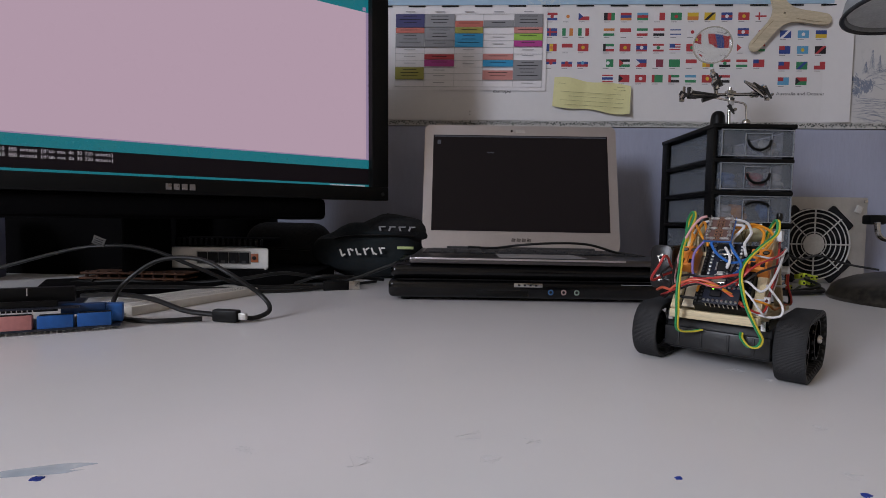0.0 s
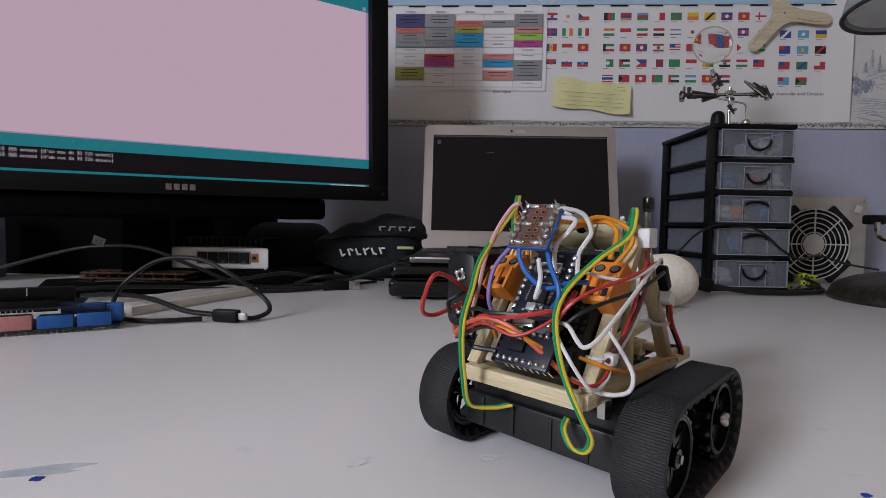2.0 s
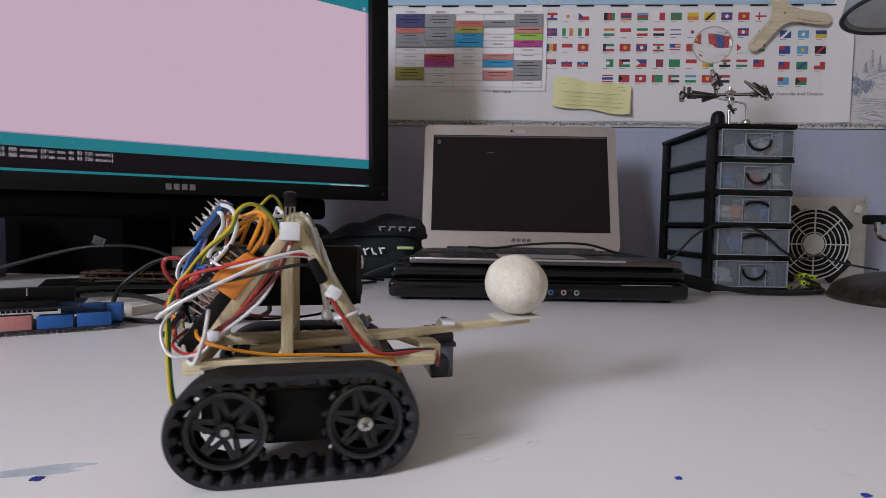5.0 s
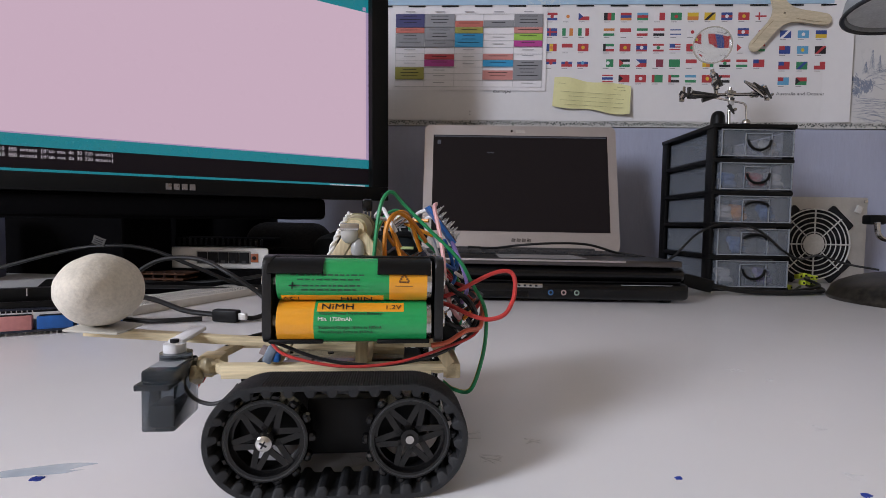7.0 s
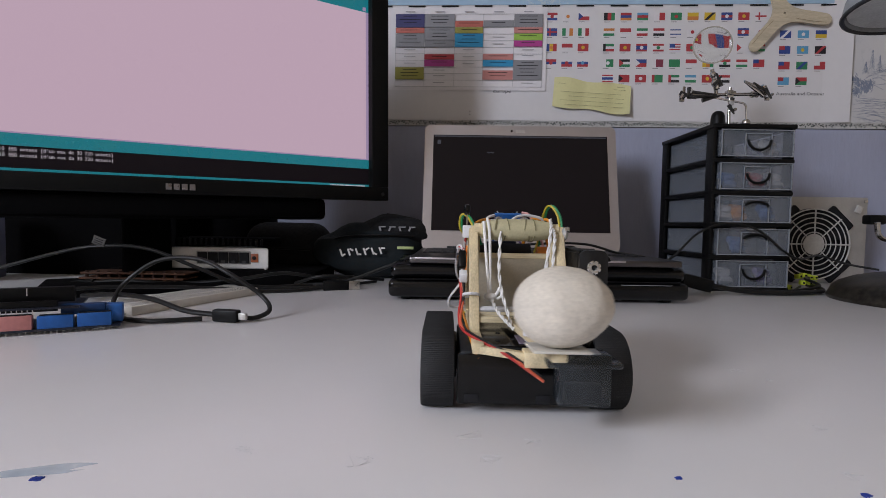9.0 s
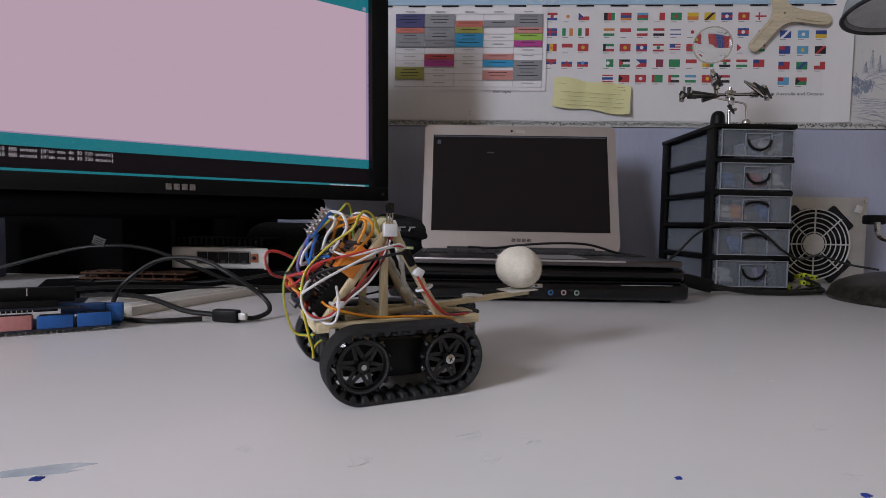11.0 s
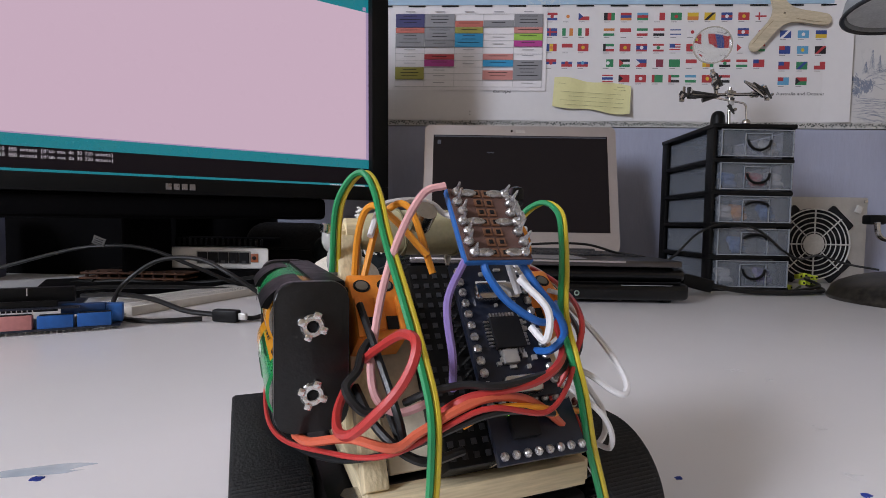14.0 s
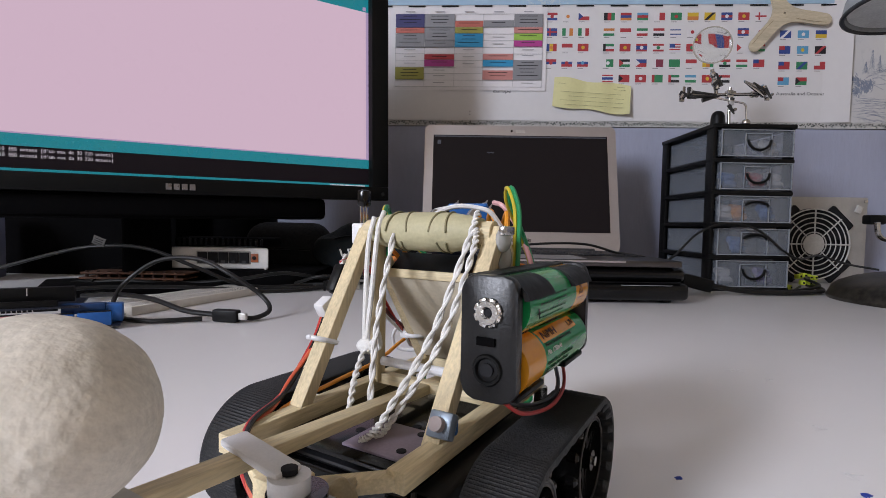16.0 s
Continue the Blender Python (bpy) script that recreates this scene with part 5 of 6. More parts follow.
def wire_pair(robot, a, b, pts, off=(0, 1.35, 0), r=0.70):
    wire(robot, a, pts, r * (0.86 if a == "yellow" else 1.05))
    o = Vector(off)
    wire(robot, b, [Vector(p) + o for p in pts], r * (0.86 if b == "yellow" else 1.05))


# the tilted electronics stack: up along the legs, out from them
def tilt_point(u, y, n):
    return (-41 + 0.603 * u - 0.798 * n, y - 1, 38 + 0.798 * u + 0.603 * n)


TILT = Matrix(((0, -0.798e0, 0.603, 0), (1, 0, 0, 0), (0, 0.603, 0.798, 0), (0, 0, 0, 1)))


def tilted(u, y, n):
    """Matrix whose x runs across, y out of the board and z up along it."""
    m = TILT.copy()
    m.translation = mm(*tilt_point(u, y, n))
    return m


def catapult_robot():
    R = thing("catapult_robot", Matrix(), "small home-made tracked robot with a wooden catapult, wires and batteries", "robot")
    # chassis
    body = part("chassis", box(B(), mm(3.5, 0, 20.5), mm(68, 62, 21), 0.0020), chassis_black, R, "black plastic chassis between the tracks")
    part("end_plate", box(B(), mm(38.5, 0, 18), mm(4, 64, 24), 0.001), gloss_black, body)
    part("end_plate", box(B(), mm(-33, 0, 19), mm(4, 62, 13), 0.001), chassis_black, body)
    for y in (-22, -8, 8, 22):
        part("end_rib", box(B(), mm(-35.2, y, 19), mm(1.0, 1.6, 11), 0.0003), chassis_black, body)
    part("top_deck", box(B(), mm(8, 0, 33.0), mm(60, 50, 1.6), 0.0003), gloss_black, body)
    for x, y in ((20, 12), (24, -4), (14, 8), (30, 6), (28, -12), (10, -10), (4, 14)):
        part("deck_hole", cyl(B(), mm(x, y, 33.5), mm(x, y, 34.0), 0.0014, 10), ink, body)
    for y in (-25, 9, 25):
        part("end_notch", box(B(), mm(40.4, y, 9), mm(1.2, 7, 4), 0.0002), ink, body)
    for x in (-34,):
        for y in (-27, 27):
            part("frame_bolt", cyl(B(), mm(x, y, 30), mm(x, y, 36), 0.0026, 6), steel, body)
    for side in (-1, 1):
        part("track_belt", track_belt(side), rubber, R, "ribbed black rubber track")
        part("side_plate", box(B(), mm(0, side * 34.5, 20), mm(24, 6, 20), 0.001), black_plastic, R)
        part("side_clip", box(B(), mm(0, side * 38, 33.6), mm(13, 5, 2.6), 0.0005), dark_grey, R)
    wheels = [(wheel(R, x, s, x > 0), s) for s in (-1, 1) for x in (0.0235, -0.0235)]
    # wooden frame
    for s in (-1, 1):
        part("frame_rail", stick((-42, s * 23, 35.8), (45 if s > 0 else 53, s * 23, 35.8), 5, 5), stick_x, R, "squared pale wooden rail")
        part("front_leg", stick((-39, s * 23.5, 38), (-5, s * 23.5, 87), 5, 4.2), stick_z, R, "pale wooden strut")
        part("back_leg", stick((30 if s > 0 else 28.2, s * (21.6 if s > 0 else 23.5), 32 if s > 0 else 37), (-3, s * 23.5, 90), 5, 4.2), stick_z, R, "pale wooden strut")
        part("king_post", stick((-5.5, s * 21.5, 37), (-5.5, s * 21.5, 86), 4.4, 3.6), stick_z, R, "pale wooden post")
    part("cross_beam", stick((-40.2, -24.2, 35.6), (-40.2, 25.5, 35.6), 5.5, 5.5), stick_y, R, "pale wooden cross beam")
    part("cross_beam", stick((-7, -21, 38), (-7, 21, 38), 4, 3.5), stick_y, R, "pale wooden cross beam")
    part("cross_beam", stick((-12, -22, 74), (-12, 22, 74), 4, 3), stick_y, R, "pale wooden cross beam")
    part("back_plate", box(B(), (0, 0, 0.020), (0.042, 0.0016, 0.042), 0.0003), ply, R, "thin grey-brown plywood backing plate", m=tilted(5, 0, -2.6))
    part("tail_block", box(B(), mm(56, 1.5, 33), mm(9, 10, 7), 0.0006), stick_x, R, "glued wooden block")
    part("tail_block", box(B(), mm(56.5, 8.5, 33), mm(7, 5, 7), 0.0006), stick_z, R, "glued wooden block")
    part("tail_stay", stick((43.5, 22, 35.4), (55, 6, 34), 4, 3.5), stick_x, R, "slanted wooden stay")
    part("tail_stay", stick((52, -22, 35.4), (57, -3, 34), 4, 3.5), stick_x, R, "slanted wooden stay")
    plate = part("motor_plate", box(B(), mm(25, 8, 34.1), mm(18, 20, 0.8), 0.0003), M("mauve_plate", (0.20, 0.16, 0.20), 0.4, var=0.15, scale=120), body, "dull mauve plastic plate with screw holes")
    for x, y in ((30, 14), (30, 2), (19, 13)):
        part("screw_hole", cyl(B(), mm(x, y, 34.3), mm(x, y, 34.8), 0.0013, 12), ink, plate)
    part("pivot_bar", cyl(B(), mm(-6, -21, 44), mm(-6, 21, 44), 0.0016, 10), nylon, R, "white plastic pivot rod")
    # wound dowel on top
    prof = [(0.0001, -0.019), (0.0045, -0.019), (0.0052, -0.016), (0.0060, -0.009), (0.0062, 0), (0.0060, 0.009), (0.0052, 0.015), (0.0044, 0.019), (0.0001, 0.019)]
    d = part("wound_dowel", lathe(B(), prof, 28, pose(-0.0025, 0, 0.0887, -90, 0, 0)), band_tan, R, "dowel wrapped in tan rubber band")
    for k, (a, t) in enumerate(((-12, 0.5), (-4, -0.45), (4, 0.5), (10, -0.3))):
        pts = [mm(-2.5 + 6.15 * math.cos(q), a + 4 * t * q / 2, 88.7 + 6.15 * math.sin(q)) for q in (radians(30 * i) for i in range(12))]
        part("band_edge", tube(B(), pts, 0.00035, 5, 4), M("band_crease", (0.22, 0.20, 0.11), 0.7), d)
    for s in (-1, 1):
        part("dowel_end", cyl(B(), mm(-2.5, s * 18.5, 88.7), mm(-2.5, s * 23, 88.7), 0.0036, 16), stick_y, d)
    part("hot_glue_blob", ball_at(B(), mm(-1, 26.5, 87), 0.0030, 12, 8, (1.1, 0.7, 1.2)), glue, R, "clear glue with a small steel pin")
    part("steel_pin", box(B(), mm(-1, 27.5, 89.6), mm(7.0, 2.2, 2.6), 0.0005), steel, R)
    part("sensor_glue", ball_at(B(), mm(-4, 25.8, 81.5), 0.0028, 12, 8, (0.9, 0.7, 1.5)), glue, R)
    # throwing arm
    arm = part("throwing_arm", stick((-22, -3, 36.5), (105, 1.5, 46.0), 5, 3.2), stick_x, R, "long pale wooden throwing arm")
    part("cradle", box(B(), mm(97.5, 2, 47.7), mm(20, 20, 0.9), 0.0003, Matrix.Rotation(radians(-4.3), 4, "Y")), card, arm, "small grey card cradle")
    # servo and its horn
    sv = part("servo", box(B(), mm(61.5, 19.5, 28.5), mm(11.4, 22, 22), 0.0010), smoke, R, "smoky translucent little servo motor")
    sv.location = mm(2.8, 0.9, -1.2)
    part("servo_flange", box(B(), mm(61.5, 19.5, 34.8), mm(11.6, 31, 2.2), 0.0004), smoke, sv)
    part("servo_dome", cyl(B(), mm(62, 14, 39), mm(62, 14, 42), 0.0058, 24), smoke, sv)
    part("servo_label", box(B(), mm(61.5, 21, 39.7), mm(9, 10, 0.3)), M("servo_sticker", (0.32, 0.34, 0.37), 0.5), sv, flat=True)
    part("servo_gearbox", box(B(), mm(61.5, 19.5, 22.5), mm(7.4, 15, 8), 0.001), dark_grey, sv)
    part("servo_horn", cyl(B(), mm(63, 13.0, 41.5), mm(63, 13.0, 45.2), 0.0040, 20), nylon, sv, "white nylon servo horn")
    bm = stick((63, 13, 45.4), (61, -6, 47.0), 6, 1.8, 0.0007)
    part("horn_lever", bm, nylon, sv, "white nylon lever over the arm")
    part("horn_screw", cyl(B(), mm(63, 13, 45.5), mm(63, 13, 46.6), 0.0016, 12), ink, sv)
    for x, y, z, r, q in ((53, 15, 35, 3.4, (1.3, 0.9, 0.9)), (56.5, 17, 32.5, 3.0, (0.8, 1.3, 1.2))):
        bm = ball_at(B(), mm(x, y, z), r * 0.001, 20, 14, q)
        for v in bm.verts:
            v.co += (v.co - mm(x, y, z)) * 0.45 * noise.noise(v.co * 420)
        part("glue_lump", bm, amber_glue, R, "yellowed hot glue on the wood")
    # battery holder
    H = part("battery_holder", box(B(), mm(-4, 30.2, 65.5), mm(56, 2.2, 27), 0.0006), black_plastic, R, "black two-cell battery holder")
    H.location = mm(0, -1.4, -1.0)
    for x in (-33, 24.5):
        bm = prism(B(), rounded(0.0142, 0.0295, 0.0036, cx=0.0, cz=0.0), 0.0030)
        bmesh.ops.bevel(bm, geom=[e for f in bm.faces if len(f.verts) > 4 for e in f.edges], offset=0.0005, segments=2, affect="EDGES", profile=0.5)
        part("holder_end", bm, holder_black, H, "rounded black end plate", m=pose(x * 0.001 + (0.0015 if x < 0 else -0.0015) * 0 + (-0.0015 if x > 0 else -0.0015) + 0.0030, 0.0366, 0.0658, 0, 0, 90))
    for z in (51.9, 79.6):
        part("holder_rim", box(B(), mm(-4, 32.8, z), mm(56, 6.0, 1.6), 0.0005), black_plastic, H)
    for x in (15, -21):
        bm = B()
        pts = [(0.0374 + 0.0077 * math.sin(radians(a)), 0.0720 + 0.0077 * math.cos(radians(a))) for a in range(-40, 75, 12)]
        for (ya, za), (yb, zb) in zip(pts, pts[1:]):
            bm.faces.new([bm.verts.new(p) for p in (((x - 9) * 0.001, ya, za), ((x + 9) * 0.001, ya, za), ((x + 9) * 0.001, yb, zb), ((x - 9) * 0.001, yb, zb))])
        bmesh.ops.remove_doubles(bm, verts=bm.verts, dist=1e-6)
        r = bmesh.ops.extrude_face_region(bm, geom=bm.faces[:])
        bmesh.ops.scale(bm, vec=(1, 1.03, 1.004), verts=[v for v in r["geom"] if isinstance(v, bmesh.types.BMVert)])
        part("holder_clip", bm, black_plastic, H, "curved black retaining clip")
        part("holder_clip", box(B(), mm(x, 40.0, 51.9), mm(18, 7, 1.5), 0.0005), black_plastic, H, "black retaining clip")
    for z in (72.0, 58.6):
        for x, sx in ((-33.2, -1), (24.8, 1)):
            if sx > 0 and z < 60:
                part("moulded_ring", ring(B(), mm(26.3, 36.6, z), 0.0032, 0.0006, 0, 20, 6), black_plastic, H)
                part("ring_hole", cyl(B(), mm(25.8, 36.6, z), mm(26.6, 36.6, z), 0.0016, 12), ink, H)
                continue
            x0 = 26.0 if sx > 0 else -34.6
            part("rivet", ring(B(), mm(x0 + 0.2 * sx, 36.6, z), 0.0021 if sx > 0 else 0.0016, 0.0013 if sx > 0 else 0.0008, 0, 16, 6), bright_tin, H, "crimped bright rivet")
            for k in range(8 if sx > 0 else 4):
                a = 2 * math.pi * k / (8 if sx > 0 else 4) + 0.4
                part("rivet_petal", box(B(), mm(x0 + 0.4 * sx, 36.6 + (2.75 if sx > 0 else 2.2) * math.cos(a), z + (2.75 if sx > 0 else 2.2) * math.sin(a)), mm(1.3, 1.7, 2.0 if sx > 0 else 1.7), 0.0005, Matrix.Rotation(a, 4, "X")), bright_tin, H)
            part("rivet_hole", cyl(B(), mm(x0, 36.6, z), mm(x0 + 0.6 * sx, 36.6, z), 0.0009, 10), ink, H)
    part("moulded_slot", box(B(), mm(26.45, 36.2, 65.2), mm(0.6, 4.6, 1.9)), deep_black, H)
    for z, flip, seam in ((72.6, 1, -16.0), (58.0, -1, 9.0)):
        c = part("battery_cell", B(), batt_green, H, "green and orange rechargeable cell")
        ends = (21.2, -28.8)
        bm = B()
        lo, hi = (seam, ends[0]) if flip > 0 else (ends[1], seam)
        cyl(bm, mm(lo, 37.6, z), mm(hi, 37.6, z), 0.00735, 32)
        bmesh.ops.recalc_face_normals(bm, faces=bm.faces)
        bm.to_mesh(c.data)
        bm.free()
        c.data.polygons.foreach_set("use_smooth", [True] * len(c.data.polygons))
        c.data.set_sharp_from_angle(angle=radians(35))
        lo, hi = (ends[1] + 3 * 0, seam) if flip > 0 else (seam, ends[0])
        part("orange_band", cyl(B(), mm(lo, 37.6, z), mm(hi, 37.6, z), 0.00736, 32), batt_orange, c, "orange wrapper end")
        part("cell_rim", cyl(B(), mm(ends[1] - 1.6, 37.6, z), mm(ends[1], 37.6, z), 0.0068, 28), steel, c)
        part("cell_cap", cyl(B(), mm(ends[0], 37.6, z), mm(ends[0] + 1.8, 37.6, z), 0.0032, 16), steel, c)
        # printed matter, wrapped on the outer side
        deg = -58 if flip > 0 else 50
        bm = B()
        x0, x1 = (-14, 20) if flip > 0 else (-21, 8)
        for a in range(-12, 13, 6):
            m = pose(0, 0.0376, z * 0.001) @ pose(0, 0, 0, deg + a, 0, 0)
            box(bm, m @ mm((x0 + x1) / 2, 7.30, 0), mm(x1 - x0, 0.18, 0.82), 0, Matrix.Rotation(radians(deg + a), 4, "X"))
        part("orange_strip", bm, batt_orange, c, "orange strip with black print", flat=True)
        bm = B()
        rnd = random.Random(5)
        for a, w0, w1, th in () if flip < 0 else ((-8, 0.1, 0.8, 0.5), (-20, 0.05, 0.9, 0.5), (8, 0.1, 0.9, 0.55), (20, 0.15, 0.8, 0.55)):
            if flip < 0 and a == 8:
                continue
            gx0, gx1 = (-9, 18) if flip > 0 else (-26, 4)
            m = pose(0, 0.0376, z * 0.001) @ pose(0, 0, 0, a * flip * -1 - 4, 0, 0)
            x = gx0 + w0 * (gx1 - gx0)
            while x < gx0 + w1 * (gx1 - gx0):
                L = rnd.uniform(0.8, 2.2)
                box(bm, m @ mm(x + L / 2, 7.36, 0), mm(L, 0.1, th), 0, Matrix.Rotation(radians(a * flip * -1 - 4), 4, "X"))
                x += L + 0.6
        part("print_bar", bm, M("dark_green_print", (0.004, 0.06, 0.025), 0.5), c, "tiny unreadable print", flat=True)
        if flip > 0:
            bm = B()
            for q in range(3):
                c0, c1 = (radians(90 + 120 * q), radians(210 + 120 * q))
                p0, p1 = Vector((-21 + 1.9 * math.cos(c0), 1.9 * math.sin(c0))), Vector((-21 + 1.9 * math.cos(c1), 1.9 * math.sin(c1)))
                for k in range(4):
                    e = p0.lerp(p1, (k + 0.5) / 4)
                    g = math.degrees(e.y / 7.36) + 6
                    w = pose(0, 0.0376, z * 0.001) @ pose(0, 0, 0, g, 0, 0)
                    box(bm, w @ mm(e.x, 7.37, 0), mm(0.75, 0.1, 0.6), 0, Matrix.Rotation(radians(g), 4, "X"))
            for g in (24, -12):
                w = pose(0, 0.0376, z * 0.001) @ pose(0, 0, 0, g, 0, 0)
                box(bm, w @ mm(-21, 7.37, 0), mm(6.0, 0.1, 0.22), 0, Matrix.Rotation(radians(g), 4, "X"))
            part("print_bar", bm, M("brown_print", (0.16, 0.06, 0.01), 0.5), c, "small printed recycling mark", flat=True)
        def words(s, size, x, deg2, wide, mat, turn):
            m = pose(x * 0.001, 0.0376, z * 0.001) @ pose(0, 0, 0, deg2, 0, 0) @ pose(0, 0.00748, 0) @ pose(0, 0, 0, 0, 0, 180) @ UPRIGHT @ pose(0, 0, 0, 0, 0, 180 if turn else 0)
            writing("printed_line", s, size, mat, c, m, wide * 0.001)
        if flip > 0:
            words("NiMH", 0.0033, -10.5, deg + 9, 10.5, ink, True)
            words("1.2V", 0.0024, 13.5, deg + 8, 5.5, ink, True)
            words("+", 0.0050, 14.5, 2, 2.2, ink, True)
        else:
            words("NiMH", 0.0033, 6.8, deg - 9, 10.5, ink, False)
            words("1.2V", 0.0024, -14.5, deg - 8, 5.0, ink, False)
            words("Min. 1750mAh", 0.0019, 7.6, 10, 11.0, M("white_print", (0.75, 0.77, 0.75), 0.5), False)
            words("Nickel Metal Hydride Battery", 0.0014, 7.4, 26, 21, M("dark_print", (0.004, 0.05, 0.02), 0.5), False)
            words("Standard Charge 16Hrs at 180mA", 0.0014, 7.4, -10, 21, M("dark_print", (0.004, 0.05, 0.02), 0.5), False)
            words("Fast Charge 5Hrs at 450mA", 0.0014, 7.4, -23, 18, M("dark_print", (0.004, 0.05, 0.02), 0.5), False)
    # electronics stack
    bb = part("mini_breadboard", box(B(), (0, 0, 0.0235), (0.031, 0.0088, 0.047), 0.0005), black_plastic, R, "small black breadboard", m=tilted(1.5, -3.8, 2.8))
    bm = B()
    for i in range(12):
        for j in range(17):
            if j not in (8,):
                box(bm, (-0.0143 + 0.0026 * i, 0.00445, 0.0020 + 0.0026 * j), (0.0012, 0.0004, 0.0012))
    part("contact_grid", bm, dark_grey, bb, flat=True)
    nano = part("controller", box(B(), (0, 0, 0.0160), (0.0180, 0.0016, 0.0320), 0.0002), pcb_dark, R, "dark microcontroller board with fine soldered parts", m=tilted(11.0, -4.0, 15.4))
    part("main_chip", box(B(), (0, 0.0015, 0.0140), (0.0072, 0.0014, 0.0072), 0.0002, Matrix.Rotation(radians(0), 4, "Y")), ink, nano)
    bm = B()
    for i in range(8):
        for sgn in (-1, 1):
            box(bm, (-0.0028 + 0.0008 * i, 0.0011, 0.0140 + sgn * 0.0042), (0.0004, 0.0005, 0.0012))
            box(bm, (sgn * 0.0042, 0.0011, 0.0112 + 0.0008 * i), (0.0012, 0.0005, 0.0004))
    part("chip_leg_edge", bm, solder, nano, flat=True)
    part("crystal", box(B(), (0, 0.0022, 0.0236), (0.0108, 0.0026, 0.0046), 0.0012), steel, nano, "silver crystal can")
    part("usb_socket", box(B(), (0.0005, 0.0022, 0.0022), (0.0085, 0.0028, 0.0040), 0.0010), steel, nano, "silver usb socket")
    part("reset_button", box(B(), (0.001, 0.0015, 0.0085), (0.0035, 0.0016, 0.0030), 0.0003), zinc, nano)
    bm = B()
    for i in range(11):
        for sx in (-1, 1):
            ball_at(bm, (sx * 0.0078, 0.0013, 0.0030 + 0.00265 * i), 0.0010, 8, 5, (1, 0.8, 1))
    part("solder_joint_strip", bm, solder, nano)
    bm = B()
    for i in range(11):
        for sx in (-1, 1):
            box(bm, (sx * 0.0078, -0.0045, 0.0030 + 0.00265 * i), (0.0006, 0.008, 0.0006))
    part("pin_header", bm, steel, nano, flat=True)
    bm = B()
    rnd = random.Random(9)
    for i in range(26):
        box(bm, (rnd.uniform(-0.005, 0.005), 0.0011, rnd.uniform(0.006, 0.030)), (rnd.uniform(0.0006, 0.0016), 0.0007, rnd.uniform(0.0005, 0.0011)))
    part("surface_mounting", bm, zinc, nano, "tiny pale surface parts", flat=True)
    part("board_marking", box(B(), (0, 0.0011, 0.0262), (0.0078, 0.0003, 0.0015)), white_plastic, nano, flat=True)
    mod = part("driver_module", box(B(), (0, 0, 0.0065), (0.0200, 0.0014, 0.0130), 0.0002), pcb_dark, R, "small dark driver board", m=tilted(-0.6, -5.5, 13.8))
    bm = B()
    for i in range(8):
        for z in (0.0015, 0.0115):
            ball_at(bm, (-0.0088 + 0.0025 * i, 0.0010, z), 0.0009, 8, 5)
    part("solder_joint_strip", bm, solder, mod)
    part("module_chip", box(B(), (0.003, 0.0014, 0.0065), (0.006, 0.0016, 0.0045), 0.0002), ink, mod)
    part("status_lamp", box(B(), (0.0050, 0.0011, 0.0094), (0.0010, 0.0008, 0.0009)), led_green, mod, "glowing green status lamp")
    bm = B()
    for i in range(8):
        box(bm, (-0.0088 + 0.0025 * i, -0.0035, 0.0015), (0.0007, 0.0060, 0.0007))
    part("pin_header", bm, steel, mod, flat=True)
    # copper board on top
    pb = part("solder_board", box(B(), (0, 0, 0.0095), (0.0158, 0.0016, 0.0190), 0.0002), pcb_blue, R, "little blue perforated board with silver solder blobs", m=tilted(35.4, -0.2, 28.2))
    part("copper_side", box(B(), (0, 0.0009, 0.0095), (0.0150, 0.0004, 0.0184)), copper_board, pb, flat=True)
    bm = B()
    for j in range(7):
        for i in range(2):
            box(bm, (-0.00125 + 0.0025 * i, 0.0013, 0.0018 + 0.0026 * j), (0.0019, 0.0003, 0.0019))
    part("pad_field", bm, copper_pad, pb, flat=True)
    bm = B()
    for j in range(7):
        for i in range(2):
            box(bm, (-0.00125 + 0.0025 * i, 0.0015, 0.0018 + 0.0026 * j), (0.0009, 0.0003, 0.0009))
    part("pad_drilling", bm, ink, pb, flat=True)
    bm = B()
    for j in range(7):
        for sx in (-1, 1):
            x = sx * (0.0058 + 0.0006 * (j % 2))
            ball_at(bm, (x, 0.0016, 0.0018 + 0.0026 * j), 0.0012, 10, 6, (1.0, 0.9, 0.9))
            cyl(bm, (x, 0.0018, 0.0018 + 0.0026 * j), (x * 1.04, 0.0044 + 0.0006 * (j % 3), 0.0022 + 0.0026 * j), 0.0006, 6, 0.0002)
            if j in (0, 3, 6):
                ball_at(bm, (sx * 0.0034, 0.0014, 0.0018 + 0.0026 * j), 0.0012, 10, 6, (2.0, 0.8, 0.8))
    part("solder_work", bm, solder, pb, "shiny solder blobs")
    # orange screw terminals at both sides
    dull_screw = M("dull_screw", (0.22, 0.21, 0.19), 0.5, 0.7)
    for sy in (-1, 1):
        m = tilted(28.6, 21.4 if sy > 0 else -20.4, 0.6)
        bm = prism(B(), [(0, 0), (0.0096, 0), (0.0096, 0.0098), (0.0078, 0.0165), (0.0070, 0.0172), (0, 0.0172)], 0.0108, pose(-0.0054, 0, 0, 0, 0, 90) @ pose(0, -0.0108, 0))
        bmesh.ops.bevel(bm, geom=list(bm.edges), offset=0.0004, segments=2, affect="EDGES", profile=0.5)
        o = part("screw_terminal", bm, orange_block, R, "orange screw terminal block", m=m)
        for x in (-0.0046, 0.0046):
            part("terminal_cheek", box(B(), (x, 0.0102, 0.0048), (0.0014, 0.0016, 0.0094), 0.0003), orange_block, o)
        part("terminal_rib", box(B(), (0, 0.0100, 0.0056), (0.0018, 0.0014, 0.0076), 0.0003), orange_block, o)
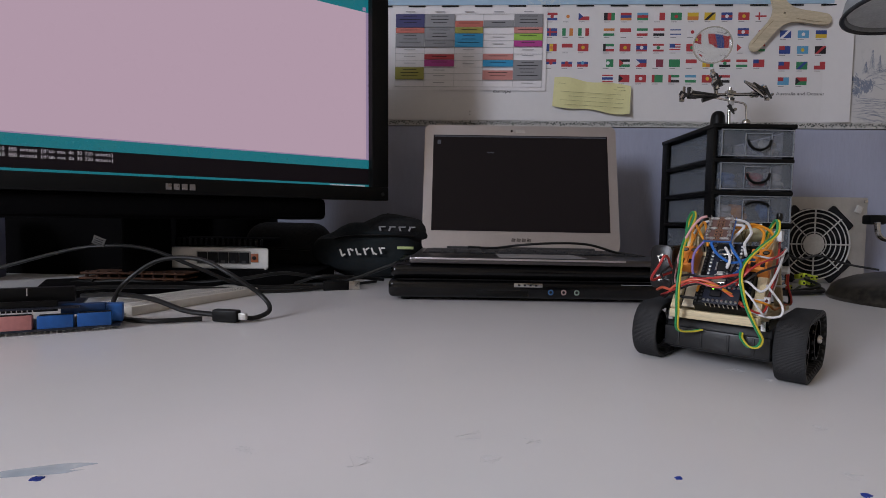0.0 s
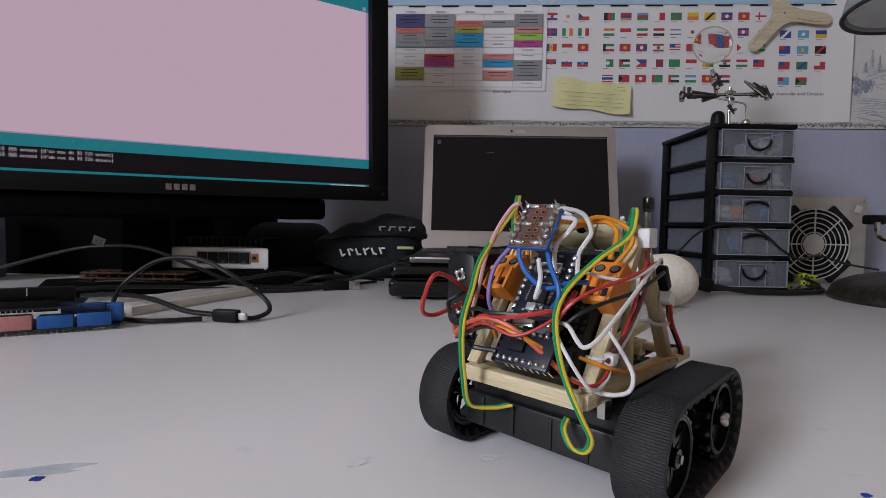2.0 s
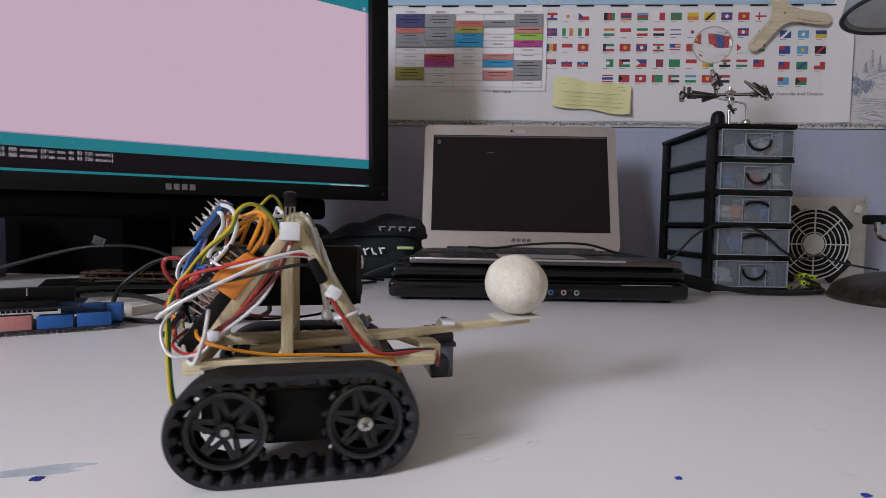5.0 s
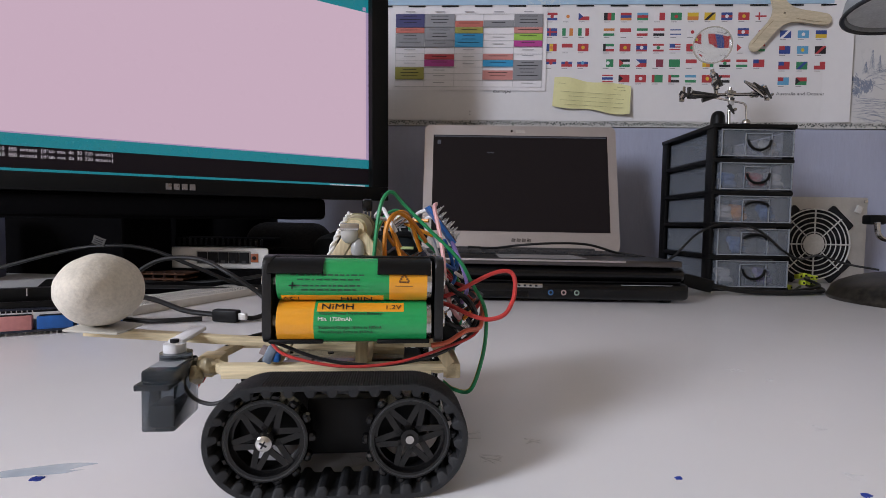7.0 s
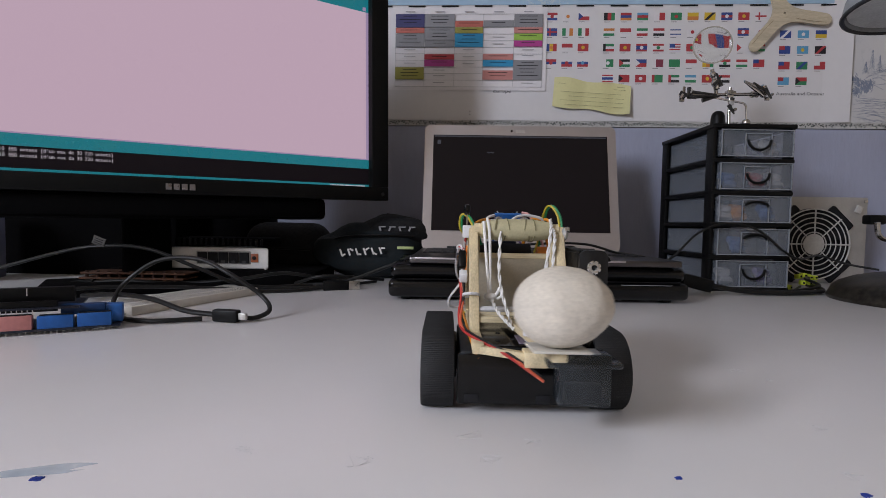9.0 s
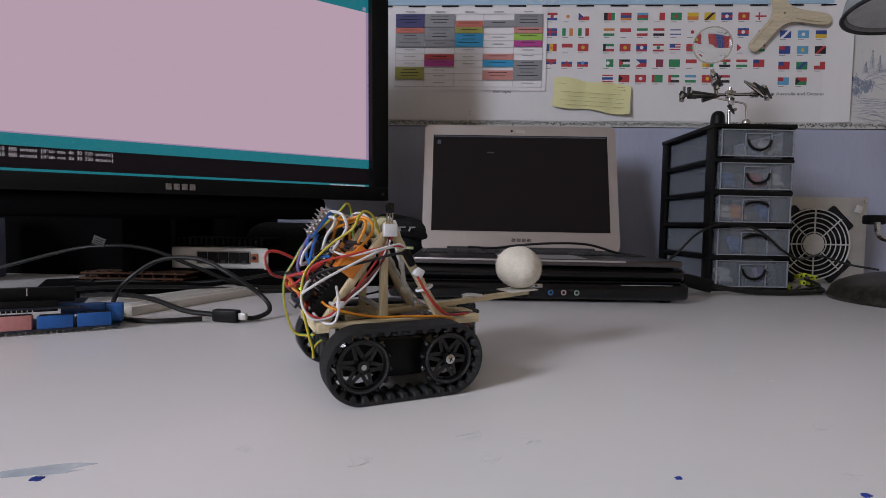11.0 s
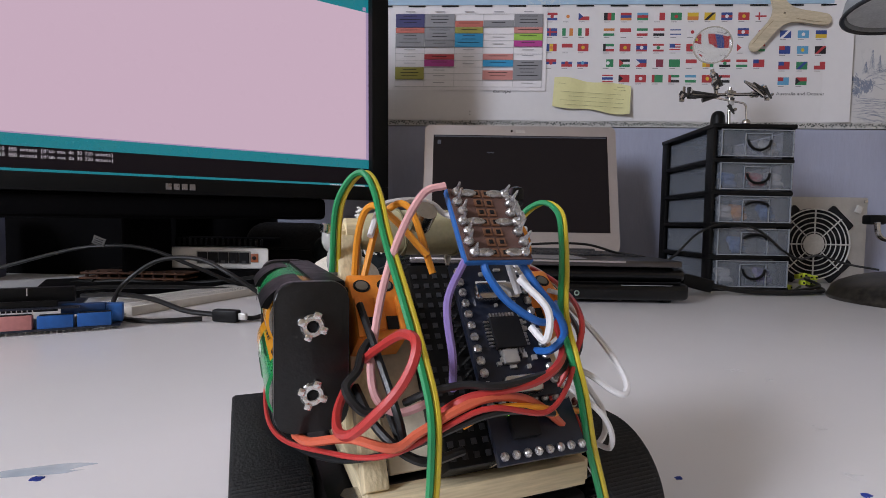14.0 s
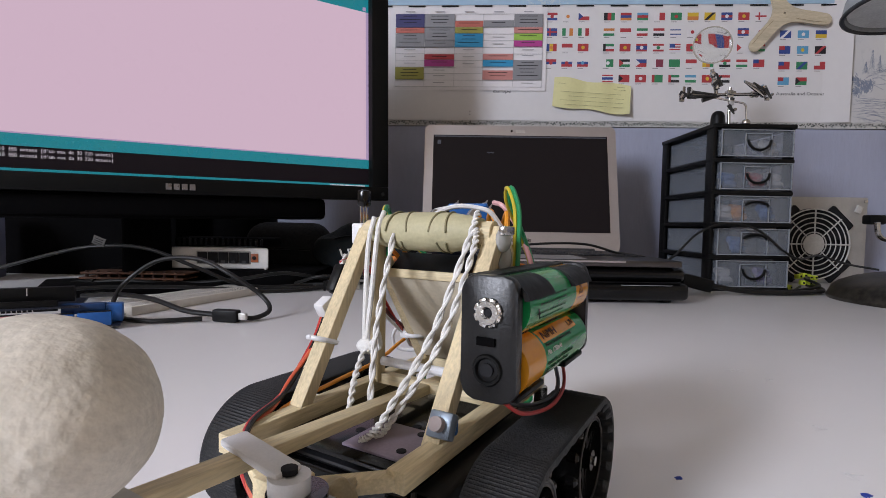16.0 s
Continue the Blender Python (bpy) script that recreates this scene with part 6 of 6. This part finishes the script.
        for x in (-0.0027, 0.0027):
            p, d = Vector((x, 0.0087, 0.0132)), Vector((0, 0.965, 0.26))
            part("terminal_hole", cyl(B(), p - d * 0.001, p + d * 0.00015, 0.0019, 16), ink, o)
            part("terminal_screw", cyl(B(), p - d * 0.001, p + d * 0.0003, 0.0014, 14), dull_screw, o)
            part("wire_hole", box(B(), (x, 0.0097, 0.0034), (0.0026, 0.0006, 0.0030)), ink, o)
    for yv in (-7, 8):
        part("capacitor", cyl(B(), mm(*tilt_point(57, yv, 12)), mm(*tilt_point(57, yv, 18)), 0.0026, 14), steel, R, "small silver can")
    # light sensor in its white socket
    so = part("sensor_socket", box(B(), mm(-4, -27, 87.5), mm(7.5, 4.5, 7.0), 0.0006), nylon, R, "white plastic three-pin socket")
    part("sensor", box(B(), mm(-4.2, -27, 99.5), mm(4.6, 3.4, 6.0), 0.0012), gloss_black, so, "small black light sensor")
    for dx in (-1.6, 0, 1.6):
        part("sensor_leg", box(B(), mm(-4.2 + dx, -27, 93.5), mm(0.6, 0.6, 7)), steel, so)
    bt = part("push_button", box(B(), mm(29.5, 24.5, 43.5), mm(3.6, 6.4, 6.4), 0.0006, Matrix.Rotation(radians(-25), 4, "Y")), M("button_blue_grey", (0.22, 0.27, 0.34), 0.3, 0.4), R, "small square push button")
    bt.location = mm(-2.2, -0.4, -1.0)
    part("button_cap", cyl(B(), mm(31.2, 24.5, 44.2), mm(33.0, 24.5, 45.1), 0.0018, 14), M("button_cap_grey", (0.35, 0.28, 0.27), 0.4), bt)
    part("blue_button_body", box(B(), mm(27.2, 26.0, 42.8), mm(2.6, 2.6, 4.4), 0.0008), pcb_blue, bt)
    # ties and plugs on the legs
    for c in ((-31.0, -27.0, 48.4),):
        z = part("cable_tie", box(B(), mm(*c), mm(4.6, 4.6, 4.2), 0.0012), nylon, R, "white plastic cable tie")
        part("tie_loop", ring(B(), mm(c[0], c[1] + 4.5, c[2]), 0.0042, 0.0008, 2, 20, 6), nylon, z)
    part("cable_tie", tube(B(), [mm(17.5 + 4.4 * math.cos(a), -25.0 + 4.0 * math.sin(a), 55 + 1.5 * math.cos(a)) for a in [2 * math.pi * k / 12 for k in range(13)]], 0.0008, 8, 3), nylon, R, "white plastic cable tie round a leg")
    part("white_plug", box(B(), mm(12.2, -29.0, 64.2), mm(5.4, 4.2, 5), 0.0006, Matrix.Rotation(radians(30), 4, "Y")), nylon, R, "white wire plug")
    part("black_plug", box(B(), mm(6.2, -29.5, 72.5), mm(4, 4, 10), 0.0010, Matrix.Rotation(radians(-30), 4, "Y")), black_plastic, R, "black wire plug")
    # cords of the spring
    twisted(R, [(-0.5, 18.5, 95), (3.5, 18.2, 88), (14, 13, 62), (26.5, 7, 42), (30, 4.2, 36.5), (31, 1.5, 34.6)])
    twisted(R, [(2, 19.5, 90), (5.5, 20, 83), (14.5, 16, 60), (24, 8, 41), (26.5, 4.4, 35.2), (27, 1.5, 34.4)])
    for pts in ([(-1, -16, 95), (3.5, -15, 88), (7, -14.5, 68), (9.5, -14.5, 53)], [(1.5, -18, 93), (5, -17.5, 84), (8, -16, 66), (9.5, -15, 53)]):
        part("cord", tube(B(), [mm(*p) for p in pts], 0.0008, 8), cord_white, R, "straight white cord")
    twisted(R, [(9.5, -14.5, 53), (19, -10.5, 46), (29, -4.0, 40)])
    twisted(R, [(3, -9, 88), (10, -9.5, 62), (20, -4.2, 40)])
    part("cord", tube(B(), [mm(9.5, -14.5, 53), mm(10, -11, 55), mm(10, -9.5, 58), mm(10, -8.5, 54), mm(10, -11, 52)], 0.0008, 8), cord_white, R, "loose end of the knotted cord")
    part("cord_knot", ball_at(B(), mm(9.5, -14.2, 53), 0.0024, 10, 8, (1, 1.5, 1)), cord_white, R, "white knotted cord")
    # wiring
    g = "green"
    wire_pair(R, "yellow", g, [(-10, 26, 79), (-11.5, 25.6, 94), (-13.5, 23, 101), (-16.5, 20.2, 102.8), (-21, 18.6, 98.2), (-31, 19, 88.6), (-42, 18.6, 78), (-48, 17.2, 68), (-53, 16.4, 59), (-54, 16.4, 50), (-52.5, 16.6, 38), (-48, 17.5, 26), (-42, 12, 24.5), (-38, 6, 26)])
    wire_pair(R, g, "yellow", [(-7, -18.5, 80), (-9, -21, 88), (-13, -24.6, 95), (-18, -27.4, 97.4), (-22, -29.2, 94.5), (-25, -28.4, 88), (-34, -22.4, 80.5), (-42, -16.8, 71.5), (-47, -15.8, 64.4), (-49, -17.2, 56), (-48.5, -20, 45), (-46.5, -25, 33), (-45, -27.6, 26.6), (-44, -25.4, 21.6), (-43.5, -20.6, 21), (-41.5, -16.4, 25), (-38, -15.5, 27.6)], (-0.4, -1.25, 0))
    wire(R, "orange", [(-30, 10, 84), (-24, 16, 92), (-18, 20, 95), (-14, 22, 88), (-14, 23, 70)], 0.85)
    wire(R, "orange", [(-28, 8, 80), (-22, 12, 95), (-16, 17, 92), (-20, 22, 78)], 0.85)
    wire(R, "orange", [(-32, -6.7, 92.6), (-24, -11, 92.8), (-18, -15, 94.6), (-14, -20.2, 93), (-13, -24.3, 89.8), (-14, -25.5, 85.3), (-19, -22, 78)], 0.85)
    wire(R, "orange", [(-34, -5.9, 86), (-26, -7, 89.4), (-19, -11.3, 92.4), (-16, -16.9, 93), (-16, -21, 89), (-20, -20.5, 80)], 0.85)
    wire(R, "white", [(-33, -7, 97), (-31, -9.6, 97.2), (-27, -13.9, 95.3), (-25, -15.9, 89.6), (-26, -14.4, 85.6), (-28, -13.1, 81.7), (-33, -15.4, 75)], 0.85)
    wire(R, "white", [(-34, -6, 94), (-33, -8.7, 94.2), (-31, -13, 93.3), (-31, -10.6, 89.4), (-34, -7.6, 84.2), (-37, -9, 76)], 0.85)
    wire(R, "white", [(-24, -8, 92), (-10, -3, 93.5), (-11, 1.7, 96.2), (-12, 6.3, 97.1), (-13, 12, 96.6), (-14, 16.5, 94.8), (-18, 20, 88)], 0.8)
    wire(R, "pink", [(-34, 7.7, 99.3), (-33, 12.3, 97.5), (-34.5, 17.5, 89.5), (-36, 21.5, 79), (-37, 23.8, 67.5), (-38.5, 24.6, 61.5), (-41, 23.8, 57), (-43, 20, 55), (-44.5, 14, 57)], 0.85)
    wire(R, "violet", [(-41, 6, 84), (-44, 11, 76), (-47, 11, 66), (-45, 10, 59)], 0.8)
    wire(R, "blue", [(-41, 2, 84), (-42.5, 1.6, 81), (-44, -2, 75.9), (-45, -8, 71.8), (-44, -12.3, 71), (-40, -17, 73), (-35, -20.5, 73)], 0.85)
    wire(R, "blue", [(-39, -7, 84.5), (-42, -10.6, 78), (-44, -14.6, 72.4), (-45, -15.6, 68), (-44, -13, 64.8), (-41, -11, 64)], 0.85)
    wire(R, "white", [(-42, -6, 80), (-47, -10, 74), (-48, -9, 68), (-44, -8, 70)], 0.8)
    wire(R, "white", [(-34, -19, 76), (-26, -29, 74), (-10, -32, 78), (0, -30.5, 80), (4, -29.5, 78)], 0.6)
    wire(R, "white", [(5, -29, 78), (-7, -31, 78), (-24, -32, 70.5), (-38, -31.8, 63.5), (-47, -30.6, 58), (-50, -28, 55.5), (-49, -25, 56.5), (-46, -20, 60), (-42, -14, 60)], 0.72)
    wire(R, "white", [(-42, -10, 62), (-50, -22, 52), (-46, -28, 42), (-36, -28, 42), (-30, -28, 48), (-14, -29, 62), (-4, -28, 82)], 0.62)
    wire(R, "red", [(-46, -10, 52), (-44, -21, 68), (-24, -30, 75), (-4, -31, 79), (5, -29, 78)], 0.65)
    wire(R, "black", [(-44, -8, 50), (-42, -22, 64), (-22, -31, 70), (-2, -32, 75), (4, -29, 74)], 0.7)
    wire(R, "red", [(-44, -12, 48), (-47, -21, 44), (-38, -27, 42), (-24, -28, 55), (-8, -28, 76), (-3, -27.5, 84)], 0.6)
    wire(R, "brown", [(-34, -27.5, 48), (-20, -28.5, 58), (-8, -29, 72), (-5, -27.5, 83)], 0.75)
    wire(R, "orange", [(-40, -5, 52), (-36, -27, 47), (-14, -28, 41), (10, -27, 39.5), (34, -26, 37), (40, -22, 28)], 0.7)
    wire_pair(R, "black", "red", [(11, -29.5, 63), (16, -28.8, 55), (22, -30, 46), (30, -28.5, 40.5), (46, -22, 39), (57, -10, 35), (60, 4, 26)], (0, -1.2, -0.6), 0.65)
    wire(R, "salmon", [(11, -30, 63), (17, -29, 53), (26, -30.5, 43), (34, -27, 39), (48, -21, 37), (58, -8, 33), (61, 5, 24)], 0.65)
    # battery leads
    wire(R, "red", [(-34, 24, 63), (-41, 25.8, 66), (-52, 24.3, 71.6), (-58, 23.9, 73.6), (-62, 23.6, 73.2), (-63.4, 24.6, 70.3), (-63, 26.6, 66.5), (-61.5, 29.4, 62.8), (-58, 32.4, 58.6), (-52, 33.4, 56.9), (-46, 32.4, 58.1), (-40, 29.3, 60.6), (-35, 26, 62)], 0.85)
    wire(R, "red", [(25, 38, 51), (18, 41, 46), (0, 42, 42.5), (-18, 40, 43), (-34, 34, 46), (-49, 24, 50), (-54, 8, 58), (-54, -6, 56), (-48, -16, 62), (-42, -19, 68)], 0.55)
    wire(R, "black", [(24, 37, 50), (6, 39, 44), (-14, 39, 42), (-34, 32, 44), (-48, 22, 50), (-54, 6, 57), (-53, -8, 55)], 0.65)
    wire(R, "black", [(-30, 25, 74), (-41, 24, 66), (-49, 22, 56), (-45, 20, 49), (-40, 22, 56)], 0.8)
    wire(R, "black", [(-31, 26, 57), (-42, 24, 52), (-49, 18, 48), (-46, 8, 47)], 0.9)
    wire(R, "orange", [(-46, 8, 52), (-52, 4, 57), (-53, -6, 56), (-48, -12, 52)], 0.8)
    wire(R, "salmon", [(-31, 38, 48.5), (-37, 36, 49.3), (-44, 30, 51.9), (-50, 23.5, 51.6), (-52, 19.3, 54.6), (-53, 13, 58), (-53, 6, 59.7), (-52, -2.2, 58), (-50, -9.7, 53.2), (-47, -17.6, 46.3)], 0.9)
    wire(R, "red", [(-49, 14.5, 56), (-52, 10.9, 59.4), (-53, 4.2, 60.7), (-53, -3.4, 61.6), (-50, -10.4, 63.1), (-44, -16.2, 65), (-38, -18, 70)], 0.9)
    wire(R, "black", [(-46, 20, 58), (-50, 17, 60.8), (-52, 10.9, 62.2), (-54, 4.7, 62), (-52, -6, 62.4), (-48, -13, 61.5), (-44, -18, 64)], 0.75)
    wire(R, "black", [(-38, 25, 68), (-40, 26.8, 66.3), (-44, 28.5, 64.2), (-46, 31, 61.9), (-48, 28.6, 58.3), (-48, 24.6, 57.4)], 0.85)
    wire(R, "black", [(62, 20, 34), (56, 24, 27), (49, 26, 24.5), (43, 26, 26), (39, 24, 31)], 0.75)
    wire(R, "white", [(-45, -16, 46), (-44, -18.7, 43.9), (-40, -28.1, 39.6), (-36, -35, 40.3), (-34, -36, 45), (-33, -33, 50), (-33, -27, 58)], 0.7)
    return R, wheels


ROBOT, WHEELS = catapult_robot()


def clay_egg():
    bm = B()
    bmesh.ops.create_uvsphere(bm, u_segments=64, v_segments=40, radius=1)
    for v in bm.verts:
        n = noise.noise(v.co * 2.2) * 0.5 + noise.noise(v.co * 6) * 0.18
        x, y, z = v.co
        k = 1 + 0.045 * n
        v.co = Vector((0.0176 * x * k, 0.0146 * y * (1 - 0.08 * x) * k, 0.0143 * z * (1 - 0.06 * x) * k))
    return tagged(part("clay_egg", bm, felt, None), "pale egg-shaped lump of dried clay in the catapult's cradle", "ball")


EGG = clay_egg()


# ---- motion ----
# seconds, place on the desk, heading in degrees
PATH = (
    (0.00, 0.1998, 0.3443, 46.2),
    (0.50, 0.1630, 0.3077, 46.0),
    (1.00, 0.1251, 0.2698, 46.6),
    (1.50, 0.0879, 0.2323, 46.5),
    (2.00, 0.0568, 0.2016, 46.3),
    (2.50, 0.0564, 0.2010, 28.3),
    (3.00, 0.0584, 0.2019, -5.3),
    (3.50, 0.0267, 0.2060, -8.6),
    (4.00, -0.0261, 0.2133, -7.4),
    (4.20, -0.0439, 0.2154, -7.2),
    (4.50, -0.0600, 0.2185, -6.5),
    (4.80, -0.0620, 0.2185, 0.0),
    (5.30, -0.0540, 0.2130, 42.0),
    (5.80, -0.0440, 0.2070, 97.0),
    (6.30, -0.0383, 0.2047, 152.1),
    (6.50, -0.0379, 0.2071, 174.3),
    (7.00, -0.0377, 0.2090, 185.2),
    (7.50, 0.0056, 0.2139, 187.4),
    (8.00, 0.0265, 0.2256, 215.4),
    (8.50, 0.0420, 0.2496, 237.0),
    (9.00, 0.0400, 0.2740, 269.6),
    (9.20, 0.0368, 0.2810, 281.5),
    (9.60, 0.0263, 0.2910, 304.8),
    (10.10, 0.0060, 0.3038, 332.6),
    (10.60, -0.0185, 0.3054, 360.6),
    (11.00, -0.0366, 0.2978, 384.6),
    (11.30, -0.0478, 0.2872, 402.0),
    (11.50, -0.0541, 0.2795, 413.0),
    (12.00, -0.0576, 0.2580, 438.9),
    (12.50, -0.0455, 0.2317, 459.2),
    (13.00, -0.0266, 0.1919, 467.8),
    (13.50, -0.0067, 0.1436, 472.4),
    (14.00, -0.0054, 0.1411, 472.2),
    (14.20, -0.0040, 0.1418, 488.0),
    (14.40, -0.0008, 0.1442, 513.0),
    (14.50, -0.0001, 0.1452, 523.8),
    (14.60, -0.0006, 0.1470, 535.6),
    (14.80, -0.0022, 0.1514, 558.6),
    (15.00, -0.0043, 0.1540, 580.5),
    (15.20, -0.0062, 0.1545, 598.6),
    (15.50, -0.0062, 0.1546, 599.3),
    (16.00, -0.0062, 0.1546, 599.3),
)


def glide(rows, t):
    """Cubic through the rows that never overshoots."""
    T = [r[0] for r in rows]
    i = max(0, min(len(T) - 2, sum(1 for q in T if q <= t) - 1))
    out = []
    for k in range(1, len(rows[0])):
        def slope(j):
            if j <= 0 or j >= len(T) - 1:
                return 0.0
            a = (rows[j][k] - rows[j - 1][k]) / (T[j] - T[j - 1])
            b = (rows[j + 1][k] - rows[j][k]) / (T[j + 1] - T[j])
            return 0.0 if a * b <= 0 else 2 * a * b / (a + b)
        h = T[i + 1] - T[i]
        s = (t - T[i]) / h
        a, b = rows[i][k], rows[i + 1][k]
        out.append(a * (1 + 2 * s) * (1 - s) ** 2 + b * s * s * (3 - 2 * s) + h * slope(i) * s * (1 - s) ** 2 - h * slope(i + 1) * s * s * (1 - s))
    return out


def motions():
    times = [k / 10 for k in range(161)]
    at = [glide(PATH, t) for t in times]
    body = [pose(x, y, D, 0, 0, a) for x, y, a in at]
    walk(ROBOT, list(zip(times, body)))
    egg = []
    for t, m in zip(times, body):
        k = min(1, max(0, (t - 14.6) / 0.6))
        egg.append((t, m @ pose(0.0985 + 0.0010 * k, 0.0036 - 0.0018 * k, 0.0629 + 0.0003 * k, 0, -4, 92)))
    walk(EGG, egg)
    for w, side in WHEELS:
        turn, rows = 0.0, []
        for i, t in enumerate(times):
            if i:
                (x0, y0, a0), (x1, y1, a1) = at[i - 1], at[i]
                h = radians((a0 + a1) / 2)
                run = (x1 - x0) * math.cos(h) + (y1 - y0) * math.sin(h) - radians(a1 - a0) * side * 0.041
                turn += math.degrees(run / 0.0185)
            rows.append((t, pose(w.location.x, w.location.y, 0.0195, 0, turn, 0)))
        walk(w, rows)


motions()
